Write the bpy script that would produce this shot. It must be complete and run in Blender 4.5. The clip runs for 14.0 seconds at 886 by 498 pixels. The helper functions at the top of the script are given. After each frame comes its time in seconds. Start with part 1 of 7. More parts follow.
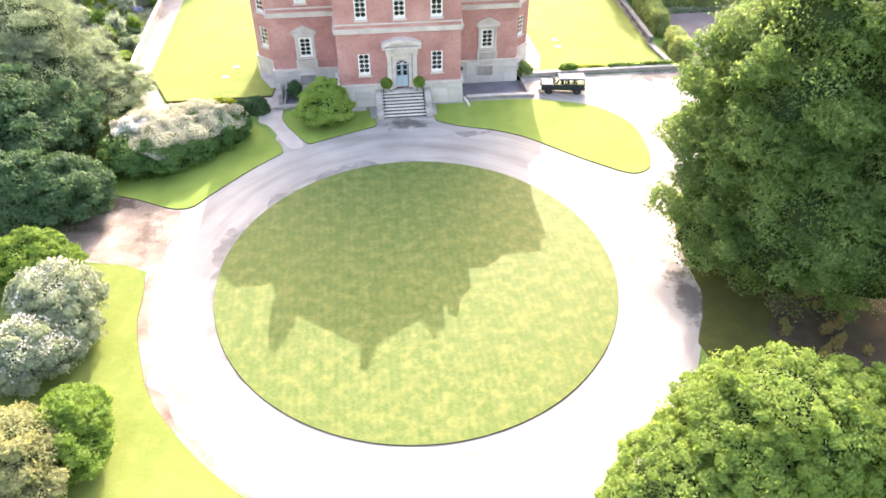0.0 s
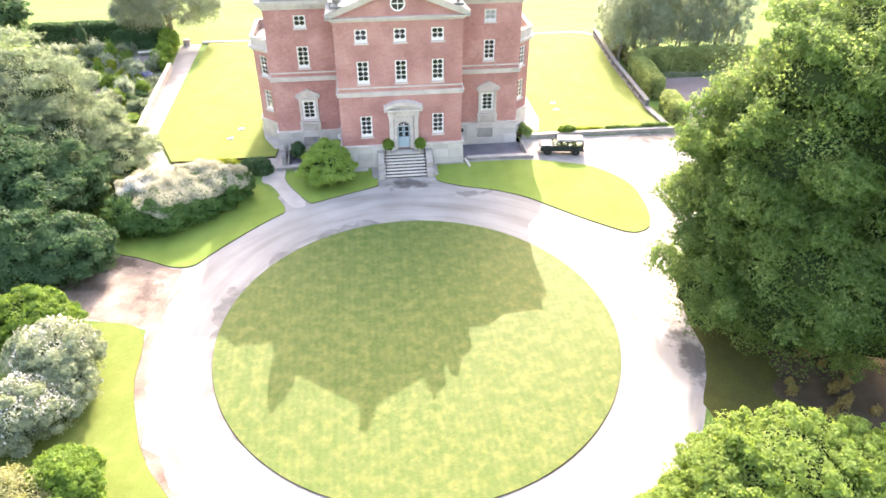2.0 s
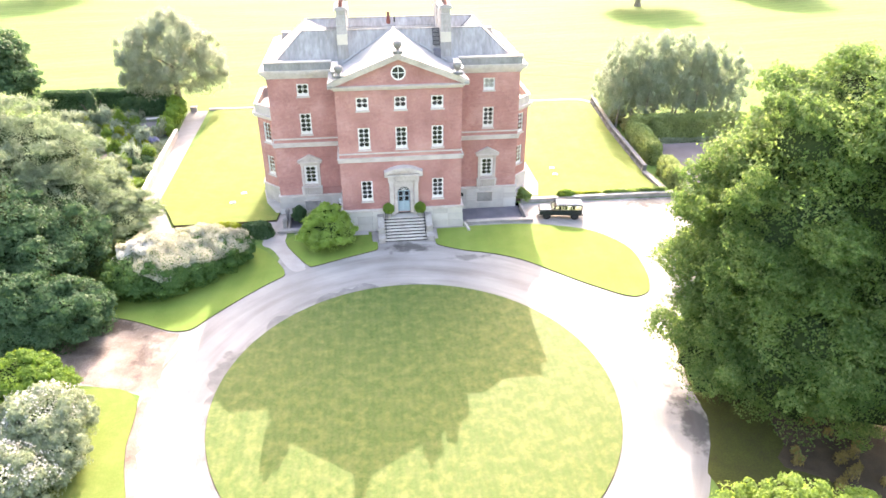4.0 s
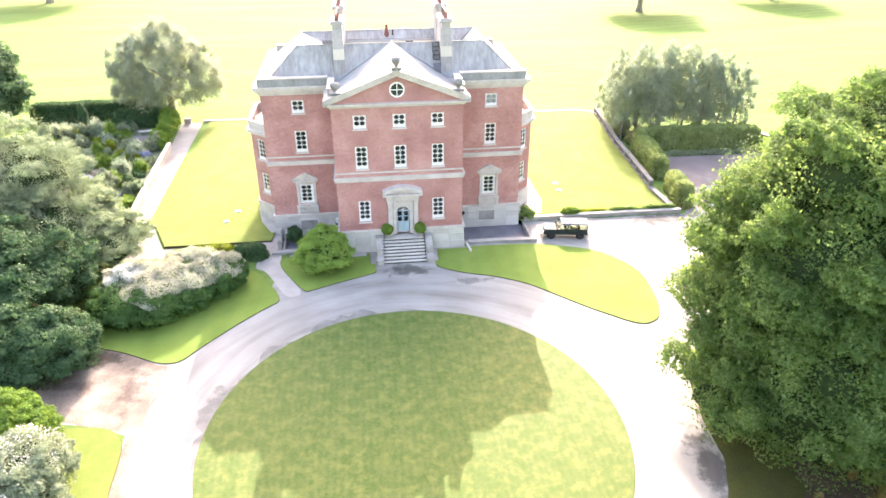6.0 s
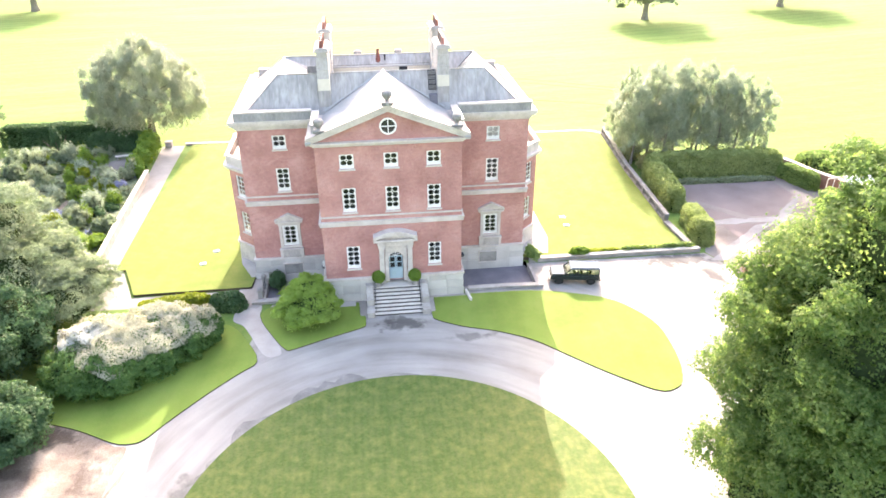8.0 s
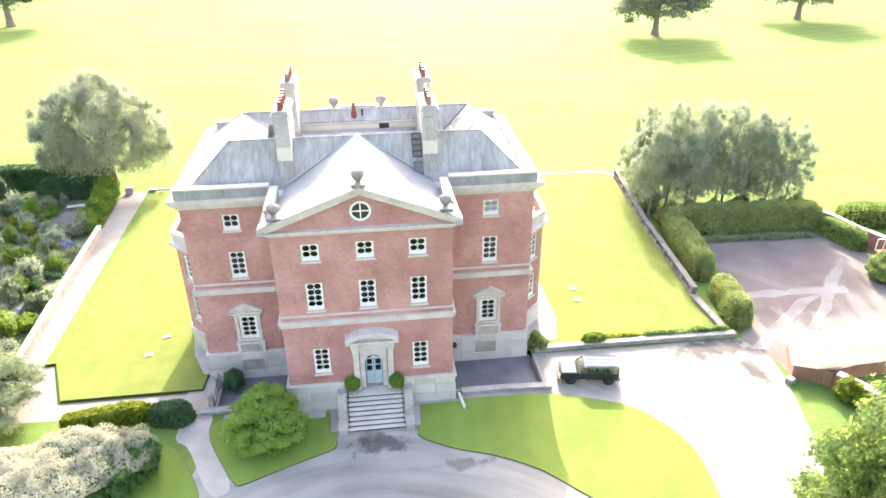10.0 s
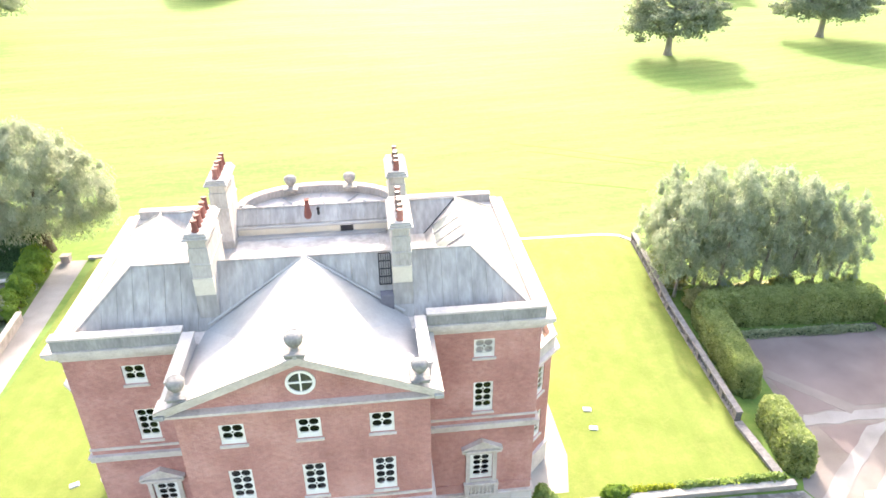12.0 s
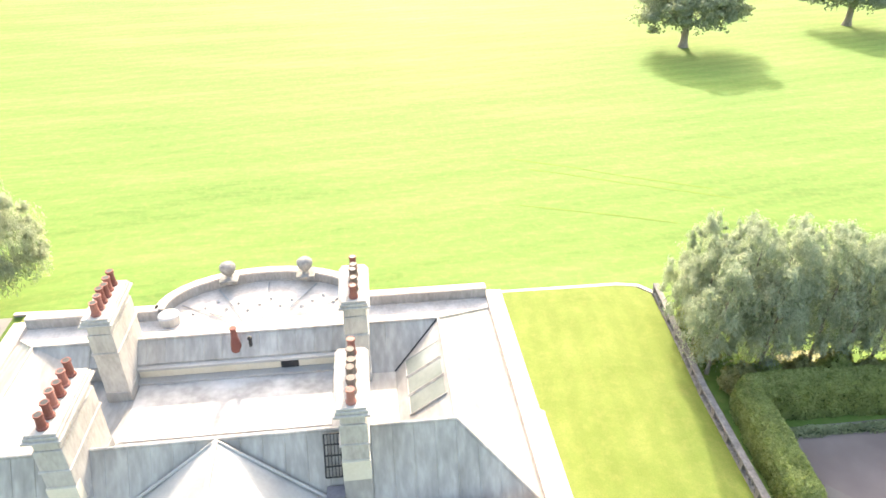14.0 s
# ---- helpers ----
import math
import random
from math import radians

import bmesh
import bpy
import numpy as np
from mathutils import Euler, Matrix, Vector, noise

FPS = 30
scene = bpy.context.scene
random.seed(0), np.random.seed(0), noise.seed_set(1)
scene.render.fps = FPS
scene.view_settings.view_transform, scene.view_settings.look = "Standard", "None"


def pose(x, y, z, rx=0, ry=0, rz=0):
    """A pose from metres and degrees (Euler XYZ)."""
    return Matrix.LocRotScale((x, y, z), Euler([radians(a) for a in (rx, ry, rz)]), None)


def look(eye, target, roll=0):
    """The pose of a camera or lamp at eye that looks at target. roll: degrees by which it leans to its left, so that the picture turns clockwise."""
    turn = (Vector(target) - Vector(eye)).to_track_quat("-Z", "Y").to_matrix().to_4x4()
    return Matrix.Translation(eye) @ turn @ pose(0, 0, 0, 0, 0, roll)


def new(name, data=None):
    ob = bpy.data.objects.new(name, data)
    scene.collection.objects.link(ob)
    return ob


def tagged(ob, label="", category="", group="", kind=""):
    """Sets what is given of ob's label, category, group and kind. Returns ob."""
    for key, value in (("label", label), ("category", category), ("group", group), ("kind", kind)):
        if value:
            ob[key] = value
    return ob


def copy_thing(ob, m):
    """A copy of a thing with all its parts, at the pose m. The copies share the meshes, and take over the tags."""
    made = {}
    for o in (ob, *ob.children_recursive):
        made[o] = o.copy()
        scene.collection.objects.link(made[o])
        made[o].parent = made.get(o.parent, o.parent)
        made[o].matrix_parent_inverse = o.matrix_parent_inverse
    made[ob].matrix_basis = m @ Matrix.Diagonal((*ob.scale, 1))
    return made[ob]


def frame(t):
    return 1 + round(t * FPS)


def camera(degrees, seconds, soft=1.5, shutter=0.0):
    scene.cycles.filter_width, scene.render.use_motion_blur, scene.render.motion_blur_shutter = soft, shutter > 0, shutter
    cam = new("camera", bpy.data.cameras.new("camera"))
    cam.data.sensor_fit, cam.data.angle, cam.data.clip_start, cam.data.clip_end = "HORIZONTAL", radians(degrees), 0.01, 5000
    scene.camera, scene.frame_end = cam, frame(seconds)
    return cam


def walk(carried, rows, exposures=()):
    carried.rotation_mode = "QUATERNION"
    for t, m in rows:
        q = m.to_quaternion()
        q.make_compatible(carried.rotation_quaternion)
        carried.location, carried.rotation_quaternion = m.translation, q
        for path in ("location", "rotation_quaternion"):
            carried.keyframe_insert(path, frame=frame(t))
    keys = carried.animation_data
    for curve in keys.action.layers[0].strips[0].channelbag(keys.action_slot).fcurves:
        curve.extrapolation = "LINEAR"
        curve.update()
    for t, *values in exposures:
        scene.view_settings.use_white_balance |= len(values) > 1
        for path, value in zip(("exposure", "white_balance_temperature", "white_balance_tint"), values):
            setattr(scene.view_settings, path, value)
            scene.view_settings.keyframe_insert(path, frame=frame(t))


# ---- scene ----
# camera and walk
cam = camera(65.7, 14.0, soft=1.6)
PATH = [
    (0, (-3.128, -56.412, 28.9), (-2.94, -54.87, 27.64), 0.0),
    (0.5, (-3.141, -56.398, 28.904), (-2.951, -54.838, 27.666), 0.1),
    (1, (-3.179, -56.396, 28.926), (-2.984, -54.807, 27.727), 0.1),
    (1.5, (-3.138, -56.451, 28.916), (-2.942, -54.836, 27.754), 0.1),
    (2, (-3.164, -56.467, 28.839), (-2.965, -54.822, 27.719), 0.0),
    (2.5, (-3.061, -56.494, 28.875), (-2.861, -54.816, 27.805), 0.1),
    (3, (-2.921, -56.49, 28.861), (-2.721, -54.772, 27.857), -0.1),
    (3.2, (-2.900, -56.490, 28.865), (-2.701, -54.766, 27.871), -0.1),
    (3.7, (-2.860, -56.470, 28.900), (-2.659, -54.731, 27.932), -0.1),
    (4.6, (-2.780, -56.020, 29.040), (-2.579, -54.280, 28.075), -0.1),
    (5.5, (-2.685, -54.755, 29.25), (-2.483, -53.012, 28.29), -0.1),
    (6, (-2.624, -53.594, 29.444), (-2.421, -51.853, 28.481), -0.2),
    (6.5, (-2.473, -52.231, 29.596), (-2.269, -50.49, 28.632), -0.2),
    (7, (-2.197, -50.732, 29.803), (-1.995, -48.992, 28.839), -0.3),
    (7.5, (-1.943, -48.925, 29.956), (-1.739, -47.184, 28.992), -0.3),
    (10, (0.697, -35.745, 31.303), (0.894, -34.003, 30.341), -0.5),
    (10.5, (1.454, -32.172, 31.747), (1.651, -30.431, 30.783), -0.5),
    (11, (2.305, -28.258, 32.056), (2.498, -26.516, 31.093), -0.5),
    (11.5, (2.831, -25.542, 32.37), (3.024, -23.8, 31.406), -0.4),
    (12, (3.393, -22.515, 32.664), (3.588, -20.774, 31.7), -0.4),
    (12.5, (3.904, -19.645, 32.935), (4.099, -17.904, 31.97), -0.4),
    (13, (4.452, -16.888, 33.227), (4.645, -15.146, 32.263), -0.5),
    (13.5, (5.029, -13.804, 33.461), (5.222, -12.07, 32.483), -0.5),
    (14, (5.663, -10.359, 33.757), (5.855, -8.658, 32.723), -0.3),
]
walk(cam, [(t, look(eye, target, roll)) for t, eye, target, roll in PATH], exposures=[(0.0, 2.74, 6950, 23), (3.0, 2.80, 6900, 23), (7.5, 2.84, 6850, 22), (10.0, 2.72, 6850, 19), (12.5, 2.58, 6900, 16), (14.0, 2.40, 7150, 12)])

# world and sun
TO_SUN = Vector((0.256, 1.81, 1.0)).normalized()
sky_world = bpy.data.worlds.new("sky_world")
scene.world = sky_world
sky_world.use_nodes = True
wt = sky_world.node_tree
wt.nodes.clear()
w_out = wt.nodes.new("ShaderNodeOutputWorld")
w_bg = wt.nodes.new("ShaderNodeBackground")
w_sky = wt.nodes.new("ShaderNodeTexSky")
w_sky.sky_type = 'NISHITA'
w_sky.sun_disc = False
w_sky.sun_elevation = math.asin(TO_SUN.z)
w_sky.sun_rotation = math.atan2(TO_SUN.x, TO_SUN.y)
w_sky.air_density, w_sky.dust_density, w_sky.ozone_density = 1.45, 4.4, 0.8
w_bg.inputs["Strength"].default_value = 0.15
wt.links.new(w_sky.outputs["Color"], w_bg.inputs["Color"])
wt.links.new(w_bg.outputs["Background"], w_out.inputs["Surface"])
sun_data = bpy.data.lights.new("sun", 'SUN')
sun_data.energy, sun_data.angle, sun_data.color = 2.05, radians(0.36), (1.0, 0.95, 0.87)
sun_ob = new("sun", sun_data)
sun_ob.matrix_world = look(TO_SUN * 200, (0, 0, 0))


# ---- materials ----
def ramp_node(nt, stops):
    n = nt.nodes.new("ShaderNodeValToRGB")
    el = n.color_ramp.elements
    while len(el) < len(stops):
        el.new(0.5)
    for e, (p, c) in zip(el, stops):
        e.position, e.color = p, (*c, 1)
    return n


def mat(name, stops, scale=6.0, fine=60.0, fine_amount=0.25, rough=0.8, bump=0.15, bump_scale=None, metallic=0.0,
        spec=0.3, island=0.0, piece=0.0, stretch=(1, 1, 1), translucent=0.0, tint=(1.25, 1.15, 0.55), gloss_tint=None, extra=None):
    """A principled material: colour over two scales of noise, fine relief, and a shift of shade per island or object."""
    m = bpy.data.materials.new(name)
    m.use_nodes = True
    nt = m.node_tree
    bsdf = nt.nodes["Principled BSDF"]
    out = nt.nodes["Material Output"]
    co = nt.nodes.new("ShaderNodeTexCoord")
    mp = nt.nodes.new("ShaderNodeMapping")
    mp.inputs["Scale"].default_value = stretch
    nt.links.new(co.outputs["Object"], mp.inputs["Vector"])
    n1 = nt.nodes.new("ShaderNodeTexNoise")
    n1.inputs["Scale"].default_value, n1.inputs["Detail"].default_value = 1.0 / scale, 6
    n2 = nt.nodes.new("ShaderNodeTexNoise")
    n2.inputs["Scale"].default_value, n2.inputs["Detail"].default_value = fine, 4
    for n in (n1, n2):
        nt.links.new(mp.outputs["Vector"], n.inputs["Vector"])
    mixv = nt.nodes.new("ShaderNodeMix")
    mixv.inputs["Factor"].default_value = fine_amount
    nt.links.new(n1.outputs["Fac"], mixv.inputs["A"])
    nt.links.new(n2.outputs["Fac"], mixv.inputs["B"])
    val = mixv.outputs["Result"]
    if island or piece:
        src = nt.nodes.new("ShaderNodeNewGeometry").outputs["Random Per Island"] if island else nt.nodes.new("ShaderNodeObjectInfo").outputs["Random"]
        m2 = nt.nodes.new("ShaderNodeMix")
        m2.inputs["Factor"].default_value = island or piece
        nt.links.new(val, m2.inputs["A"])
        nt.links.new(src, m2.inputs["B"])
        val = m2.outputs["Result"]
    rp = ramp_node(nt, stops)
    nt.links.new(val, rp.inputs["Fac"])
    col = rp.outputs["Color"]
    if extra:
        col = extra(nt, co, col)
    nt.links.new(col, bsdf.inputs["Base Color"])
    bsdf.inputs["Roughness"].default_value, bsdf.inputs["Metallic"].default_value = rough, metallic
    bsdf.inputs["Specular IOR Level"].default_value = spec
    if gloss_tint:
        bsdf.inputs["Specular Tint"].default_value = (*gloss_tint, 1)
    if bump:
        b = nt.nodes.new("ShaderNodeBump")
        b.inputs["Strength"].default_value, b.inputs["Distance"].default_value = bump, 0.05
        nb = n2
        if bump_scale:
            nb = nt.nodes.new("ShaderNodeTexNoise")
            nb.inputs["Scale"].default_value, nb.inputs["Detail"].default_value = bump_scale, 5
            nt.links.new(co.outputs["Object"], nb.inputs["Vector"])
        nt.links.new(nb.outputs["Fac"], b.inputs["Height"])
        nt.links.new(b.outputs["Normal"], bsdf.inputs["Normal"])
    if translucent:
        tr = nt.nodes.new("ShaderNodeBsdfTranslucent")
        br = nt.nodes.new("ShaderNodeMix")
        br.data_type, br.blend_type = 'RGBA', 'MULTIPLY'
        br.inputs["Factor"].default_value = 1.0
        br.inputs["B"].default_value = (*tint, 1)
        nt.links.new(col, br.inputs["A"])
        nt.links.new(br.outputs["Result"], tr.inputs["Color"])
        ms = nt.nodes.new("ShaderNodeMixShader")
        ms.inputs["Fac"].default_value = translucent
        nt.links.new(bsdf.outputs["BSDF"], ms.inputs[1])
        nt.links.new(tr.outputs["BSDF"], ms.inputs[2])
        nt.links.new(ms.outputs["Shader"], out.inputs["Surface"])
    return m


def mown(angle, width, amount, dry):
    """Mowing stripes and dry patches on turf."""
    def f(nt, co, col):
        mp = nt.nodes.new("ShaderNodeMapping")
        mp.inputs["Rotation"].default_value = (0, 0, angle)
        nt.links.new(co.outputs["Object"], mp.inputs["Vector"])
        wv = nt.nodes.new("ShaderNodeTexWave")
        wv.wave_type, wv.bands_direction = 'BANDS', 'X'
        wv.inputs["Scale"].default_value = 0.314 / width
        wv.inputs["Distortion"].default_value, wv.inputs["Detail"].default_value = 2.5, 3
        nt.links.new(mp.outputs["Vector"], wv.inputs["Vector"])
        mx = nt.nodes.new("ShaderNodeMix")
        mx.data_type, mx.blend_type = 'RGBA', 'MULTIPLY'
        rp = ramp_node(nt, [(0.3, (1 - amount,) * 3), (0.7, (1, 1, 1))])
        nt.links.new(wv.outputs["Fac"], rp.inputs["Fac"])
        mx.inputs["Factor"].default_value = 1.0
        nt.links.new(col, mx.inputs["A"])
        nt.links.new(rp.outputs["Color"], mx.inputs["B"])
        nz = nt.nodes.new("ShaderNodeTexNoise")
        nz.inputs["Scale"].default_value, nz.inputs["Detail"].default_value, nz.inputs["Roughness"].default_value = 1.3, 10, 0.75
        nt.links.new(co.outputs["Object"], nz.inputs["Vector"])
        rp2 = ramp_node(nt, [(0.47, (0, 0, 0)), (0.66, (dry,) * 3)])
        nt.links.new(nz.outputs["Fac"], rp2.inputs["Fac"])
        m2 = nt.nodes.new("ShaderNodeMix")
        m2.data_type = 'RGBA'
        nt.links.new(rp2.outputs["Color"], m2.inputs["Factor"])
        nt.links.new(mx.outputs["Result"], m2.inputs["A"])
        m2.inputs["B"].default_value = (0.30, 0.27, 0.10, 1)
        return m2.outputs["Result"]
    return f


def coursed(row, length, joint, joint_col, side=False):
    """Brick courses seen from far: joints and a shift of tint from brick to brick."""
    def f(nt, co, col):
        sep = nt.nodes.new("ShaderNodeSeparateXYZ")
        nt.links.new(co.outputs["Object"], sep.inputs["Vector"])
        add = nt.nodes.new("ShaderNodeMath")
        nt.links.new(sep.outputs["X"], add.inputs[0])
        nt.links.new(sep.outputs["Y"], add.inputs[1])
        cmb = nt.nodes.new("ShaderNodeCombineXYZ")
        nt.links.new(add.outputs["Value"], cmb.inputs["X"])
        nt.links.new(sep.outputs["Z"], cmb.inputs["Y"])
        bk = nt.nodes.new("ShaderNodeTexBrick")
        bk.inputs["Scale"].default_value = 1.0
        bk.inputs["Brick Width"].default_value, bk.inputs["Row Height"].default_value = length, row
        bk.inputs["Mortar Size"].default_value, bk.inputs["Mortar Smooth"].default_value = joint, 0.3
        bk.inputs["Color1"].default_value, bk.inputs["Color2"].default_value = (1.15, 1.1, 1.08, 1), (0.8, 0.82, 0.85, 1)
        bk.inputs["Mortar"].default_value = joint_col
        nt.links.new(cmb.outputs["Vector"], bk.inputs["Vector"])
        mx = nt.nodes.new("ShaderNodeMix")
        mx.data_type, mx.blend_type = 'RGBA', 'MULTIPLY'
        mx.inputs["Factor"].default_value = 0.55
        nt.links.new(col, mx.inputs["A"])
        nt.links.new(bk.outputs["Color"], mx.inputs["B"])
        return mx.outputs["Result"]
    return f


def darkened(spots, inner=None):
    """Irregular dark patches, stains and painted shade alike: (x, y, rx, ry, shade) on the ground plan."""
    def f(nt, co, col):
        if inner:
            col = inner(nt, co, col)
        for x, y, rx, ry, shade in spots:
            mp = nt.nodes.new("ShaderNodeVectorMath")
            mp.operation = 'SUBTRACT'
            mp.inputs[1].default_value = (x, y, 0)
            nt.links.new(co.outputs["Object"], mp.inputs[0])
            sc = nt.nodes.new("ShaderNodeVectorMath")
            sc.operation = 'MULTIPLY'
            sc.inputs[1].default_value = (1 / rx, 1 / ry, 0)
            nt.links.new(mp.outputs["Vector"], sc.inputs[0])
            ln = nt.nodes.new("ShaderNodeVectorMath")
            ln.operation = 'LENGTH'
            nt.links.new(sc.outputs["Vector"], ln.inputs[0])
            nz = nt.nodes.new("ShaderNodeTexNoise")
            nz.inputs["Scale"].default_value, nz.inputs["Detail"].default_value, nz.inputs["Roughness"].default_value = 0.9, 7, 0.65
            nt.links.new(co.outputs["Object"], nz.inputs["Vector"])
            ad = nt.nodes.new("ShaderNodeMath")
            ad.operation = 'MULTIPLY_ADD'
            ad.inputs[1].default_value = 2.4
            nt.links.new(nz.outputs["Fac"], ad.inputs[0])
            nt.links.new(ln.outputs["Value"], ad.inputs[2])
            hv = nt.nodes.new("ShaderNodeMath")
            hv.operation = 'MULTIPLY'
            hv.inputs[1].default_value = 0.45
            nt.links.new(ad.outputs["Value"], hv.inputs[0])
            rp = ramp_node(nt, [(0.7, (shade, shade, shade)), (0.79, (0.5 + shade / 2,) * 3), (0.88, (1, 1, 1))])
            nt.links.new(hv.outputs["Value"], rp.inputs["Fac"])
            mx = nt.nodes.new("ShaderNodeMix")
            mx.data_type, mx.blend_type = 'RGBA', 'MULTIPLY'
            mx.inputs["Factor"].default_value = 1.0
            nt.links.new(col, mx.inputs["A"])
            nt.links.new(rp.outputs["Color"], mx.inputs["B"])
            col = mx.outputs["Result"]
        return col
    return f


def ring_wear(centre, ky):
    """Tyre wear that follows the circular drive."""
    def f(nt, co, col):
        sub = nt.nodes.new("ShaderNodeVectorMath")
        sub.operation = 'SUBTRACT'
        sub.inputs[1].default_value = (*centre, 0)
        nt.links.new(co.outputs["Object"], sub.inputs[0])
        scl = nt.nodes.new("ShaderNodeVectorMath")
        scl.operation = 'MULTIPLY'
        scl.inputs[1].default_value = (1, 1 / ky, 0)
        nt.links.new(sub.outputs["Vector"], scl.inputs[0])
        ln = nt.nodes.new("ShaderNodeVectorMath")
        ln.operation = 'LENGTH'
        nt.links.new(scl.outputs["Vector"], ln.inputs[0])
        slow = nt.nodes.new("ShaderNodeVectorMath")
        slow.operation = 'SCALE'
        slow.inputs["Scale"].default_value = 0.12
        nt.links.new(scl.outputs["Vector"], slow.inputs[0])
        nz = nt.nodes.new("ShaderNodeTexNoise")
        nz.noise_dimensions = '4D'
        nz.inputs["Scale"].default_value, nz.inputs["Detail"].default_value = 1.0, 5
        nt.links.new(slow.outputs["Vector"], nz.inputs["Vector"])
        mul = nt.nodes.new("ShaderNodeMath")
        mul.operation = 'MULTIPLY'
        mul.inputs[1].default_value = 1.1
        nt.links.new(ln.outputs["Value"], mul.inputs[0])
        nt.links.new(mul.outputs["Value"], nz.inputs["W"])
        rp = ramp_node(nt, [(0.34, (0.76, 0.745, 0.73)), (0.58, (1.05, 1.045, 1.04))])
        nt.links.new(nz.outputs["Fac"], rp.inputs["Fac"])
        mx = nt.nodes.new("ShaderNodeMix")
        mx.data_type, mx.blend_type = 'RGBA', 'MULTIPLY'
        mx.inputs["Factor"].default_value = 1.0
        nt.links.new(col, mx.inputs["A"])
        nt.links.new(rp.outputs["Color"], mx.inputs["B"])
        return mx.outputs["Result"]
    return f


M = {}
M["turf"] = mat("turf", [(0.3, (0.054, 0.10, 0.022)), (0.5, (0.075, 0.12, 0.033)), (0.7, (0.113, 0.14, 0.052))], 0.9, 7.0, 0.5, 0.62, 0.6, 24, spec=0.17, gloss_tint=(1.0, 0.84, 0.3), extra=mown(0.0, 0.42, 0.07, 0.3))
M["turf_side"] = mat("turf_side", [(0.3, (0.114, 0.158, 0.032)), (0.55, (0.150, 0.195, 0.045)), (0.75, (0.195, 0.228, 0.064))], 3.0, 10.0, 0.35, 0.9, 0.5, 30, spec=0.12, extra=mown(0.1, 1.6, 0.05, 0.2))
M["turf_lush"] = mat("lush_turf", [(0.3, (0.122, 0.188, 0.035)), (0.55, (0.17, 0.243, 0.05)), (0.75, (0.22, 0.285, 0.075))], 4.0, 14.0, 0.3, 0.9, 0.5, 30, spec=0.1, extra=mown(0.1, 1.6, 0.04, 0.12))
M["dry_turf"] = mat("dry_turf", [(0.3, (0.24, 0.25, 0.12)), (0.5, (0.36, 0.35, 0.20)), (0.7, (0.46, 0.44, 0.28))], 1.2, 7.0, 0.5, 0.9, 0.5, 24, spec=0.1)
M["park"] = mat("park_grass", [(0.3, (0.086, 0.155, 0.034)), (0.5, (0.120, 0.200, 0.048)), (0.7, (0.160, 0.233, 0.068))], 7.0, 1.6, 0.4, 0.9, 0.5, 12, spec=0.1, stretch=(0.22, 1, 1), extra=mown(1.35, 3.0, 0.09, 0.22))
# patch at (15.6, -27.5): partly the great tree's shade, put into the colour
M["gravel"] = mat("gravel", [(0.3, (0.225, 0.212, 0.198)), (0.5, (0.312, 0.296, 0.277)), (0.7, (0.385, 0.368, 0.346))], 5.0, 40.0, 0.35, 0.95, 0.5, 60, spec=0.2, extra=darkened([(0.3, -3.7, 2.6, 1.5, 0.42), (5.2, -6.0, 2.4, 0.7, 0.6), (25.2, 3.0, 5.0, 1.7, 0.4), (27.0, 0.4, 1.2, 2.8, 0.42), (-13.0, -19.5, 1.0, 3.2, 0.6), (15.6, -27.5, 1.4, 4.6, 0.4)], ring_wear((-0.75, -23.1), 1.043)))
M["gravel_plain"] = mat("plain_gravel", [(0.3, (0.27, 0.255, 0.238)), (0.5, (0.36, 0.344, 0.324)), (0.7, (0.42, 0.403, 0.38))], 2.0, 40.0, 0.4, 0.95, 0.5, 60, spec=0.2)
# darker copy of the plain gravel, toned for willow shade on the west path
M["path_gravel"] = mat("path_gravel", [(0.3, (0.20, 0.19, 0.182)), (0.5, (0.275, 0.263, 0.252)), (0.7, (0.34, 0.327, 0.314))], 2.0, 40.0, 0.4, 0.95, 0.5, 60, spec=0.2)
M["bed"] = mat("planted_bed", [(0.35, (0.08, 0.095, 0.05)), (0.5, (0.15, 0.175, 0.10)), (0.65, (0.24, 0.265, 0.17))], 0.8, 6.0, 0.5, 0.95, 0.8, 8)
# shade under the nosings, put into the riser colour
M["riser"] = mat("shaded_riser_stone", [(0.3, (0.05, 0.045, 0.04)), (0.7, (0.13, 0.12, 0.108))], 0.5, 12.0, 0.35, 0.9, 0.2)
M["gravel_worn"] = mat("worn_gravel", [(0.32, (0.135, 0.126, 0.118)), (0.5, (0.20, 0.188, 0.177)), (0.64, (0.28, 0.265, 0.25))], 1.2, 25.0, 0.4, 0.95, 0.5, 50, spec=0.2)
M["track"] = mat("track_gravel", [(0.36, (0.12, 0.085, 0.064)), (0.5, (0.225, 0.178, 0.142)), (0.62, (0.36, 0.305, 0.255))], 2.5, 25.0, 0.4, 0.95, 0.5, 50, spec=0.2, extra=darkened([(-22.0, -13.2, 3.2, 1.6, 0.4), (-18.6, -16.8, 1.2, 3.2, 0.55), (-22.5, -16.0, 2.4, 0.9, 0.65)]))
# grass and bare earth, coloured darker for the shade of the great tree
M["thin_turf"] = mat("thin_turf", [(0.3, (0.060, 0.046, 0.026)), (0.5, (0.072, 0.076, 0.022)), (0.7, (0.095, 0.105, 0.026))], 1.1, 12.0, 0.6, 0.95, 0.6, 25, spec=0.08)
M["rut"] = mat("wheel_worn_grass", [(0.3, (0.10, 0.155, 0.03)), (0.7, (0.145, 0.20, 0.04))], 1.5, 6.0, 0.4, 0.95, 0.5, 12, spec=0.1)
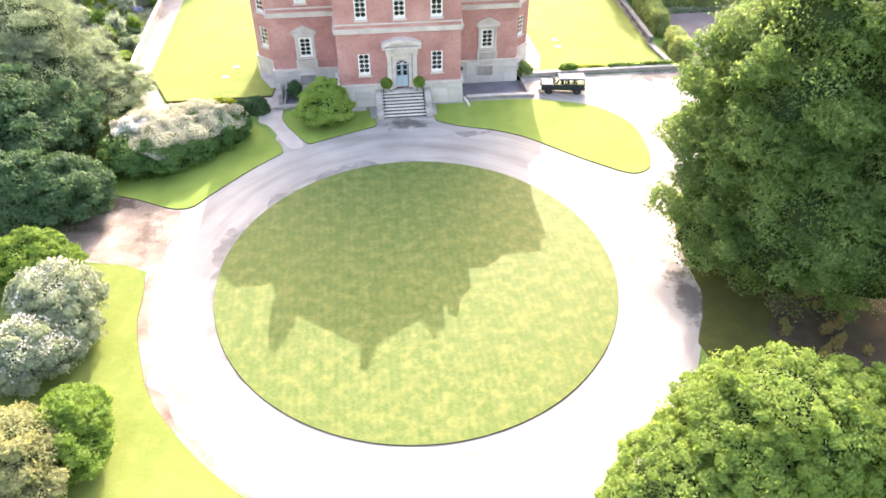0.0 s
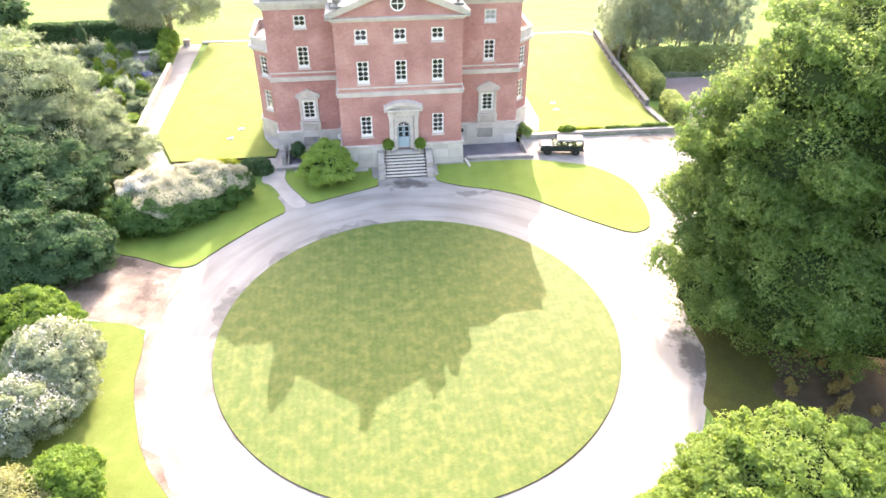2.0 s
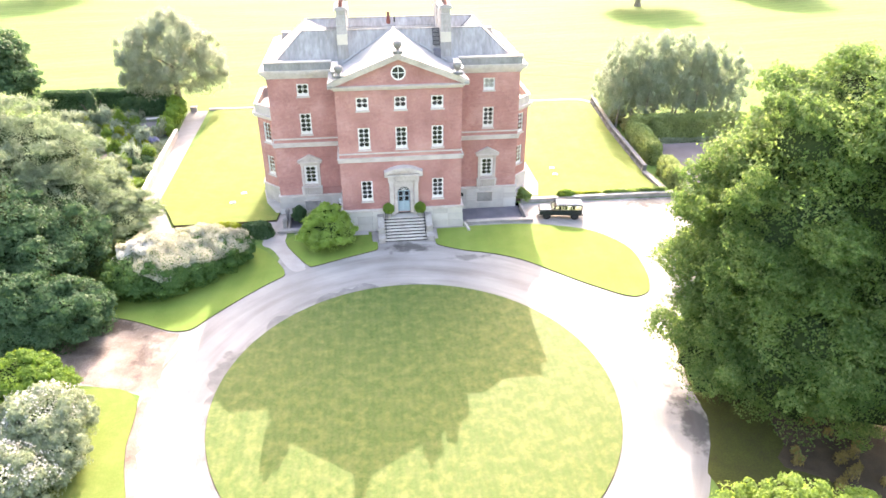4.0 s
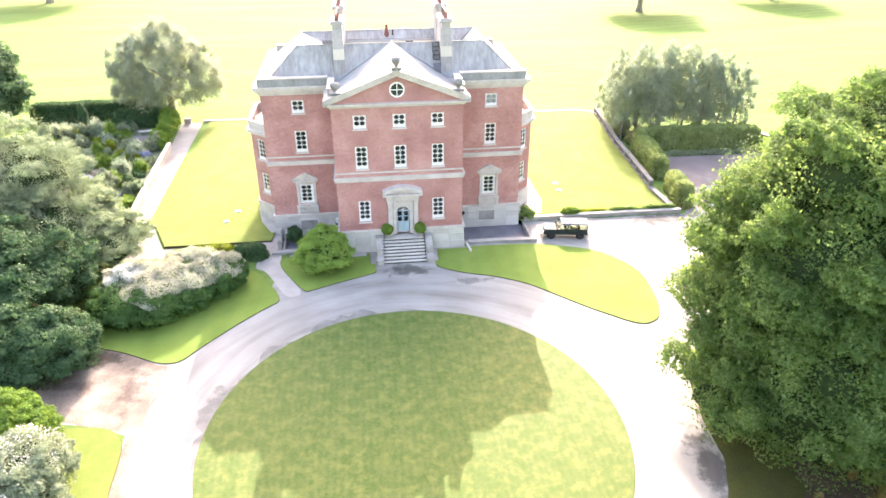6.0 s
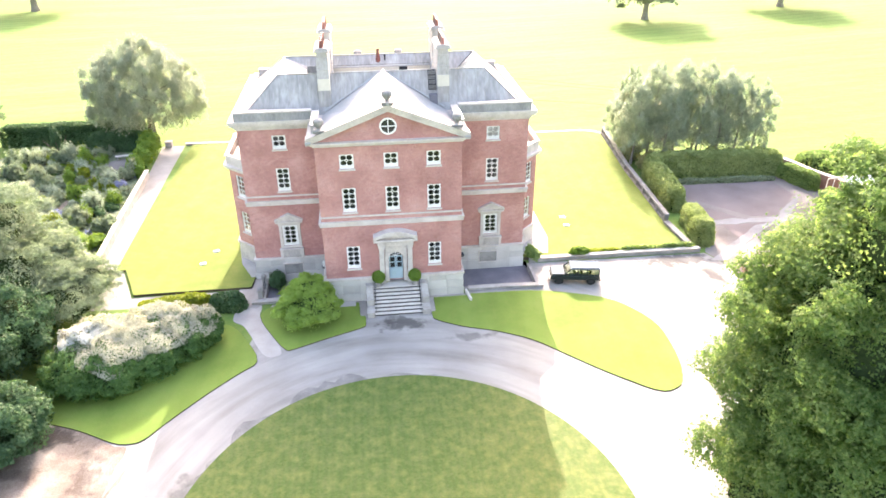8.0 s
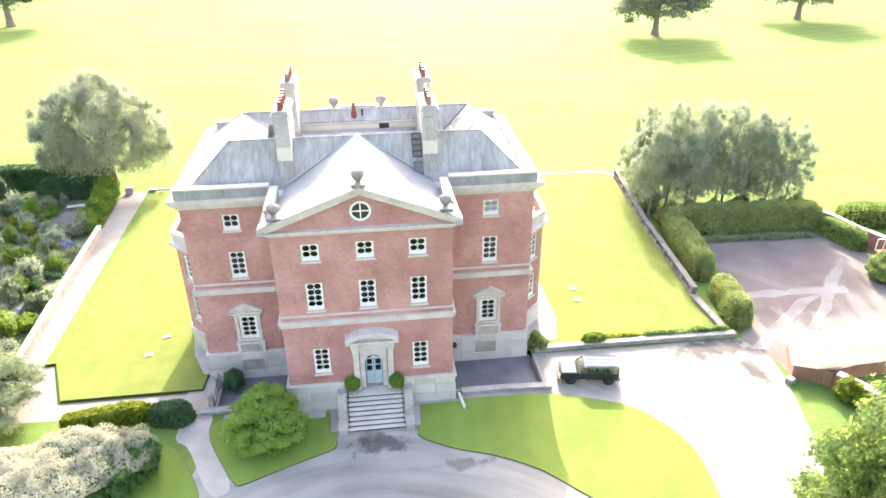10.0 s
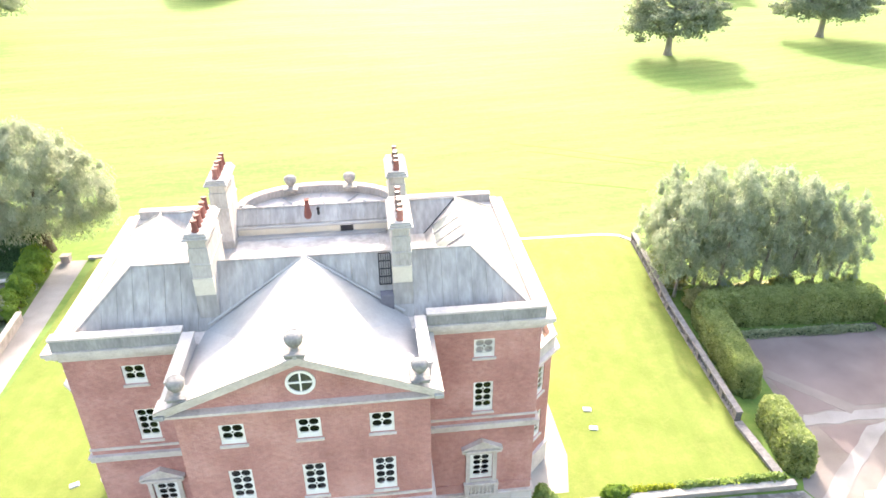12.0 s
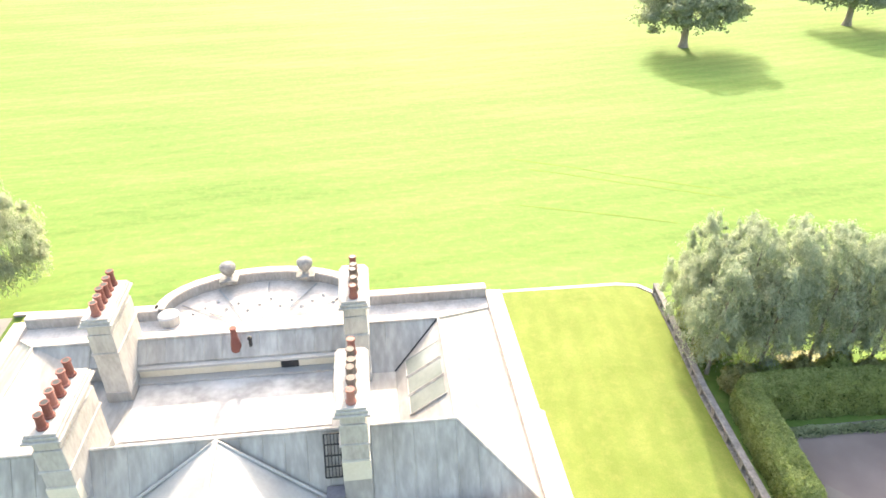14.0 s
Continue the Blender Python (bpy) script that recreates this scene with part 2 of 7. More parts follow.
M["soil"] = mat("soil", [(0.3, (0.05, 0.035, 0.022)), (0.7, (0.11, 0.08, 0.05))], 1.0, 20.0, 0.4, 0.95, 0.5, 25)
M["tarmac"] = mat("tarmac", [(0.3, (0.145, 0.115, 0.108)), (0.7, (0.225, 0.182, 0.172))], 3.0, 40.0, 0.35, 0.9, 0.3, 60)
M["yard"] = mat("yard_gravel", [(0.35, (0.15, 0.127, 0.112)), (0.65, (0.25, 0.22, 0.2))], 3.0, 40.0, 0.35, 0.95, 0.4, 60)
M["slate_paving"] = mat("slate_paving", [(0.3, (0.10, 0.10, 0.12)), (0.7, (0.20, 0.19, 0.21))], 1.2, 12.0, 0.35, 0.7, 0.3, 20)
M["flags"] = mat("flagstone", [(0.3, (0.27, 0.24, 0.22)), (0.7, (0.42, 0.39, 0.36))], 1.0, 14.0, 0.3, 0.85, 0.3, 20, piece=0.35)
M["brick"] = mat("red_brick", [(0.3, (0.305, 0.137, 0.12)), (0.5, (0.422, 0.207, 0.181)), (0.7, (0.532, 0.294, 0.258))], 2.4, 5.0, 0.3, 0.9, 0.25, 25, spec=0.2, extra=coursed(0.075, 0.225, 0.008, (1.5, 1.9, 1.9, 1)))
M["old_brick"] = mat("old_brick", [(0.25, (0.22, 0.11, 0.08)), (0.75, (0.38, 0.21, 0.15))], 1.0, 9.0, 0.4, 0.9, 0.3, 25, extra=coursed(0.08, 0.24, 0.01, (1.4, 1.5, 1.5, 1)))
M["stone"] = mat("grey_sandstone", [(0.3, (0.40, 0.35, 0.312)), (0.5, (0.545, 0.487, 0.442)), (0.7, (0.66, 0.60, 0.552))], 0.8, 7.0, 0.4, 0.85, 0.25, 22, spec=0.25)
M["tread_stone"] = mat("pale_tread_stone", [(0.3, (0.50, 0.455, 0.40)), (0.7, (0.66, 0.61, 0.55))], 0.8, 14.0, 0.3, 0.8, 0.2, 20)
M["ashlar"] = mat("ashlar", [(0.25, (0.40, 0.37, 0.34)), (0.5, (0.53, 0.495, 0.455)), (0.75, (0.62, 0.585, 0.54))], 1.2, 16.0, 0.35, 0.85, 0.25, 22, spec=0.25, piece=0.3)
M["stone_dark"] = mat("weathered_stone", [(0.25, (0.17, 0.16, 0.15)), (0.5, (0.30, 0.28, 0.26)), (0.75, (0.42, 0.39, 0.36))], 0.7, 12.0, 0.35, 0.9, 0.3, 22)
M["lead"] = mat("lead_sheet", [(0.32, (0.215, 0.205, 0.192)), (0.5, (0.31, 0.296, 0.28)), (0.68, (0.44, 0.423, 0.402))], 1.2, 2.6, 0.45, 0.6, 0.1, 8, spec=0.4, stretch=(1.7, 0.6, 0.5))
M["lead_flat"] = mat("lead_flat", [(0.25, (0.25, 0.246, 0.242)), (0.5, (0.33, 0.325, 0.318)), (0.75, (0.41, 0.403, 0.395))], 1.2, 8.0, 0.3, 0.5, 0.12, 8, spec=1.0)
M["lead_stained"] = mat("stained_lead", [(0.32, (0.22, 0.215, 0.21)), (0.5, (0.38, 0.37, 0.36)), (0.66, (0.50, 0.49, 0.48))], 1.3, 3.0, 0.35, 0.7, 0.12, 8)
M["urn_stone"] = mat("urn_stone", [(0.28, (0.12, 0.118, 0.11)), (0.5, (0.22, 0.212, 0.2)), (0.72, (0.32, 0.31, 0.295))], 0.4, 7.0, 0.4, 0.9, 0.3, 18)
M["balustrade_stone"] = mat("balustrade_stone", [(0.28, (0.09, 0.088, 0.088)), (0.5, (0.165, 0.16, 0.16)), (0.72, (0.27, 0.262, 0.26))], 0.5, 6.0, 0.45, 0.9, 0.3, 18)
M["parapet_stone"] = mat("parapet_stone", [(0.28, (0.19, 0.184, 0.18)), (0.5, (0.285, 0.276, 0.27)), (0.72, (0.39, 0.38, 0.372))], 0.9, 9.0, 0.45, 0.85, 0.25, 18, stretch=(1, 1, 0.35))
M["chimney_stone"] = mat("chimney_stone", [(0.28, (0.25, 0.238, 0.225)), (0.5, (0.37, 0.353, 0.335)), (0.72, (0.47, 0.452, 0.432))], 0.8, 9.0, 0.4, 0.85, 0.25, 18, stretch=(1, 1, 0.4))
M["step_stone"] = mat("step_side_stone", [(0.28, (0.28, 0.258, 0.23)), (0.5, (0.385, 0.355, 0.32)), (0.72, (0.475, 0.445, 0.405))], 0.6, 9.0, 0.4, 0.88, 0.25, 18)
M["sooty_clay"] = mat("sooty_clay", [(0.3, (0.10, 0.07, 0.06)), (0.7, (0.24, 0.19, 0.17))], 0.3, 12.0, 0.4, 0.9, 0.2, piece=0.4)
M["linen"] = mat("linen_blind", [(0.3, (0.55, 0.48, 0.44)), (0.7, (0.68, 0.62, 0.57))], 0.5, 20.0, 0.3, 0.9, 0.1)
M["white_paint"] = mat("white_paint", [(0.3, (0.70, 0.68, 0.64)), (0.7, (0.80, 0.79, 0.76))], 0.8, 20.0, 0.3, 0.5, 0.05)
M["pale_blue"] = mat("pale_blue_paint", [(0.3, (0.32, 0.43, 0.47)), (0.7, (0.40, 0.51, 0.55))], 0.6, 20.0, 0.3, 0.5, 0.05)
M["terracotta"] = mat("terracotta", [(0.3, (0.17, 0.062, 0.05)), (0.7, (0.33, 0.15, 0.125))], 0.5, 15.0, 0.4, 0.85, 0.2, piece=0.4)
M["clay_tile"] = mat("clay_tile", [(0.3, (0.21, 0.16, 0.14)), (0.7, (0.32, 0.26, 0.23))], 0.9, 10.0, 0.4, 0.9, 0.2, piece=0.3)
M["iron"] = mat("black_iron", [(0.3, (0.015, 0.015, 0.017)), (0.7, (0.04, 0.04, 0.042))], 0.5, 20.0, 0.3, 0.5, 0.1)
M["cream"] = mat("cream_render", [(0.3, (0.48, 0.44, 0.36)), (0.7, (0.60, 0.56, 0.47))], 0.8, 10.0, 0.3, 0.85, 0.15)
M["bark"] = mat("bark", [(0.3, (0.06, 0.045, 0.035)), (0.7, (0.16, 0.13, 0.10))], 0.6, 8.0, 0.5, 0.95, 0.6, 10, stretch=(1, 1, 0.3))
M["bark_pale"] = mat("pale_bark", [(0.3, (0.14, 0.12, 0.10)), (0.7, (0.34, 0.31, 0.27))], 0.5, 8.0, 0.5, 0.95, 0.5, 10, stretch=(1, 1, 0.3))
# near-black green: shade between the leaves, put into the colour of the cores
M["inner_shade"] = mat("crown_inner_shade", [(0.3, (0.018, 0.03, 0.011)), (0.7, (0.042, 0.062, 0.023))], 0.5, 6.0, 0.5, 0.95, 0.6, 8, spec=0.05)
M["car_paint"] = mat("dark_green_car_paint", [(0.3, (0.012, 0.02, 0.018)), (0.7, (0.02, 0.03, 0.027))], 1.0, 30.0, 0.2, 0.4, 0.0, spec=0.35)
# matt blue-grey: the sky's reflection put into the base colour
M["car_gloss"] = mat("sky_tinted_car_paint", [(0.3, (0.115, 0.15, 0.195)), (0.7, (0.14, 0.18, 0.23))], 1.0, 30.0, 0.2, 0.6, 0.0, spec=0.06)
M["rubber"] = mat("tyre_rubber", [(0.3, (0.012, 0.012, 0.012)), (0.7, (0.03, 0.03, 0.03))], 0.4, 30.0, 0.3, 0.9, 0.1)
M["steel"] = mat("grey_steel", [(0.3, (0.35, 0.35, 0.36)), (0.7, (0.5, 0.5, 0.5))], 0.4, 30.0, 0.3, 0.4, 0.05, metallic=0.8)
M["roof_glass"] = mat("roof_glass", [(0.3, (0.17, 0.19, 0.175)), (0.7, (0.26, 0.28, 0.26))], 0.8, 6.0, 0.2, 0.12, 0.0, spec=0.6)
M["lamp_glass"] = mat("lamp_glass", [(0.3, (0.6, 0.6, 0.6)), (0.7, (0.75, 0.75, 0.75))], 0.3, 30.0, 0.2, 0.1, 0.0, spec=0.6)
# darkness of the rooms, given as a near-black colour
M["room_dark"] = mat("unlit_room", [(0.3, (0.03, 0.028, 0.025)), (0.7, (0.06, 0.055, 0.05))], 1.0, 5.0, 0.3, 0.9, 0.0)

glass = bpy.data.materials.new("window_glass")
glass.use_nodes = True
gb = glass.node_tree.nodes["Principled BSDF"]
gb.inputs["Base Color"].default_value = (0.85, 0.88, 0.88, 1)
gb.inputs["Roughness"].default_value, gb.inputs["Transmission Weight"].default_value, gb.inputs["IOR"].default_value = 0.03, 1.0, 1.45
M["glass"] = glass
tinted = glass.copy()
tinted.name = "tinted_car_glass"
tinted.node_tree.nodes["Principled BSDF"].inputs["Base Color"].default_value = (0.78, 0.87, 0.83, 1)
M["car_glass"] = tinted


def leaf(name, dark, mid, light, trans=0.35, scale=1.2, tint=(1.18, 1.13, 0.65)):
    return mat(name, [(0.2, dark), (0.5, mid), (0.85, light)], scale, 3.0, 0.3, 0.6, 0.0, spec=0.2, island=0.22, translucent=trans, tint=tint)


M["leaf_oak"] = leaf("oak_leaf", (0.045, 0.11, 0.034), (0.16, 0.255, 0.088), (0.42, 0.50, 0.21), 0.7, 2.4, (1.2, 1.18, 0.78))
# pale grey-green: distance haze put into the leaf colour
M["leaf_park_haze"] = leaf("hazed_park_leaf", (0.13, 0.16, 0.11), (0.22, 0.255, 0.17), (0.36, 0.39, 0.27), 0.36, 2.5, (1.05, 1.08, 0.8))
M["leaf_bright"] = leaf("bright_leaf", (0.10, 0.18, 0.03), (0.18, 0.295, 0.052), (0.31, 0.42, 0.095), 0.52, 2.0)
M["leaf_dark"] = leaf("dark_evergreen_leaf", (0.032, 0.075, 0.034), (0.072, 0.138, 0.06), (0.165, 0.245, 0.12), 0.42, 1.5, (1.02, 1.08, 0.8))
M["leaf_rhodo"] = leaf("rhododendron_leaf", (0.035, 0.085, 0.025), (0.075, 0.155, 0.042), (0.16, 0.26, 0.075), 0.35, 1.2)
M["leaf_soft"] = leaf("soft_conifer_leaf", (0.09, 0.135, 0.08), (0.245, 0.305, 0.20), (0.51, 0.55, 0.41), 0.62, 2.5, (1.0, 1.05, 0.85))
M["leaf_grey"] = leaf("grey_green_leaf", (0.24, 0.285, 0.21), (0.41, 0.465, 0.36), (0.58, 0.62, 0.50), 0.62, 2.0, (0.98, 1.04, 0.88))
M["leaf_willow"] = leaf("willow_leaf", (0.215, 0.245, 0.165), (0.36, 0.395, 0.28), (0.52, 0.55, 0.415), 0.5, 2.0, (0.95, 1.0, 0.92))
M["leaf_birch"] = leaf("birch_leaf", (0.20, 0.24, 0.175), (0.355, 0.405, 0.30), (0.56, 0.60, 0.47), 0.56, 2.0, (0.96, 1.02, 0.85))
M["leaf_hedge"] = leaf("hedge_leaf", (0.10, 0.165, 0.048), (0.225, 0.315, 0.10), (0.43, 0.51, 0.20), 0.48, 1.0, (1.08, 1.12, 0.68))
M["leaf_privet"] = leaf("privet_leaf", (0.13, 0.18, 0.065), (0.31, 0.365, 0.15), (0.56, 0.61, 0.30), 0.52, 1.0, (1.06, 1.12, 0.68))
M["leaf_fresh"] = leaf("fresh_leaf", (0.17, 0.28, 0.055), (0.30, 0.44, 0.11), (0.52, 0.62, 0.22), 0.58, 2.0)
M["leaf_lime"] = leaf("lime_leaf", (0.132, 0.192, 0.018), (0.216, 0.276, 0.030), (0.336, 0.372, 0.060), 0.50, 1.0)
M["leaf_silver"] = leaf("silver_leaf", (0.18, 0.22, 0.135), (0.30, 0.345, 0.225), (0.45, 0.49, 0.345), 0.50, 1.2, (1.02, 1.06, 0.82))
M["leaf_olive"] = leaf("olive_leaf", (0.16, 0.175, 0.075), (0.30, 0.315, 0.15), (0.46, 0.46, 0.25), 0.52, 1.6, (1.1, 1.08, 0.7))
M["leaf_maple"] = leaf("maple_leaf", (0.15, 0.235, 0.055), (0.24, 0.34, 0.085), (0.38, 0.47, 0.16), 0.58, 1.6, (1.15, 1.15, 0.65))
M["petal"] = leaf("faded_blossom", (0.30, 0.32, 0.22), (0.455, 0.455, 0.36), (0.61, 0.595, 0.52), 0.45, 0.9, (1.05, 1.05, 0.85))
M["petal_white"] = leaf("white_blossom", (0.42, 0.44, 0.42), (0.60, 0.60, 0.58), (0.75, 0.74, 0.72), 0.3, 1.0)
M["petal_blue"] = leaf("blue_blossom", (0.15, 0.17, 0.32), (0.25, 0.28, 0.48), (0.40, 0.42, 0.6), 0.3, 1.0)
M["leaf_dry"] = leaf("dry_fern", (0.16, 0.12, 0.045), (0.28, 0.22, 0.085), (0.42, 0.35, 0.15), 0.40, 1.0)
M["leaf_copper"] = leaf("copper_leaf", (0.24, 0.14, 0.07), (0.40, 0.26, 0.14), (0.58, 0.42, 0.25), 0.43, 1.0)


# ---- mesh helpers ----
def part(name, bm, material, parent=None, label=""):
    me = bpy.data.meshes.new(name)
    bm.normal_update()
    bm.to_mesh(me)
    bm.free()
    for m in (material if isinstance(material, (list, tuple)) else [material]):
        me.materials.append(M[m])
    ob = new(name, me)
    if parent is not None:
        ob.parent = parent
    if label:
        ob["label"] = label
    return ob


def empty(name, at=(0, 0, 0), rz=0.0):
    ob = new(name)
    ob.matrix_world = pose(*at, 0, 0, rz)
    ob.empty_display_size = 0.3
    return ob


def box(bm, x0, y0, z0, x1, y1, z1, bevel=0.0):
    vs = [bm.verts.new(p) for p in ((x0, y0, z0), (x1, y0, z0), (x1, y1, z0), (x0, y1, z0), (x0, y0, z1), (x1, y0, z1), (x1, y1, z1), (x0, y1, z1))]
    fs = [bm.faces.new([vs[i] for i in f]) for f in ((3, 2, 1, 0), (4, 5, 6, 7), (0, 1, 5, 4), (1, 2, 6, 5), (2, 3, 7, 6), (3, 0, 4, 7))]
    if bevel:
        bmesh.ops.bevel(bm, geom=list({e for f in fs for e in f.edges}), offset=bevel, segments=1, affect='EDGES')
    return vs


def prism(bm, poly, z0, z1):
    """A solid of the plan poly (counter-clockwise) between two heights."""
    lo = [bm.verts.new((x, y, z0)) for x, y in poly]
    hi = [bm.verts.new((x, y, z1)) for x, y in poly]
    n = len(poly)
    bm.faces.new(hi)
    bm.faces.new(lo[::-1])
    for i in range(n):
        bm.faces.new((lo[i], lo[(i + 1) % n], hi[(i + 1) % n], hi[i]))


def solid(bm, front, shift):
    """A solid between the polygon front (3D points) and its copy moved by shift."""
    a = [bm.verts.new(p) for p in front]
    b = [bm.verts.new(Vector(p) + Vector(shift)) for p in front]
    n = len(front)
    bm.faces.new(a)
    bm.faces.new(b[::-1])
    for i in range(n):
        bm.faces.new((a[(i + 1) % n], a[i], b[i], b[(i + 1) % n]))
    bmesh.ops.recalc_face_normals(bm, faces=bm.faces[:])


def lathe(bm, profile, c=(0, 0, 0), seg=16):
    """A turned solid from (radius, height) pairs, upwards."""
    rings = []
    for r, z in profile:
        rings.append([bm.verts.new((c[0] + max(r, 0.001) * math.cos(2 * math.pi * i / seg), c[1] + max(r, 0.001) * math.sin(2 * math.pi * i / seg), c[2] + z)) for i in range(seg)])
    for a, b in zip(rings, rings[1:]):
        for i in range(seg):
            bm.faces.new((a[i], a[(i + 1) % seg], b[(i + 1) % seg], b[i]))
    bm.faces.new(rings[0][::-1])
    bm.faces.new(rings[-1])


def tube(bm, p0, p1, r0, r1, seg=8):
    """A tapered limb between two points."""
    p0, p1 = Vector(p0), Vector(p1)
    q = (p1 - p0).to_track_quat('Z', 'Y')
    rings = []
    for p, r in ((p0, r0), (p1, r1)):
        rings.append([bm.verts.new(p + q @ Vector((r * math.cos(2 * math.pi * i / seg), r * math.sin(2 * math.pi * i / seg), 0))) for i in range(seg)])
    a, b = rings
    for i in range(seg):
        bm.faces.new((a[i], a[(i + 1) % seg], b[(i + 1) % seg], b[i]))
    bm.faces.new(a[::-1])
    bm.faces.new(b)


def offset(poly, d):
    """The plan poly (counter-clockwise) moved out by d."""
    n, out = len(poly), []
    for i in range(n):
        p, c, q = Vector(poly[i - 1]), Vector(poly[i]), Vector(poly[(i + 1) % n])
        e1, e2 = (c - p).normalized(), (q - c).normalized()
        n1, n2 = Vector((e1.y, -e1.x)), Vector((e2.y, -e2.x))
        b = (n1 + n2) / max(0.3, 1 + n1.dot(n2))
        out.append((c.x + b.x * d, c.y + b.y * d))
    return out


def smooth_poly(poly, times=2):
    """Round off the corners of a plan."""
    for _ in range(times):
        out = []
        for i in range(len(poly)):
            (ax, ay), (bx, by) = poly[i], poly[(i + 1) % len(poly)]
            out += [(0.8 * ax + 0.2 * bx, 0.8 * ay + 0.2 * by), (0.2 * ax + 0.8 * bx, 0.2 * ay + 0.8 * by)]
        poly = out
    return poly


def setting(ob, label, category):
    return tagged(ob, label, category, kind="structure")


# ---- foliage ----
def fill_mesh(me, verts, faces):
    """Put triangles into a mesh in one go."""
    me.vertices.add(len(verts))
    me.vertices.foreach_set("co", np.ascontiguousarray(verts, np.float32).ravel())
    me.loops.add(3 * len(faces))
    me.loops.foreach_set("vertex_index", np.ascontiguousarray(faces, np.int32).ravel())
    me.polygons.add(len(faces))
    me.polygons.foreach_set("loop_start", np.arange(0, 3 * len(faces), 3, dtype=np.int32))
    me.update()
    me.validate()


def leaf_mesh(name, lobes, n, size, seed, core=0.7, droop=0.0, low=-0.62, shell=(0.74, 1.06), aspect=0.62, clump=0.25, sprays=0, spray_r=(0.9, 1.7), ruffle=0.5, reach=(0.8, 1.02), flat=0.55, under=1.0, front=None, up=0.25):
    """A crown: many small leaves over uneven lobes (centre and radii) and the sprays that stand out from them, round
    dark cores painted for inner shade.
    under: how thickly the lobes behind the sprays are leaved; front: the side that carries most of the leaves."""
    rng = np.random.default_rng(seed)
    L = np.array(lobes, float)
    main = len(L)
    if sprays:
        w0 = L[:, 3] * L[:, 4] + L[:, 4] * L[:, 5]
        k0 = rng.choice(main, size=sprays, p=w0 / w0.sum())
        d0 = rng.normal(size=(sprays, 3))
        d0[:, 2] = np.abs(d0[:, 2] + 0.3) - 0.35
        d0 /= np.linalg.norm(d0, axis=1, keepdims=True)
        r0 = rng.uniform(spray_r[0], spray_r[1], sprays)[:, None]
        c0 = L[k0, :3] + d0 * L[k0, 3:] * rng.uniform(reach[0], reach[1], sprays)[:, None]
        L = np.concatenate([L, np.concatenate([c0, r0 * rng.uniform(0.7, 1.2, (sprays, 1)), r0 * rng.uniform(0.7, 1.2, (sprays, 1)), r0 * flat], 1)])
    w = (L[:, 3] * L[:, 4] + L[:, 4] * L[:, 5] + L[:, 3] * L[:, 5])
    w[:main] *= under
    mid = L[:main, :3].mean(0)
    pos, nor = [], []
    got = 0
    while got < n:
        k = rng.choice(len(L), size=n, p=w / w.sum())
        d = rng.normal(size=(n, 3))
        d /= np.linalg.norm(d, axis=1, keepdims=True)
        f = 1.0 + clump * (np.sin(7 * d[:, 0] + k) * np.sin(6 * d[:, 1] + 2 * k) + np.sin(9 * d[:, 2] + 5 * d[:, 0] + k)) * 0.5
        f *= 1 + 0.22 * np.maximum(0, np.sin(11 * np.arctan2(d[:, 1], d[:, 0]) + 3 * k)) * (k >= main)
        r = rng.uniform(shell[0], shell[1], n) * f
        p = L[k, :3] + d * L[k, 3:] * r[:, None]
        ok = (d[:, 2] > np.where(k < main, low, -0.25)) & (p[:, 2] > 0.03)
        if front is not None:
            ok &= ((p - mid) @ np.array(front) > -1.5) | (rng.random(n) < 0.4)
        for j in range(main):
            q = (p - L[j, :3]) / L[j, 3:]
            ok &= ~((k != j) & ((q ** 2).sum(1) < np.where(k < main, 0.55, 0.35)))
        pos.append(p[ok])
        nor.append(d[ok])
        got += int(ok.sum())
    p, d = np.concatenate(pos)[:n], np.concatenate(nor)[:n]
    nn = d + rng.normal(scale=ruffle, size=d.shape)
    nn[:, 2] += up
    nn /= np.linalg.norm(nn, axis=1, keepdims=True)
    t = np.cross(nn, rng.normal(size=nn.shape))
    if droop:
        t = t * (1 - droop) + np.array([0, 0, -1.0]) * droop * np.linalg.norm(t, axis=1, keepdims=True)
        t -= nn * (t * nn).sum(1, keepdims=True)
    t /= np.linalg.norm(t, axis=1, keepdims=True) + 1e-9
    b = np.cross(nn, t)
    s = size * rng.uniform(0.55, 1.35, n)[:, None]
    bend = nn * s * 0.2
    v = np.stack([p + t * s, p - t * s * 0.7 + b * s * aspect * 1.1 - bend, p - t * s * 0.7 - b * s * aspect * 1.1 - bend], 1).reshape(-1, 3)
    faces = np.arange(3 * n).reshape(-1, 3)
    # dark cores stand for the shaded inside of the crown
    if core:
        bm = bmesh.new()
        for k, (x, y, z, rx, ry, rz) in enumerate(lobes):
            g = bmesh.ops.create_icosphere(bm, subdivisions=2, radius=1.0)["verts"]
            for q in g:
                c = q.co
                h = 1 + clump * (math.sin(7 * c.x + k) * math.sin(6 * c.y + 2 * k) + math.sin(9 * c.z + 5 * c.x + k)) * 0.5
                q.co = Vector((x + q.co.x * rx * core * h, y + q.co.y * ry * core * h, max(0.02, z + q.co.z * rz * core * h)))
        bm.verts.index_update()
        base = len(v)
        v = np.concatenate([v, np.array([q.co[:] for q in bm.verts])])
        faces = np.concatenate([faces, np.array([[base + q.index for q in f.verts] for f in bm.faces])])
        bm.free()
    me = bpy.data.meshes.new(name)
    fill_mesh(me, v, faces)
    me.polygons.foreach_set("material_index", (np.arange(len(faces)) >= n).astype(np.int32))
    return me


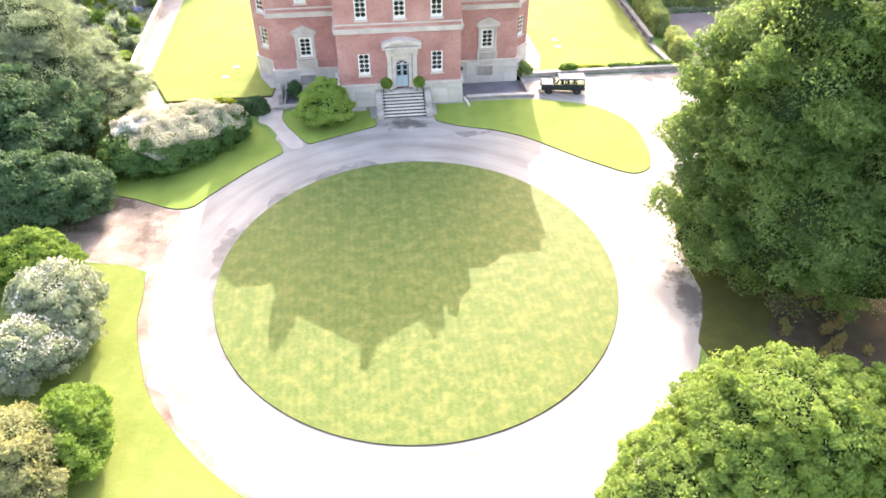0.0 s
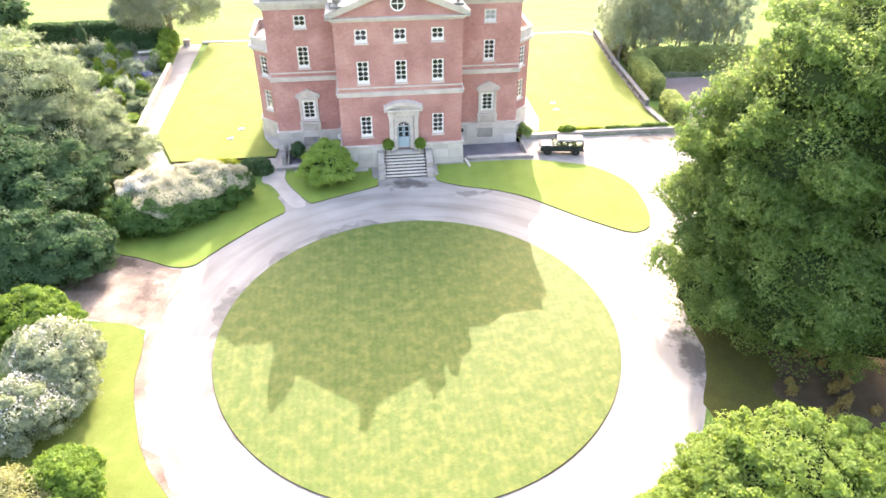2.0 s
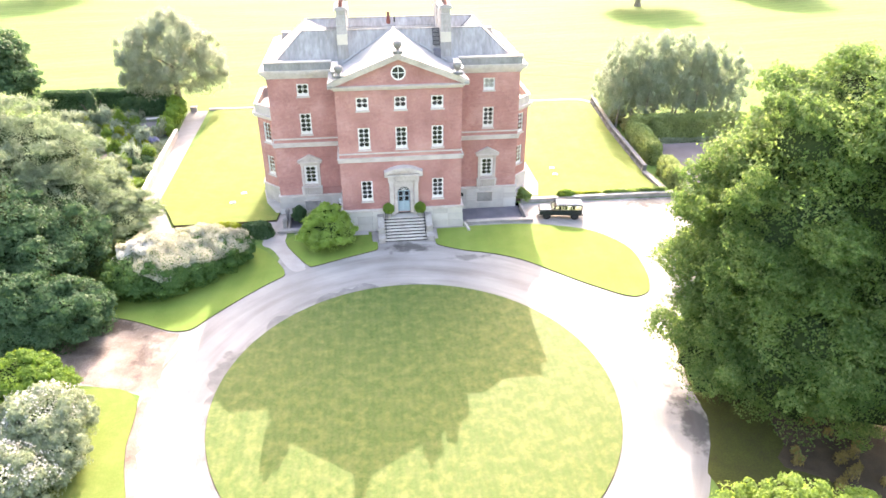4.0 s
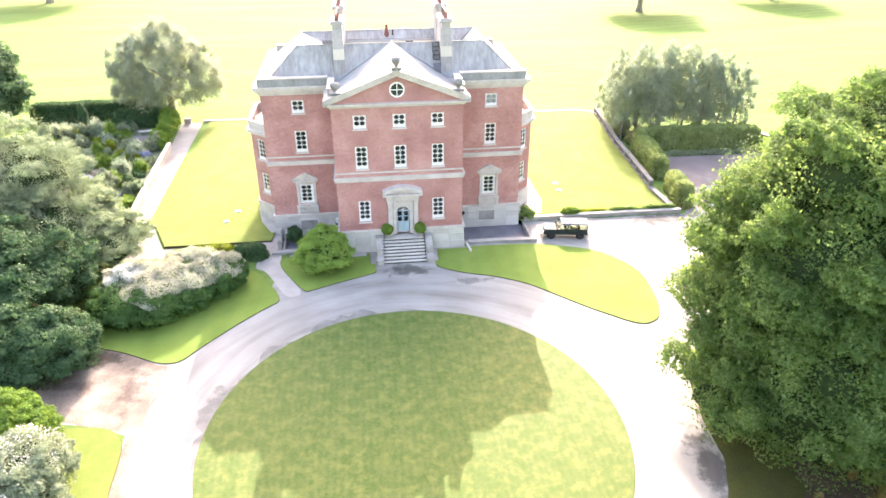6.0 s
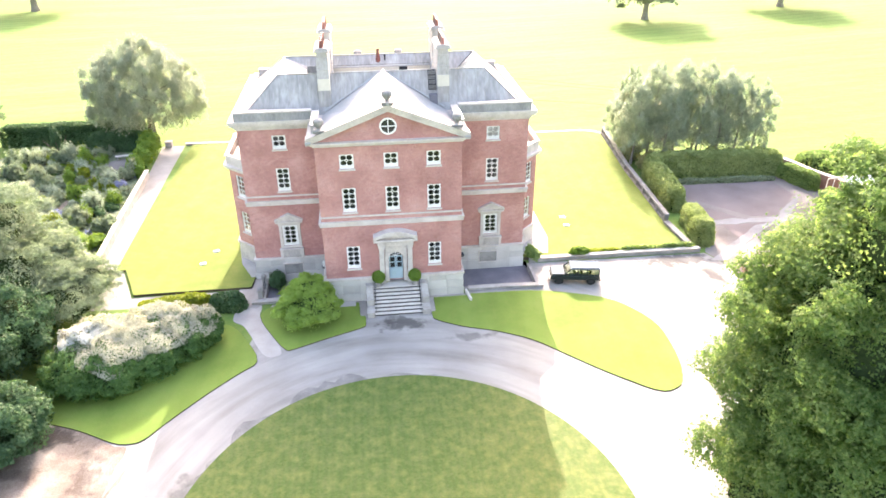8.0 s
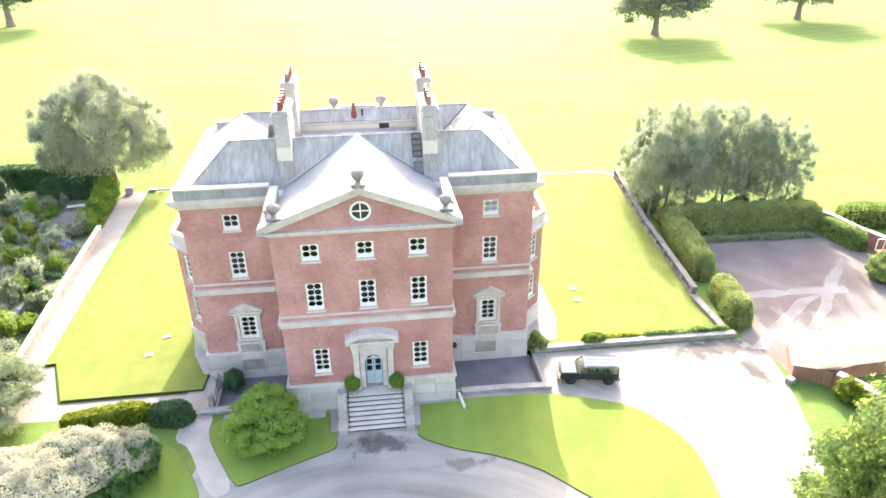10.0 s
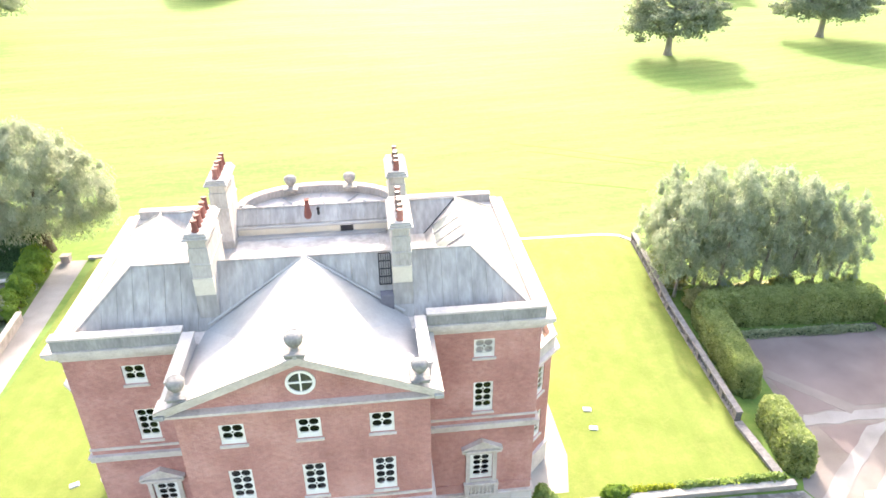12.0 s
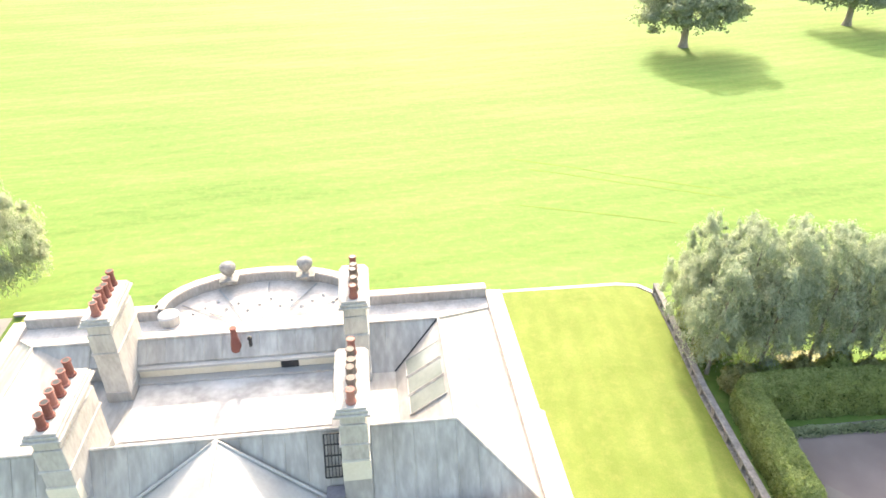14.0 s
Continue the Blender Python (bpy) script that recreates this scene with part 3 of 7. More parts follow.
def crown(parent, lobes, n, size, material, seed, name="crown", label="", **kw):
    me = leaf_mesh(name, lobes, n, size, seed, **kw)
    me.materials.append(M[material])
    me.materials.append(M["inner_shade"])
    ob = new(name, me)
    if parent is not None:
        ob.parent = parent
    if label:
        ob["label"] = label
    return ob


def limbs(parent, base, top, r, spread, n, seed, material="bark"):
    """A tapered trunk with a flared foot and n limbs into the crown."""
    rnd = random.Random(seed)
    bm = bmesh.new()
    b, t = Vector(base), Vector(top)
    tube(bm, b - Vector((0, 0, 0.1)), b.lerp(t, 0.12), r * 1.5, r, 10)
    tube(bm, b.lerp(t, 0.12), b.lerp(t, 0.6), r, r * 0.7, 10)
    tube(bm, b.lerp(t, 0.6), t, r * 0.7, r * 0.2, 8)
    trunk = part("trunk", bm, material, parent)
    for i in range(n):
        bm = bmesh.new()
        a = 2 * math.pi * i / n + rnd.uniform(-0.4, 0.4)
        s = b.lerp(t, rnd.uniform(0.3, 0.75))
        e = s + Vector((math.cos(a) * spread, math.sin(a) * spread, rnd.uniform(0.3, 0.8) * spread))
        mid = s.lerp(e, 0.5) + Vector((0, 0, 0.08 * spread))
        tube(bm, s, mid, r * 0.38, r * 0.25, 6)
        tube(bm, mid, e, r * 0.25, r * 0.07, 6)
        part("limb", bm, material, trunk)
    return trunk


def tree(name, label, base, top, r, spread, lobes, n, size, material, seed, bark="bark", group="", nlimbs=7, **kw):
    e = empty(name, base)
    loc = [(x - base[0], y - base[1], z - base[2], a, b, c) for x, y, z, a, b, c in lobes]
    limbs(e, (0, 0, 0), Vector(top) - Vector(base), r, spread, nlimbs, seed, bark)
    crown(e, loc, n, size, material, seed, **kw)
    return tagged(e, label, "tree", group)


def shrub(name, label, at, lobes, n, size, material, seed, group="", category="shrub", flowers=None, **kw):
    """A bush: short stems and a crown; lobes are given from its foot."""
    e = empty(name, at)
    bm = bmesh.new()
    rnd = random.Random(seed)
    big = max(l[2] + l[5] for l in lobes)
    for i in range(5):
        a = 2 * math.pi * i / 5 + rnd.random()
        tube(bm, (0.1 * math.cos(a), 0.1 * math.sin(a), -0.02), (0.35 * big * math.cos(a), 0.35 * big * math.sin(a), 0.6 * big), 0.05, 0.02, 6)
    part("stem", bm, "bark", e)
    crown(e, lobes, n, size, material, seed, name="foliage", **kw)
    if flowers:
        fm, fl, fn, fs = flowers
        crown(e, fl, fn, fs, fm, seed + 1, name="blossom", label="faded pale blossom", core=0, low=0.0, shell=(0.98, 1.1))
    return tagged(e, label, category, group)


# ---- ground ----
PIT_E = (5.62, 0.7, 11.7, 4.5)      # sunken basement area east of the entrance
PIT_W = (-10.4, 0.9, -5.35, 4.5)   # and west of it


def ground_sheet():
    xs = [-2500, -600, -150, PIT_W[0], PIT_W[2], PIT_E[0], PIT_E[2], 150, 600, 2500]
    ys = [-2500, -600, -150, PIT_E[1], PIT_W[1], 4.5, 150, 600, 2500]
    bm = bmesh.new()
    grid = {}
    for i, x in enumerate(xs):
        for j, y in enumerate(ys):
            grid[i, j] = bm.verts.new((x, y, 0))
    for i in range(len(xs) - 1):
        for j in range(len(ys) - 1):
            cx, cy = (xs[i] + xs[i + 1]) / 2, (ys[j] + ys[j + 1]) / 2
            if any(p[0] < cx < p[2] and p[1] < cy < p[3] for p in (PIT_E, PIT_W)):
                continue
            bm.faces.new((grid[i, j], grid[i + 1, j], grid[i + 1, j + 1], grid[i, j + 1]))
    return setting(part("ground", bm, "park"), "sunlit parkland grass reaching to the horizon", "grass")


def slab(name, poly, z0, z1, material, label, category, parent=None):
    bm = bmesh.new()
    prism(bm, poly, z0, z1)
    return setting(part(name, bm, material, parent), label, category)


def wobble(poly, step=0.9, amp=0.06, seed=1):
    """Finer, slightly uneven edges for a plan."""
    out = []
    for i in range(len(poly)):
        a, b = Vector(poly[i]), Vector(poly[(i + 1) % len(poly)])
        n = max(1, int((b - a).length / step))
        for k in range(n):
            p = a.lerp(b, k / n)
            h = noise.noise(Vector((p.x * 0.7, p.y * 0.7, seed)))
            nrm = Vector((b.y - a.y, a.x - b.x)).normalized()
            out.append(tuple(p + nrm * amp * h))
    return out


def lawn(name, poly, top, material, label):
    """A raised lawn: a cut edge of soil with the turf on it."""
    bm = bmesh.new()
    prism(bm, poly, -0.02, top - 0.025)
    soil = setting(part(name, bm, "soil"), label, "lawn")
    bm = bmesh.new()
    prism(bm, offset(poly, -0.02), top - 0.025, top)
    part("turf", bm, material, soil)
    return soil


ground_sheet()
slab("drive", wobble([(-2.9, -0.3), (-9.8, 0.2), (-11, -5), (-16, -10), (-22, -11.4), (-34, -10), (-34, -17.5), (-24, -19.2), (-21.6, -19.7), (-19.6, -20.2), (-18.0, -21.1),
                      (-17.45, -26.1), (-15.75, -31.4), (-12.85, -35.3), (-9.8, -38.2), (-6.4, -40.6), (-2.5, -42.0), (1.5, -42.0), (5.4, -40.9), (9.2, -38.6), (12.4, -35.4), (13.5, -33.5), (14.8, -31.4), (16.2, -28.7), (16.85, -26.9), (17.0, -23.8), (17.6, -20.4), (21, -17), (25, -12.5), (27.4, -6.5),
                      (28.8, -0.7), (29.0, 1.5), (28.0, 3.9), (12.0, 4.05), (12.0, 0.5), (6.0, 0.5), (6.0, -0.3), (2.9, -0.3)][::-1], 1.2, 0.12, 3), -0.03, 0.012, "gravel",
     "pale raked gravel carriage drive round the circular lawn", "drive")
slab("track", wobble([(-17.0, -14.6), (-17.3, -19.5), (-18.2, -20.9), (-21.5, -19.6), (-25, -19.0), (-34, -17.6), (-34, -10.4), (-22.3, -11.6), (-20.3, -12.6)][::-1], 0.7, 0.25, 9), 0.0, 0.017, "track",
     "worn brown gravel track leading off under the trees", "track")

def margin(name, r0, r1, a0, a1, seed, material, label, z=0.018, c=(-0.75, -23.1), ky=1.043):
    """A ragged worn band along the edge of the circular drive."""
    n = 70
    inner, outer = [], []
    for i in range(n + 1):
        a = radians(a0 + (a1 - a0) * i / n)
        w = 0.5 + 0.9 * noise.noise(Vector((6 * math.cos(a), 6 * math.sin(a), seed))) + 0.5 * noise.noise(Vector((25 * math.cos(a), 25 * math.sin(a), seed)))
        fade = min(1.0, 4.0 * min(i, n - i) / n)
        r = r0 + (r1 - r0) * max(0.04, w) * fade
        inner.append((c[0] + r0 * math.cos(a), c[1] + ky * r0 * math.sin(a)))
        outer.append((c[0] + r * math.cos(a), c[1] + ky * r * math.sin(a)))
    return slab(name, (outer + inner[::-1]) if r1 > r0 else (inner + outer[::-1]), 0.0, z, material, label, "gravel")


margin("drive_margin_inner", 12.6, 13.7, 60, 235, 3, "gravel_worn", "worn darker gravel along the lawn edge")
margin("drive_margin_outer", 17.1, 15.9, 150, 245, 5, "track", "brown grit along the outer edge of the drive")
CIRCLE = [(-0.75 + 12.65 * math.cos(2 * math.pi * i / 96), -23.1 + 13.2 * math.sin(2 * math.pi * i / 96)) for i in range(96)]
lawn("circular_lawn", CIRCLE, 0.085, "turf", "mown circular lawn with a cut edge inside the drive")
lawn("east_bed_lawn", smooth_poly([(2.7, -3.5), (4.8, -4.75), (7.3, -5.6), (9.7, -7.0), (11.6, -9.0), (13.7, -11.2), (16.8, -13.9), (18.5, -13.2), (19.4, -10.4), (19.6, -6.0), (17.2, -2.2), (11.7, -0.35), (6.2, -0.25), (3.4, -0.27), (3.04, -0.27), (3.01, -0.6), (2.98, -2.1), (2.97, -2.4), (2.85, -2.42), (2.66, -2.45), (2.64, -2.7)], 2), 0.085, "turf_lush", "mown lawn wedge beside the drive")
lawn("small_lawn", smooth_poly([(-2.7, -3.95), (-2.44, -3.7), (-2.42, -2.7), (-2.45, -2.42), (-2.7, -2.37), (-2.86, -2.33), (-2.88, -2.0), (-2.9, -0.7), (-2.94, -0.42), (-3.3, -0.4), (-9.9, 0.0), (-10.8, -1.5), (-8.3, -6.2), (-7.6, -6.0), (-5.6, -5.1)], 2), 0.085, "turf_lush", "small shaded lawn beside the entrance steps")
lawn("west_bed_lawn", smooth_poly([(-9.8, -7.1), (-12.3, -2.4), (-14.2, -2.0), (-23.0, -1.0), (-24.5, -11.0), (-22.3, -11.9), (-20.3, -12.7), (-17.6, -14.3), (-16.2, -14.3), (-15.0, -12.6), (-13.0, -10.2), (-11.3, -8.4)], 2), 0.085, "turf_lush", "lawn below the rhododendron bank")
lawn("southwest_lawn", smooth_poly([(-17.75, -22.6), (-18.0, -21.5), (-18.6, -20.7), (-19.6, -20.2), (-21.6, -20.0), (-30, -21), (-42, -26), (-48, -38), (-43, -52), (-28, -58), (-14, -54), (-8.6, -46), (-7.2, -40.4), (-9.9, -38.4), (-12.95, -35.4), (-15.85, -31.5), (-17.55, -26.2)], 1), 0.085, "turf_side", "mown verge along the outside of the drive")
lawn("east_side_lawn", [(11.4, 4.65), (27.15, 4.5), (27.2, 20), (28.4, 33), (28.6, 35.2), (27.6, 36.4), (26, 36.8), (11.4, 37.0)], 0.32, "turf_side", "bright mown lawn on the east side of the house")
lawn("west_side_lawn", wobble([(-23.65, 6.95), (-22.9, 7.05), (-21.1, 2.75), (-11.7, 2.8), (-11.4, 6.5), (-11.4, 38), (-23.3, 38.4)], 2.0, 0.05, 4), 0.20, "turf_side", "bright mown lawn on the west side of the house")
slab("west_path", [(-28, 1.2), (-19, 0.9), (-12.0, 0.9), (-11.3, 1.2), (-11.3, 2.65), (-21.25, 2.6), (-23.0, 6.9), (-23.8, 6.8), (-24.3, 38.6), (-27.0, 38.6), (-26.1, 22), (-25.7, 10)], -0.02, 0.014, "path_gravel", "pale gravel path along the garden wall, toned for the willow's shade", "path")
slab("stone_path", smooth_poly([(-8.2, -6.45), (-10.7, -1.6), (-10.5, 0.3), (-11.9, 1.0), (-12.6, -0.6), (-12.6, -1.9), (-11.6, -2.5), (-9.65, -6.95)], 2), 0.0, 0.03, "flags", "pale stone path from the drive to the side terrace", "path")
slab("side_terrace", [(-12.9, 0.9), (-11.0, -0.3), (-10.5, 0.4), (-10.5, 4.25), (-11.5, 4.4), (-12.6, 3.5)], 0.0, 0.036, "flags", "worn stone paving beside the basement area", "paving")
slab("west_apron", [(-11.2, 4.4), (-11.2, 12.5), (-12.6, 12.0), (-13.6, 10), (-13.0, 6.8), (-11.9, 4.4)], 0.1, 0.212, "gravel_plain", "pale gravel strip against the house wall", "paving")
slab("east_apron", [(13.9, 5.2), (14.6, 8), (14.6, 14), (13.0, 16.5), (11.4, 16.5), (11.4, 5.2)], 0.2, 0.332, "gravel_plain", "pale gravel strip against the house wall", "paving")
slab("yard", [(28.1, 4.0), (29.05, 1.5), (29.3, -0.4), (31, 0.5), (41, 1.0), (52, 2.0), (52, 14), (45.5, 18), (44.5, 19.6), (31.5, 19.6), (30.6, 9)], -0.02, 0.010, "yard", "pale gravel yard beyond the hedge", "yard")
slab("parking_area", [(31.45, 10.1), (35.7, 10.5), (38.6, 10.4), (42.9, 14.7), (42.7, 17.7), (42.0, 19.3), (32.2, 19.3), (31.5, 14.6)], 0.0, 0.024, "tarmac", "grey tarmac parking area framed by hedges", "parking")
slab("parking_line", [(31.3, 14.1), (35.0, 9.7), (35.9, 10.4), (31.7, 15.0)], 0.01, 0.034, "yard", "pale gravel strip across the tarmac", "parking")
# pale slabs for wheel tracks and for sunlight between the tree shadows
YARD_STREAKS = ([(31.3, 9.1), (35.5, 9.05), (40.1, 8.9), (40.4, 9.9), (35.6, 10.05), (31.7, 10.05)], [(27.9, 2.5), (29.3, 2.3), (31.9, 4.6), (35.4, 7.4), (38.0, 9.0), (35.4, 8.5), (31.0, 5.1)], [(31.0, 2.1), (32.3, 2.2), (37.5, 7.1), (39.2, 9.3), (43.0, 13.7), (43.3, 14.7), (39.3, 11.0), (35.4, 6.0)])
for i, poly in enumerate(YARD_STREAKS):
    slab("yard_streak", wobble(poly, 0.35, 0.2, 20 + i), 0.0, 0.03 + 0.004 * i, "path_gravel", "pale streak across the yard, wheel track and sunlight in one colour", "track")
slab("parking_strip", [(32.1, 8.85), (32.46, 6.3), (34.6, 7.1), (36.4, 8.7)], 0.0, 0.024, "tarmac", "grey tarmac patch on the yard", "parking")

# sunken areas
for nm, p in (("basement_area_east", PIT_E), ("basement_area_west", PIT_W)):
    bm = bmesh.new()
    box(bm, p[0], p[1], -0.55, p[2], p[3], -0.38)
    fl = setting(part(nm, bm, "slate_paving"), "dark slate paved basement area below ground level", "paving")
    bm = bmesh.new()
    t = 0.25
    box(bm, p[0] - t, p[1] - t, -0.5, p[2] + (0 if p[2] < 0 else t), p[1], 0.16, 0.02)
    if p is PIT_E:
        box(bm, p[2], p[1], -0.5, p[2] + t, p[3] - 0.6, 0.16, 0.02)
    else:
        box(bm, p[0] - t, p[1], -0.5, p[0], p[3] - 0.9, 0.16, 0.02)
    part("retaining_wall", bm, "stone_dark", fl)


# ---- the house ----
WING, BAY, BACK, Y_W = 11.3, 5.32, 17.6, 4.5
BOW = [(4.9 * math.cos(a), 17.6 + 3.0 * math.sin(a)) for a in [math.pi * i / 16 for i in range(17)]]
PLAN = [(-BAY, 0), (BAY, 0), (BAY, Y_W), (WING, Y_W), (WING, BACK)] + BOW + [(-WING, BACK), (-WING, Y_W), (-BAY, Y_W)]
house = tagged(empty("country_house", (0, 8, 0)), "three-storey red brick mansion with stone dressings and lead roof", "house")


def hpart(name, bm, material, parent=None, label=""):
    """A part of the house, built in world metres."""
    bmesh.ops.translate(bm, verts=bm.verts[:], vec=(0, -8, 0))
    return part(name, bm, material, parent or house, label)


def wall(u0, u1, z0, z1, holes, place, thick=0.45, material="brick", name="wall"):
    """An upright wall with openings; place maps (u, depth, z) into the world."""
    us = sorted({u0, u1, *[h[0] for h in holes], *[h[1] for h in holes]})
    zs = sorted({z0, z1, *[h[2] for h in holes], *[h[3] for h in holes]})
    bm = bmesh.new()

    def face(*pts):
        bm.faces.new([bm.verts.new(place(*p)) for p in pts])

    for a, b in zip(us, us[1:]):
        for c, d in zip(zs, zs[1:]):
            if any(h[0] < (a + b) / 2 < h[1] and h[2] < (c + d) / 2 < h[3] for h in holes):
                continue
            face((a, 0, c), (b, 0, c), (b, 0, d), (a, 0, d))
            face((b, thick, c), (a, thick, c), (a, thick, d), (b, thick, d))
    for a, b, c, d in holes:
        face((a, 0, c), (a, thick, c), (b, thick, c), (b, 0, c))
        face((a, 0, d), (b, 0, d), (b, thick, d), (a, thick, d))
        face((a, 0, c), (a, 0, d), (a, thick, d), (a, thick, c))
        face((b, 0, c), (b, thick, c), (b, thick, d), (b, 0, d))
    face((u0, 0, z0), (u0, 0, z1), (u0, thick, z1), (u0, thick, z0))
    face((u1, 0, z0), (u1, thick, z0), (u1, thick, z1), (u1, 0, z1))
    face((u0, 0, z1), (u1, 0, z1), (u1, thick, z1), (u0, thick, z1))
    bmesh.ops.remove_doubles(bm, verts=bm.verts[:], dist=0.0005)
    return hpart(name, bm, material)


COLS = (-3.1, 0.1, 3.22)
SIDE = (-8.27, 8.45)
W_TALL, W_LOW = (1.02, 1.95), (1.05, 1.12)
front_holes = [(c - W_LOW[0] / 2, c + W_LOW[0] / 2, 11.3, 12.42) for c in COLS] + [(c - W_TALL[0] / 2, c + W_TALL[0] / 2, 7.83, 9.78) for c in COLS]
front_holes += [(c - W_TALL[0] / 2, c + W_TALL[0] / 2, 2.95, 4.9) for c in (COLS[0], COLS[2])] + [(0.15 - 0.56, 0.15 + 0.56, 1.72, 4.3)]
wall(-BAY, BAY, 2.15, 13.2, front_holes, lambda u, d, z: (u, d, z))
wing_holes = {}
for s, c in zip((-1, 1), SIDE):
    hs = [(c - W_LOW[0] / 2, c + W_LOW[0] / 2, 11.4, 12.52), (c - W_TALL[0] / 2, c + W_TALL[0] / 2, 7.88, 9.83), (c - 0.62, c + 0.62, 2.95, 4.85)]
    a, b = (-WING, -BAY) if s < 0 else (BAY, WING)
    wall(a, b, 1.9, 13.2, hs, lambda u, d, z: (u, Y_W + d, z))
# returns of the centre, the flanks and the back
wall(0.455, Y_W - 0.005, 2.15, 13.2, [], lambda u, d, z: (BAY - d, u, z), 0.4)
wall(0.455, Y_W - 0.005, 2.15, 13.2, [], lambda u, d, z: (-BAY + d, u, z), 0.4)
flank = [(9.89, 10.91, 10.3, 12.25), (13.79, 14.81, 10.3, 12.25)]
wall(Y_W + 0.455, BACK - 0.455, 1.9, 13.2, flank, lambda u, d, z: (WING - d, u, z), 0.45)
wall(Y_W + 0.455, BACK - 0.455, 1.9, 13.2, flank, lambda u, d, z: (-WING + d, u, z), 0.45)
wall(-WING, -4.9, 1.9, 13.2, [], lambda u, d, z: (u, BACK - d, z), 0.45)
wall(4.9, WING, 1.9, 13.2, [], lambda u, d, z: (u, BACK - d, z), 0.45)
bm = bmesh.new()
for (ax, ay), (bx, by) in zip(BOW, BOW[1:]):
    solid(bm, [(ax, ay, 0), (bx, by, 0), (bx, by, 13.2), (ax, ay, 13.2)], (0, -0.4, 0))
hpart("bow_wall", bm, "brick")
# near-black boxes stand for the unlit rooms behind the windows
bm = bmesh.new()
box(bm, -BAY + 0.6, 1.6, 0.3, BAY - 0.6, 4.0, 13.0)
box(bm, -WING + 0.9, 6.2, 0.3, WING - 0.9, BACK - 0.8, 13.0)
hpart("unlit_interior", bm, "room_dark")

# stone plinths, in courses
blocks = []
bm = bmesh.new()
for k, (z0, z1, o) in enumerate(((-0.45, 0.55, 0.16), (0.55, 1.15, 0.13), (1.15, 1.72, 0.10))):
    for a, b, y0, y1 in ((-WING - o, -BAY + 0.02, Y_W - o, Y_W + 0.45), (BAY - 0.02, WING + o, Y_W - o, Y_W + 0.45)):
        n = 5
        for i in range(n):
            u, v = a + (b - a) * i / n, a + (b - a) * (i + 1) / n
            blocks.append((u + 0.006, y0, z0 + 0.006, v - 0.006, y1, z1 - 0.006))
for a, b in ((-WING - 0.2, -BAY), (BAY, WING + 0.2)):
    bm = bmesh.new()
    box(bm, a, Y_W - 0.2, 1.72, b, Y_W + 0.45, 1.92, 0.03)
    hpart("plinth_coping", bm, "stone")
copes = []
for z0, z1, o in ((-0.1, 0.75, 0.22), (0.75, 1.45, 0.18), (1.45, 1.95, 0.15)):
    n = 8
    for i in range(n):
        u, v = -BAY - o + (2 * BAY + 2 * o) * i / n, -BAY - o + (2 * BAY + 2 * o) * (i + 1) / n
        if -0.75 < (u + v) / 2 < 1.0 and z1 > 1.9:
            continue
        blocks.append((u + 0.006, -o, z0 + 0.006, v - 0.006, 0.45, z1 - 0.006))
    for s in (-1, 1):
        blocks.append((min(s * (BAY + o), s * (BAY - 0.4)), 0.45, z0, max(s * (BAY + o), s * (BAY - 0.4)), Y_W + 0.2, z1 - 0.006))
for a, b in ((-BAY - 0.24, -0.6), (0.9, BAY + 0.24)):
    copes.append((a, -0.24, 1.95, b, 0.4, 2.17))
for s in (-1, 1):
    copes.append((min(s * (BAY + 0.24), s * (BAY - 0.4)), 0.4, 1.95, max(s * (BAY + 0.24), s * (BAY - 0.4)), Y_W, 2.17))
for cp in copes:
    bm = bmesh.new()
    box(bm, *cp, 0.03)
    hpart("plinth_coping", bm, "stone")
plinths = {}
for s in (-1, 1):
    for z0, z1, o in ((-0.1, 0.95, 0.14), (0.95, 1.9, 0.1)):
        n = 8
        for i in range(n):
            u, v = Y_W + 0.45 + (BACK - Y_W - 0.45) * i / n, Y_W + 0.45 + (BACK - Y_W - 0.45) * (i + 1) / n
            blocks.append((min(s * (WING + o), s * (WING - 0.4)), u + 0.006, z0 + 0.006, max(s * (WING + o), s * (WING - 0.4)), v - 0.006, z1 - 0.006))
    bm = bmesh.new()
    box(bm, min(s * (WING + 0.06), s * (WING - 0.4)), Y_W + 0.45, -0.1, max(s * (WING + 0.06), s * (WING - 0.4)), BACK, 1.88)
    plinth = hpart("plinth", bm, "stone_dark", label="pale ashlar sandstone plinth")
    for bl in blocks:
        if (bl[0] + bl[3]) * s > 0:
            bm = bmesh.new()
            box(bm, *bl, 0.012)
            hpart("block", bm, "ashlar", plinth)
    plinths[s] = plinth

# framed panels under the wing windows
for s in (-1, 1):
    bm = bmesh.new()
    box(bm, s * 8.3 - 0.75, Y_W - 0.185, 0.35, s * 8.3 + 0.75, Y_W - 0.1, 1.3, 0.01)
    pn = hpart("plinth_panel", bm, "stone_dark", plinths[s], "weathered stone panel below the window")
    for x0, z0, x1, z1 in ((-0.85, 1.3, 0.85, 1.4), (-0.85, 0.25, 0.85, 0.35), (-0.85, 0.35, -0.75, 1.3), (0.75, 0.35, 0.85, 1.3)):
        bm = bmesh.new()
        box(bm, s * 8.3 + x0, Y_W - 0.23, z0, s * 8.3 + x1, Y_W - 0.1, z1, 0.01)
        hpart("panel_frame", bm, "stone", pn)

# string courses
INNER = [(-BAY, 0), (BAY, 0), (BAY, Y_W), (WING, Y_W), (WING, BACK), (-WING, BACK), (-WING, Y_W), (-BAY, Y_W)]


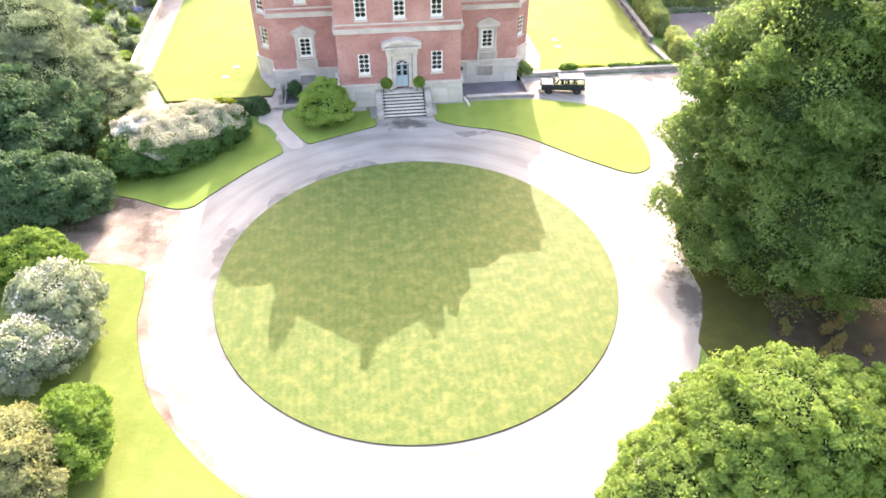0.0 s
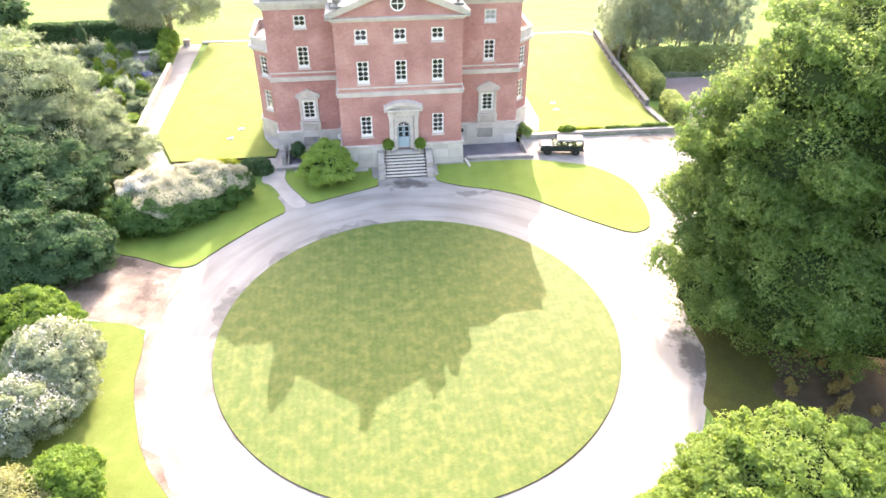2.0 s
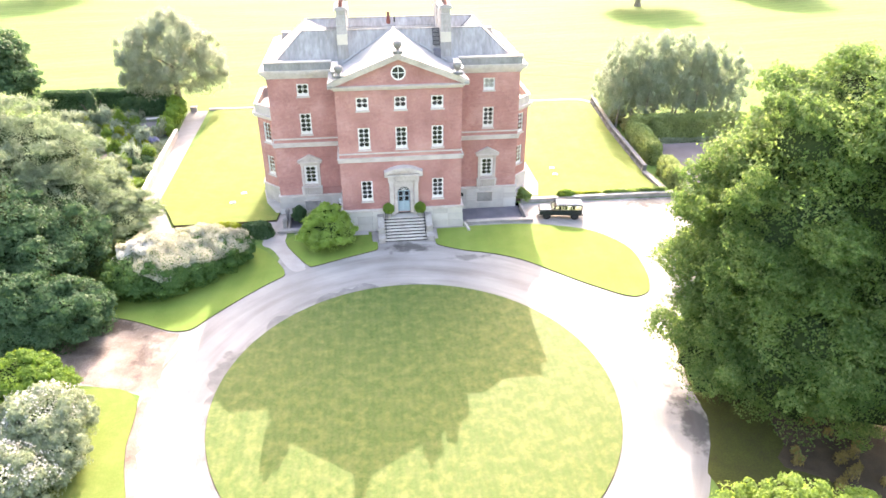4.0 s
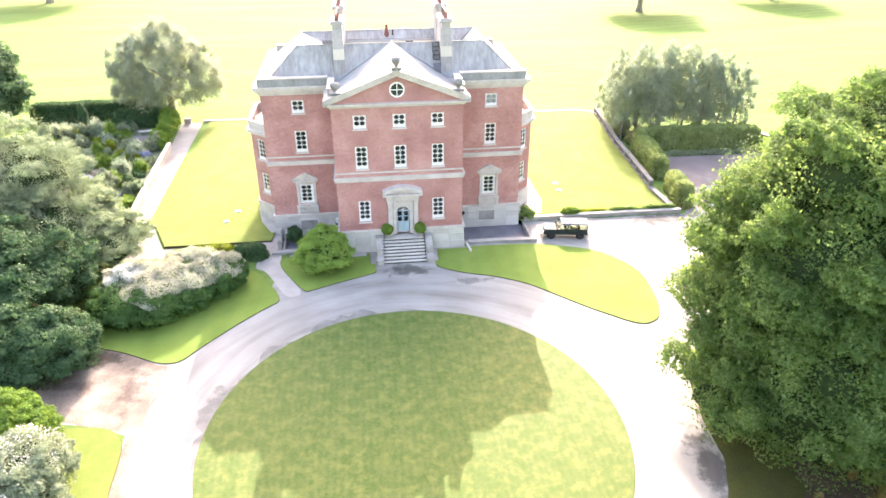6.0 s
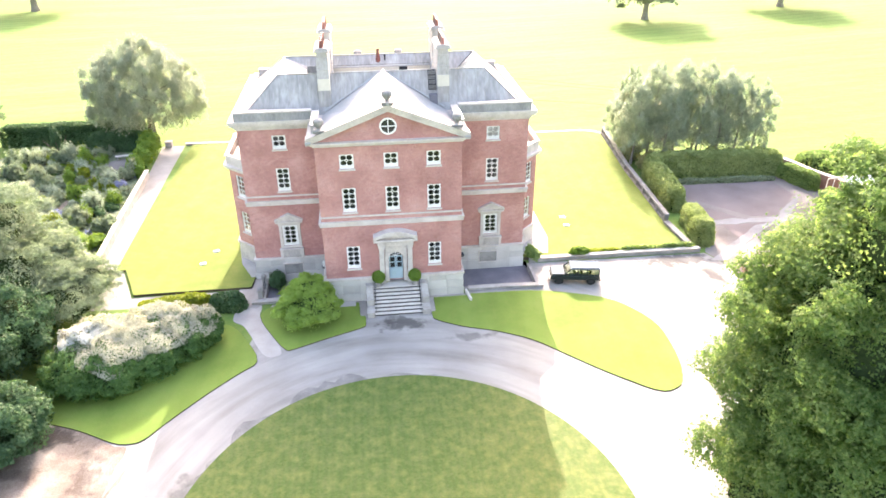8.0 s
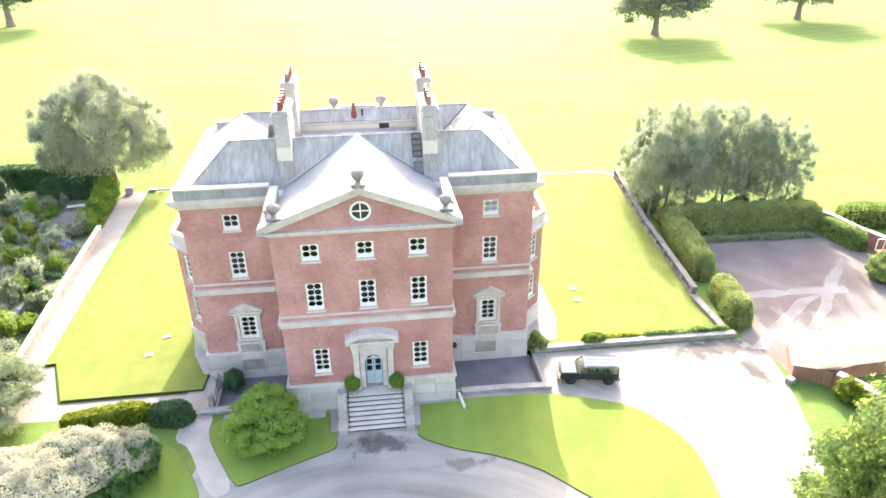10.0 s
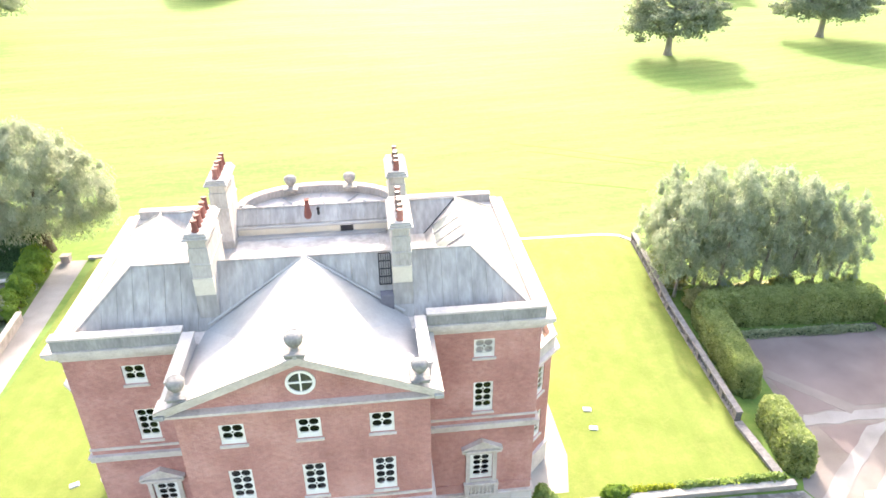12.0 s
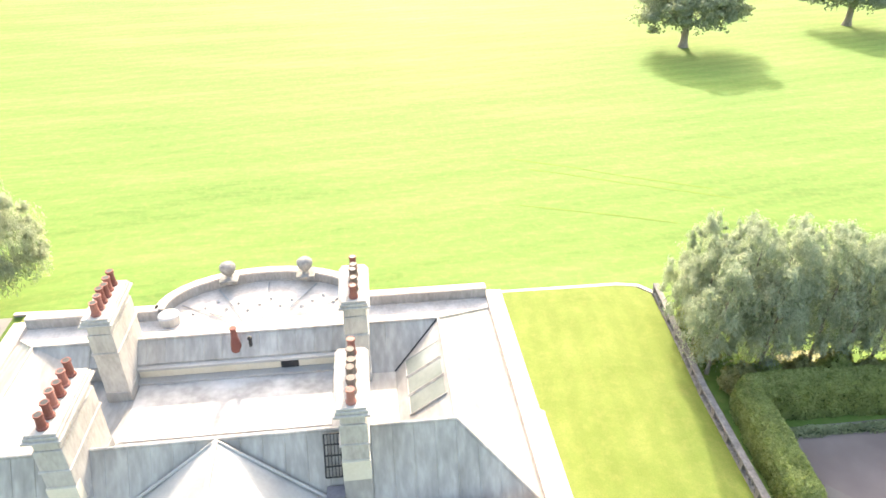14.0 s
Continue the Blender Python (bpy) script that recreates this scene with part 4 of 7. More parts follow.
def course(z0, z1, out, name="string_course", material="stone"):
    """A stone course round the front and the flanks."""
    o = offset(INNER, out)
    i = offset(INNER, -0.2)
    bm = bmesh.new()
    for k in range(len(INNER)):
        if k == 4:
            continue
        q = (k + 1) % len(INNER)
        pts = [o[k], o[q], i[q], i[k]]
        prism(bm, pts, z0, z1)
    return hpart(name, bm, material)


course(6.72, 6.98, 0.14)
course(6.98, 7.12, 0.20)
course(7.42, 7.54, 0.07)
for a, b, y in ((-BAY - 0.05, -0.75, 0), (1.05, BAY + 0.05, 0), (-WING - 0.05, -BAY - 0.055, Y_W), (BAY + 0.055, WING + 0.05, Y_W)):
    bm = bmesh.new()
    box(bm, a, y - 0.05, 2.5, b, y - 0.002, 2.6, 0.005)
    hpart("brick_band", bm, "brick")

# cornice, in four steps, closing the roof space
BACKPART = [(-WING, Y_W), (WING, Y_W), (WING, BACK)] + BOW + [(-WING, BACK)]
for z0, z1, out in ((13.02, 13.2, 0.08), (13.2, 13.42, 0.2), (13.42, 13.62, 0.42), (13.62, 13.82, 0.52)):
    bm = bmesh.new()
    prism(bm, offset(BACKPART, out), z0 + 0.002, z1)
    hpart("cornice", bm, "stone")
CENTRE = [(-BAY, 0), (BAY, 0), (BAY, Y_W - 0.6), (-BAY, Y_W - 0.6)]
for z0, z1, out in ((13.04, 13.18, 0.10), (13.18, 13.30, 0.22), (13.30, 13.42, 0.40)):
    bm = bmesh.new()
    prism(bm, offset(CENTRE, out), z0, z1)
    hpart("cornice", bm, "stone")
# blocking course behind the cornice, with its coping
for s in (-1, 1):
    # a panelled blocking course over the front of each wing, and a plain one down the flank
    a, b = (BAY + 0.28, WING + 0.06) if s > 0 else (-WING - 0.06, -BAY - 0.28)
    bm = bmesh.new()
    box(bm, a, 4.08, 13.82, b, 4.5, 14.44, 0.015)
    par = hpart("parapet", bm, "parapet_stone", label="weathered stone blocking course")
    bm = bmesh.new()
    box(bm, a - 0.03, 4.0, 14.44, b + 0.03, 4.54, 14.56, 0.02)
    hpart("coping", bm, "stone", par)
    for u in (0.33, 0.66):
        x = a + (b - a) * u
        bm = bmesh.new()
        box(bm, x - 0.16, 4.045, 13.825, x + 0.16, 4.1, 14.43, 0.01)
        hpart("pier", bm, "parapet_stone", par)
    bm = bmesh.new()
    box(bm, min(s * (WING - 0.34), s * (WING + 0.06)), 4.545, 13.82, max(s * (WING - 0.34), s * (WING + 0.06)), BACK + 0.3, 14.02, 0.02)
    hpart("parapet", bm, "stone")
bmp = bmesh.new()
def bow_arc(fx, fy):
    return [(x * fx, BACK + (y - BACK) * fy) for x, y in BOW]


def arc_band(bm, out, inn, z0, z1):
    rings = [[bm.verts.new((*p, z)) for p in line] for line, z in ((out, z0), (out, z1), (inn, z1), (inn, z0))]
    for a, b in zip(rings, rings[1:] + rings[:1]):
        for k in range(len(out) - 1):
            bm.faces.new((a[k], a[k + 1], b[k + 1], b[k]))
    for k in (0, -1):
        bm.faces.new([r[k] for r in rings])
    bmesh.ops.recalc_face_normals(bm, faces=bm.faces[:])


arc_band(bmp, bow_arc(1.02, 1.03), bow_arc(0.96, 0.93), 13.82, 14.34)
hpart("bow_parapet", bmp, "parapet_stone", label="curved stone parapet of the garden bow")
bm = bmesh.new()
arc_band(bm, bow_arc(1.04, 1.06), bow_arc(0.945, 0.905), 14.344, 14.44)
hpart("bow_coping", bm, "stone")
for a, b in ((-WING - 0.06, -4.9), (4.9, WING + 0.06)):
    bm = bmesh.new()
    box(bm, a + 0.41 * (a < -6), BACK - 0.1, 13.82, b - 0.41 * (b > 6), BACK + 0.3, 14.34)
    par = hpart("parapet", bm, "parapet_stone")
    bm = bmesh.new()
    box(bm, a + 0.41 * (a < -6), BACK - 0.14, 14.344, b - 0.41 * (b > 6), BACK + 0.34, 14.44, 0.02)
    hpart("coping", bm, "stone", par)
for k in range(2, 15, 3):
    x, y = BOW[k]
    bm = bmesh.new()
    tube(bm, (x * 0.9, BACK + (y - BACK) * 0.85, 13.86), (x * 0.3, 17.0, 13.95), 0.04, 0.04, 6)
    hpart("bow_roof_roll", bm, "lead_flat")
for k in range(14):
    x, y = -3.4 + 0.52 * k, 17.8 + 1.1 * ((k * 7) % 5) / 5
    bm = bmesh.new()
    lathe(bm, [(0.09, 0), (0.07, 0.12), (0.0, 0.14)], (x, y, 13.82), 8)
    hpart("lead_cap", bm, "lead_flat")

# pediment
bm = bmesh.new()
solid(bm, [(-BAY - 0.1, 0.0, 13.42), (BAY + 0.1, 0.0, 13.42), (BAY + 0.1, 0.0, 13.5), (0, 0.0, 15.75), (-BAY - 0.1, 0.0, 13.5)], (0, 0.5, 0))
hpart("tympanum", bm, "brick")
for s in (-1, 1):
    bm = bmesh.new()
    for (lo, hi, y0) in ((-0.17, 0.03, -0.4), (0.03, 0.2, -0.48), (0.2, 0.34, -0.57)):
        solid(bm, [(s * 5.85, y0, 13.44 + lo), (0, y0, 15.72 + lo), (0, y0, 15.72 + hi), (s * 5.85, y0, 13.44 + hi)], (0, 0.75 - y0 * 0.2, 0))
    hpart("raking_cornice", bm, "stone", label="stone raking cornice of the pediment")

# roofs
Z0, ZR = 13.84, 16.6
RX, RY0, RY1 = 8.0, 6.65, 12.4


def face3(bm, *pts):
    return bm.faces.new([bm.verts.new(p) for p in pts])


bm = bmesh.new()
FX, FY0, FY1 = 10.9, 4.95, 16.6
A, B, C, D = (-FX, FY0, Z0), (FX, FY0, Z0), (FX, FY1, Z0), (-FX, FY1, Z0)
E_, F_, G_, H_ = (-RX, RY0, ZR), (RX, RY0, ZR), (RX, RY1, ZR), (-RX, RY1, ZR)
IX, IY0, IY1, ZI = 6.1, 7.9, 11.65, 15.25
a, b, c, d = (-IX, IY0, ZI), (IX, IY0, ZI), (IX, IY1, 15.95), (-IX, IY1, 15.95)
face3(bm, A, B, F_, E_)
face3(bm, B, C, G_, F_)
face3(bm, C, D, H_, G_)
face3(bm, D, A, E_, H_)
face3(bm, E_, F_, b, a)
WX, WY = 4.2, 10.84
c2 = (IX, WY, ZI)
face3(bm, F_, G_, c2, b)
face3(bm, G_, H_, d, (WX, IY1, 15.95), (WX, WY, ZI), c2)
face3(bm, H_, E_, a, d)
face3(bm, a, b, c2, (WX, WY, ZI), (WX, IY1, ZI), (-IX, IY1, ZI))
face3(bm, (WX, IY1, 15.95), d, (-IX, IY1, ZI), (WX, IY1, ZI))
face3(bm, (WX, IY1, 15.95), (WX, WY, ZI), (WX, IY1, ZI))
face3(bm, a, (-IX, IY1, ZI), d)
bmesh.ops.remove_doubles(bm, verts=bm.verts[:], dist=0.001)
roof = hpart("roof", bm, "lead", label="grey lead sheet roof with rolls")
# rolls between the lead sheets
bm = bmesh.new()
n = 30
for i in range(n + 1):
    f = i / n
    x = -FX + 2 * FX * f
    if abs(x) <= RX:
        tube(bm, (x, FY0, Z0), (x, RY0, ZR), 0.026, 0.026, 6)
        tube(bm, (x, FY1, Z0), (x, RY1, ZR), 0.026, 0.026, 6)
        if abs(x) < IX:
            tube(bm, (x, IY1, 15.95), (x, RY1, ZR), 0.026, 0.026, 6)
    else:
        g = (FX - abs(x)) / (FX - RX)
        tube(bm, (x, FY0, Z0), (x, FY0 + (RY0 - FY0) * g, Z0 + (ZR - Z0) * g), 0.026, 0.026, 6)
for p, q in ((A, E_), (B, F_), (C, G_), (D, H_), (E_, F_), (F_, G_), (G_, H_), (H_, E_)):
    tube(bm, p, q, 0.06, 0.06, 8)
tagged(hpart("lead_roll", bm, "lead", roof), kind="stuff")
# wall and coping of the inner well
bm = bmesh.new()
box(bm, -4.0, IY1 - 0.12, ZI, 4.2, IY1 - 0.004, 15.75)
hpart("well_wall", bm, "cream", label="cream rendered wall of the roof well")
bm = bmesh.new()
box(bm, -4.0, IY1 - 0.22, 15.75, 4.2, IY1 + 0.02, 15.86)
box(bm, -4.0, IY1 - 0.5, ZI + 0.02, 4.0, IY1 - 0.13, ZI + 0.12)
hpart("well_coping", bm, "lead_flat")
bm = bmesh.new()
box(bm, 1.55, IY1 - 0.16, 15.32, 2.25, IY1 - 0.06, 15.72, 0.01)
hpart("vent_opening", bm, "iron")
bm = bmesh.new()
box(bm, -3.9, 8.2, ZI, 3.6, IY1 - 0.5, ZI + 0.03)
hpart("well_floor", bm, "lead_stained", label="stained flat lead floor of the roof well")
# skylights on the inner east slope


def on_slope(f, y, up):
    return (RX - (RX - IX) * f, y, ZR - (ZR - ZI) * f + up)


for y0 in (8.05, 9.08, 10.11):
    bm = bmesh.new()
    solid(bm, [on_slope(0.1, y0, 0.03), on_slope(0.76, y0, 0.03), on_slope(0.76, y0 + 0.86, 0.03), on_slope(0.1, y0 + 0.86, 0.03)], (0, 0, 0.03))
    sky = hpart("skylight", bm, "roof_glass", label="pale glazed skylight on the inner slope")
    bm = bmesh.new()
    for p, q in ((on_slope(0.08, y0 - 0.04, 0.05), on_slope(0.78, y0 - 0.04, 0.05)), (on_slope(0.08, y0 + 0.9, 0.05), on_slope(0.78, y0 + 0.9, 0.05)), (on_slope(0.78, y0 - 0.04, 0.05), on_slope(0.78, y0 + 0.9, 0.05))):
        tube(bm, p, q, 0.03, 0.03, 6)
    hpart("glazing_frame", bm, "lead", sky)
bm = bmesh.new()
tube(bm, c2, G_, 0.05, 0.05, 6)
hpart("valley_gutter", bm, "iron", roof)

# pediment roof running back into the main roof
bm = bmesh.new()
EZ = 13.80
for s in (-1, 1):
    face3(bm, (s * 5.95, -0.6, EZ), (0, -0.6, 16.09), (s * 5.06, -0.2, EZ + 0.12))
    face3(bm, (0, -0.6, 16.09), (0, 6.45, 16.74), (s * 4.7, 5.0, EZ + 0.06))
    face3(bm, (0, -0.6, 16.09), (s * 4.7, 5.0, EZ + 0.06), (s * 5.06, 4.6, EZ - 0.1), (s * 5.06, -0.2, EZ + 0.12))
bmesh.ops.triangulate(bm, faces=bm.faces[:])
for f in bm.faces:
    if f.normal.z < 0:
        f.normal_flip()
proof = hpart("pediment_roof", bm, "lead_flat", label="pale lead roof behind the pediment")
for p, q, r in (((0, -0.66, 16.12), (0, 6.4, 16.74), 0.1), ((-4.6, 5.05, EZ + 0.32), (0.0, 6.45, 16.72), 0.06), ((4.6, 5.05, EZ + 0.32), (0.0, 6.45, 16.72), 0.06)):
    bm = bmesh.new()
    tube(bm, p, q, r, r, 8)
    hpart("lead_roll", bm, "lead_flat", proof)
for s in (-1, 1):
    bm = bmesh.new()
    box(bm, min(s * 5.02, s * 5.46), 0.55, 13.43, max(s * 5.02, s * 5.46), 4.0, 14.42, 0.02)
    box(bm, min(s * 4.96, s * 5.52), 0.45, 14.42, max(s * 4.96, s * 5.52), 4.0, 14.54, 0.02)
    box(bm, min(s * 5.46, s * 5.86), -0.62, 13.43, max(s * 5.46, s * 5.86), 3.9, 13.62, 0.02)
    hpart("side_parapet", bm, "lead_flat", label="lead-capped side parapet behind the pediment")


# chimneys
def chimney(x, y0, y1, pots, base, top, foot):
    """A stone stack on a lead base: shaft, neck, three-step cap and a row of pots."""
    w = 0.44
    bm = bmesh.new()
    box(bm, x - w, y0, 15.4, x + w, y1, top - 0.72, 0.02)
    box(bm, x - w + 0.05, y0 + 0.05, top - 0.72, x + w - 0.05, y1 - 0.05, top - 0.3, 0.02)
    ch = hpart("chimney", bm, "chimney_stone", label="pale weathered stone chimney stack")
    bm = bmesh.new()
    box(bm, x - w - 0.05, y0 - 0.05, top - 1.62, x + w + 0.05, y1 + 0.05, top - 1.52, 0.02)
    hpart("chimney_band", bm, "chimney_stone", ch)
    bm = bmesh.new()
    box(bm, x - w - 0.03, y0 - 0.03, base, x + w + 0.03, y1 + 0.03, foot, 0.02)
    hpart("chimney_base", bm, "lead", ch, "lead-clad chimney base")
    for z, o, h in ((top - 0.3, 0.14, 0.09), (top - 0.21, 0.07, 0.12), (top - 0.09, 0.02, 0.09)):
        bm = bmesh.new()
        box(bm, x - w - o, y0 - o, z + 0.002, x + w + o, y1 + o, z + h, 0.015)
        hpart("chimney_cap", bm, "chimney_stone", ch)
    for i in range(pots):
        y = y0 + 0.28 + (y1 - y0 - 0.56) * i / (pots - 1)
        h = 0.54 + 0.09 * ((i * 37) % 3) / 2
        bm = bmesh.new()
        lathe(bm, [(0.17, 0), (0.18, 0.06), (0.14, 0.1), (0.12, h - 0.1), (0.15, h - 0.07), (0.15, h), (0.115, h), (0.1, h - 0.02), (0.095, h - 0.3)], (x + 0.03 * (i % 2), y, top), 12)
        pot = hpart("chimney_pot", bm, "terracotta" if x < 0 or i in (0, pots - 1) else "sooty_clay", ch)
        # black disc for the shade inside the pot
        bm = bmesh.new()
        lathe(bm, [(0.112, 0), (0.112, 0.012)], (x + 0.03 * (i % 2), y, top + h - 0.015), 10)
        hpart("mouth_shade", bm, "iron", pot)
    return ch


for sx in (-1, 1):
    chimney(-4.5 if sx < 0 else 4.58, 5.3, 8.2, 6 if sx < 0 else 6, 14.2, 18.76, 15.62)
    chimney(-4.42 if sx < 0 else 4.7, 10.4, 12.9, 6 if sx < 0 else 5, 14.6, 19.14, 15.7)
# cream foot of each front stack
for x in (-4.5, 4.58):
    bm = bmesh.new()
    box(bm, x - 0.46, 5.22, 15.63, x + 0.46, 5.6, 16.5, 0.01)
    hpart("chimney_foot", bm, "cream")
bm = bmesh.new()
lathe(bm, [(0.24, 0), (0.2, 0.3), (0.14, 0.6), (0.11, 1.0), (0.14, 1.04), (0.14, 1.1), (0.09, 1.1)], (-0.18, 12.0, 16.05), 12)
hpart("flue", bm, "terracotta", label="single terracotta flue on the rear roof slope")
bm = bmesh.new()
tube(bm, (0.4, 12.0, 16.2), (0.4, 12.0, 16.55), 0.07, 0.07, 10)
lathe(bm, [(0.1, 0), (0.1, 0.06), (0.02, 0.12)], (0.4, 12.0, 16.55), 10)
hpart("vent_pipe", bm, "iron")
# roof ladder beside the east stack
p0, p1 = Vector((3.5, 5.72, 15.3)), Vector((3.5, 6.42, 16.62))
ladder = None
for i in range(6):
    d, r = Vector((0.112 * i, 0, 0)), 0.028 if i in (0, 5) else 0.014
    bm = bmesh.new()
    tube(bm, p0 + d, p1 + d, r, r, 6)
    if ladder is None:
        ladder = hpart("roof_ladder", bm, "iron", label="black iron roof ladder")
    else:
        hpart("ladder_bar", bm, "iron", ladder)
for i in range(5):
    p = p0.lerp(p1, i / 4)
    bm = bmesh.new()
    tube(bm, p, p + Vector((0.56, 0, 0)), 0.03, 0.03, 6)
    hpart("rung", bm, "iron", ladder)
# dark block put in for the shaded recess at the ladder's foot
bm = bmesh.new()
box(bm, 3.5, 5.12, 14.1, 4.12, 5.6, 15.02)
hpart("ladder_shadow_gap", bm, "slate_paving", label="dark block for the shadow gap below the roof ladder")


def urn(x, y, z, h):
    """A stone urn on its block."""
    bm = bmesh.new()
    w = 0.4 * h
    box(bm, x - w, y - w, z, x + w, y + w, z + 0.16 * h, 0.02)
    box(bm, x - w - 0.05, y - w - 0.05, z + 0.16 * h, x + w + 0.05, y + w + 0.05, z + 0.22 * h, 0.02)
    lathe(bm, [(0.2 * h, 0.22 * h), (0.13 * h, 0.3 * h), (0.15 * h, 0.36 * h), (0.26 * h, 0.46 * h), (0.35 * h, 0.6 * h), (0.39 * h, 0.76 * h), (0.37 * h, 0.88 * h), (0.32 * h, 0.95 * h), (0.3 * h, 0.93 * h), (0.22 * h, 0.99 * h), (0.08 * h, 1.03 * h)], (x, y, z), 18)
    return hpart("urn", bm, "urn_stone", label="weathered stone urn on a block")


urn(0.0, -0.25, 16.05, 0.98)
urn(-4.85, -0.1, 14.2, 0.95)
urn(4.9, -0.1, 14.2, 0.95)
urn(-1.9, 19.95, 14.25, 1.05)
urn(1.95, 19.95, 14.25, 1.05)
lathe_cap = bmesh.new()
lathe(lathe_cap, [(0.45, 0), (0.5, 0.5), (0.42, 0.56), (0.1, 0.6)], (-4.35, 17.2, 13.82), 14)
hpart("roof_outlet", lathe_cap, "lead_flat", label="round lead roof outlet behind the bow")


# windows
def round_cell(ax, az, cw, ch, m, c):
    """The rounded outline of one pane inside its cell, corner by corner, anticlockwise."""
    out = []
    for sx, sz, a0 in ((-1, -1, 180), (1, -1, 270), (1, 1, 0), (-1, 1, 90)):
        cx, cz = ax + (m + c[0] if sx < 0 else cw - m - c[0]), az + (m + c[1] if sz < 0 else ch - m - c[1])
        out.append([(cx + c[0] * math.cos(radians(a0 + q)), cz + c[1] * math.sin(radians(a0 + q))) for q in (0, 30, 60, 90)])
    return out


def window(w, h, rows, fr=0.085, foot=0.23):
    """A white sash with rounded panes and a small lozenge where four meet; foot centre at the origin, y into the wall."""
    bm = bmesh.new()
    y0, y1 = 0.06, 0.2
    box(bm, -w / 2, y0, 0, -w / 2 + fr, y1, h)
    box(bm, w / 2 - fr, y0, 0, w / 2, y1, h)
    box(bm, -w / 2 + fr, y0, 0, w / 2 - fr, y1, foot)
    box(bm, -w / 2 + fr, y0, h - fr, w / 2 - fr, y1, h)
    x0, z0 = -w / 2 + fr, foot
    cw, ch = (w - 2 * fr) / 2, (h - fr - foot) / rows
    g0, g1 = 0.09, 0.12
    for i in range(2):
        for j in range(rows):
            ax, az = x0 + i * cw, z0 + j * ch
            arcs = round_cell(ax, az, cw, ch, 0.014, (cw * 0.44, ch * 0.42))
            rec = [bm.verts.new((ax + p, g0, az + q)) for p, q in ((0, 0), (cw, 0), (cw, ch), (0, ch))]
            f = [[bm.verts.new((p, g0, q)) for p, q in arc] for arc in arcs]
            bk = [[bm.verts.new((p, g1, q)) for p, q in arc] for arc in arcs]
            for k in range(4):
                q = (k + 1) % 4
                bm.faces.new((rec[k], rec[q], f[q][0], f[k][-1]))
                for e in range(3):
                    bm.faces.new((rec[k], f[k][e + 1], f[k][e]))
            fl, bl = [v for a in f for v in a], [v for a in bk for v in a]
            for k in range(16):
                bm.faces.new((fl[k], fl[(k + 1) % 16], bl[(k + 1) % 16], bl[k]))
    win = part("window", bm, "white_paint", house, "white sash window with rounded panes and a deep lower rail")
    for i in range(2):
        for j in range(rows):
            bm = bmesh.new()
            ax, az = x0 + i * cw, z0 + j * ch
            box(bm, ax + 0.004, 0.122, az + 0.004, ax + cw - 0.004, 0.13, az + ch - 0.004)
            part("pane", bm, "glass", win).visible_shadow = False
    for j in range(rows // 2):
        cz, d = z0 + (2 * j + 1) * ch, 0.055
        # near-black lozenge on the white face, for the dark room behind
        bm = bmesh.new()
        solid(bm, [(x0 + cw - d, 0.082, cz), (x0 + cw, 0.082, cz - d), (x0 + cw + d, 0.082, cz), (x0 + cw, 0.082, cz + d)], (0, 0.007, 0))
        part("dark_lozenge", bm, "room_dark", win)
    bm = bmesh.new()
    box(bm, -w / 2 - 0.08, -0.1, -0.13, w / 2 + 0.08, 0.06, -0.002, 0.015)
    part("window_sill", bm, "stone", win)
    return win


def put_window(proto, x, y, z, rz=0.0):
    return copy_thing(proto, pose(x, y - 8, z, 0, 0, rz))


tall = window(1.02, 1.95, 4)
tall.matrix_basis = pose(COLS[0], -8, 7.83)
low = window(1.05, 1.12, 2)
low.matrix_basis = pose(COLS[0], -8, 11.3)
broad = window(1.24, 1.9, 4, 0.17, 0.2)
broad.matrix_basis = pose(SIDE[0], Y_W - 8, 2.95)
for c in COLS[1:]:
    put_window(tall, c, 0, 7.83)
    put_window(low, c, 0, 11.3)
for c in (COLS[0], COLS[2]):
    put_window(tall, c, 0, 2.95)
for c in SIDE:
    put_window(tall, c, Y_W, 7.88)
    win = put_window(low, c, Y_W, 11.4)
    if c > 0:
        bm = bmesh.new()
        box(bm, -0.44, 0.21, 0.2, 0.44, 0.22, 1.05)
        part("blind", bm, "linen", win, "pale drawn blind")
put_window(broad, SIDE[1], Y_W, 2.95)
for s in (-1, 1):
    for y in (10.4, 14.3):
        put_window(tall, s * WING, y, 10.3, 90 * s)

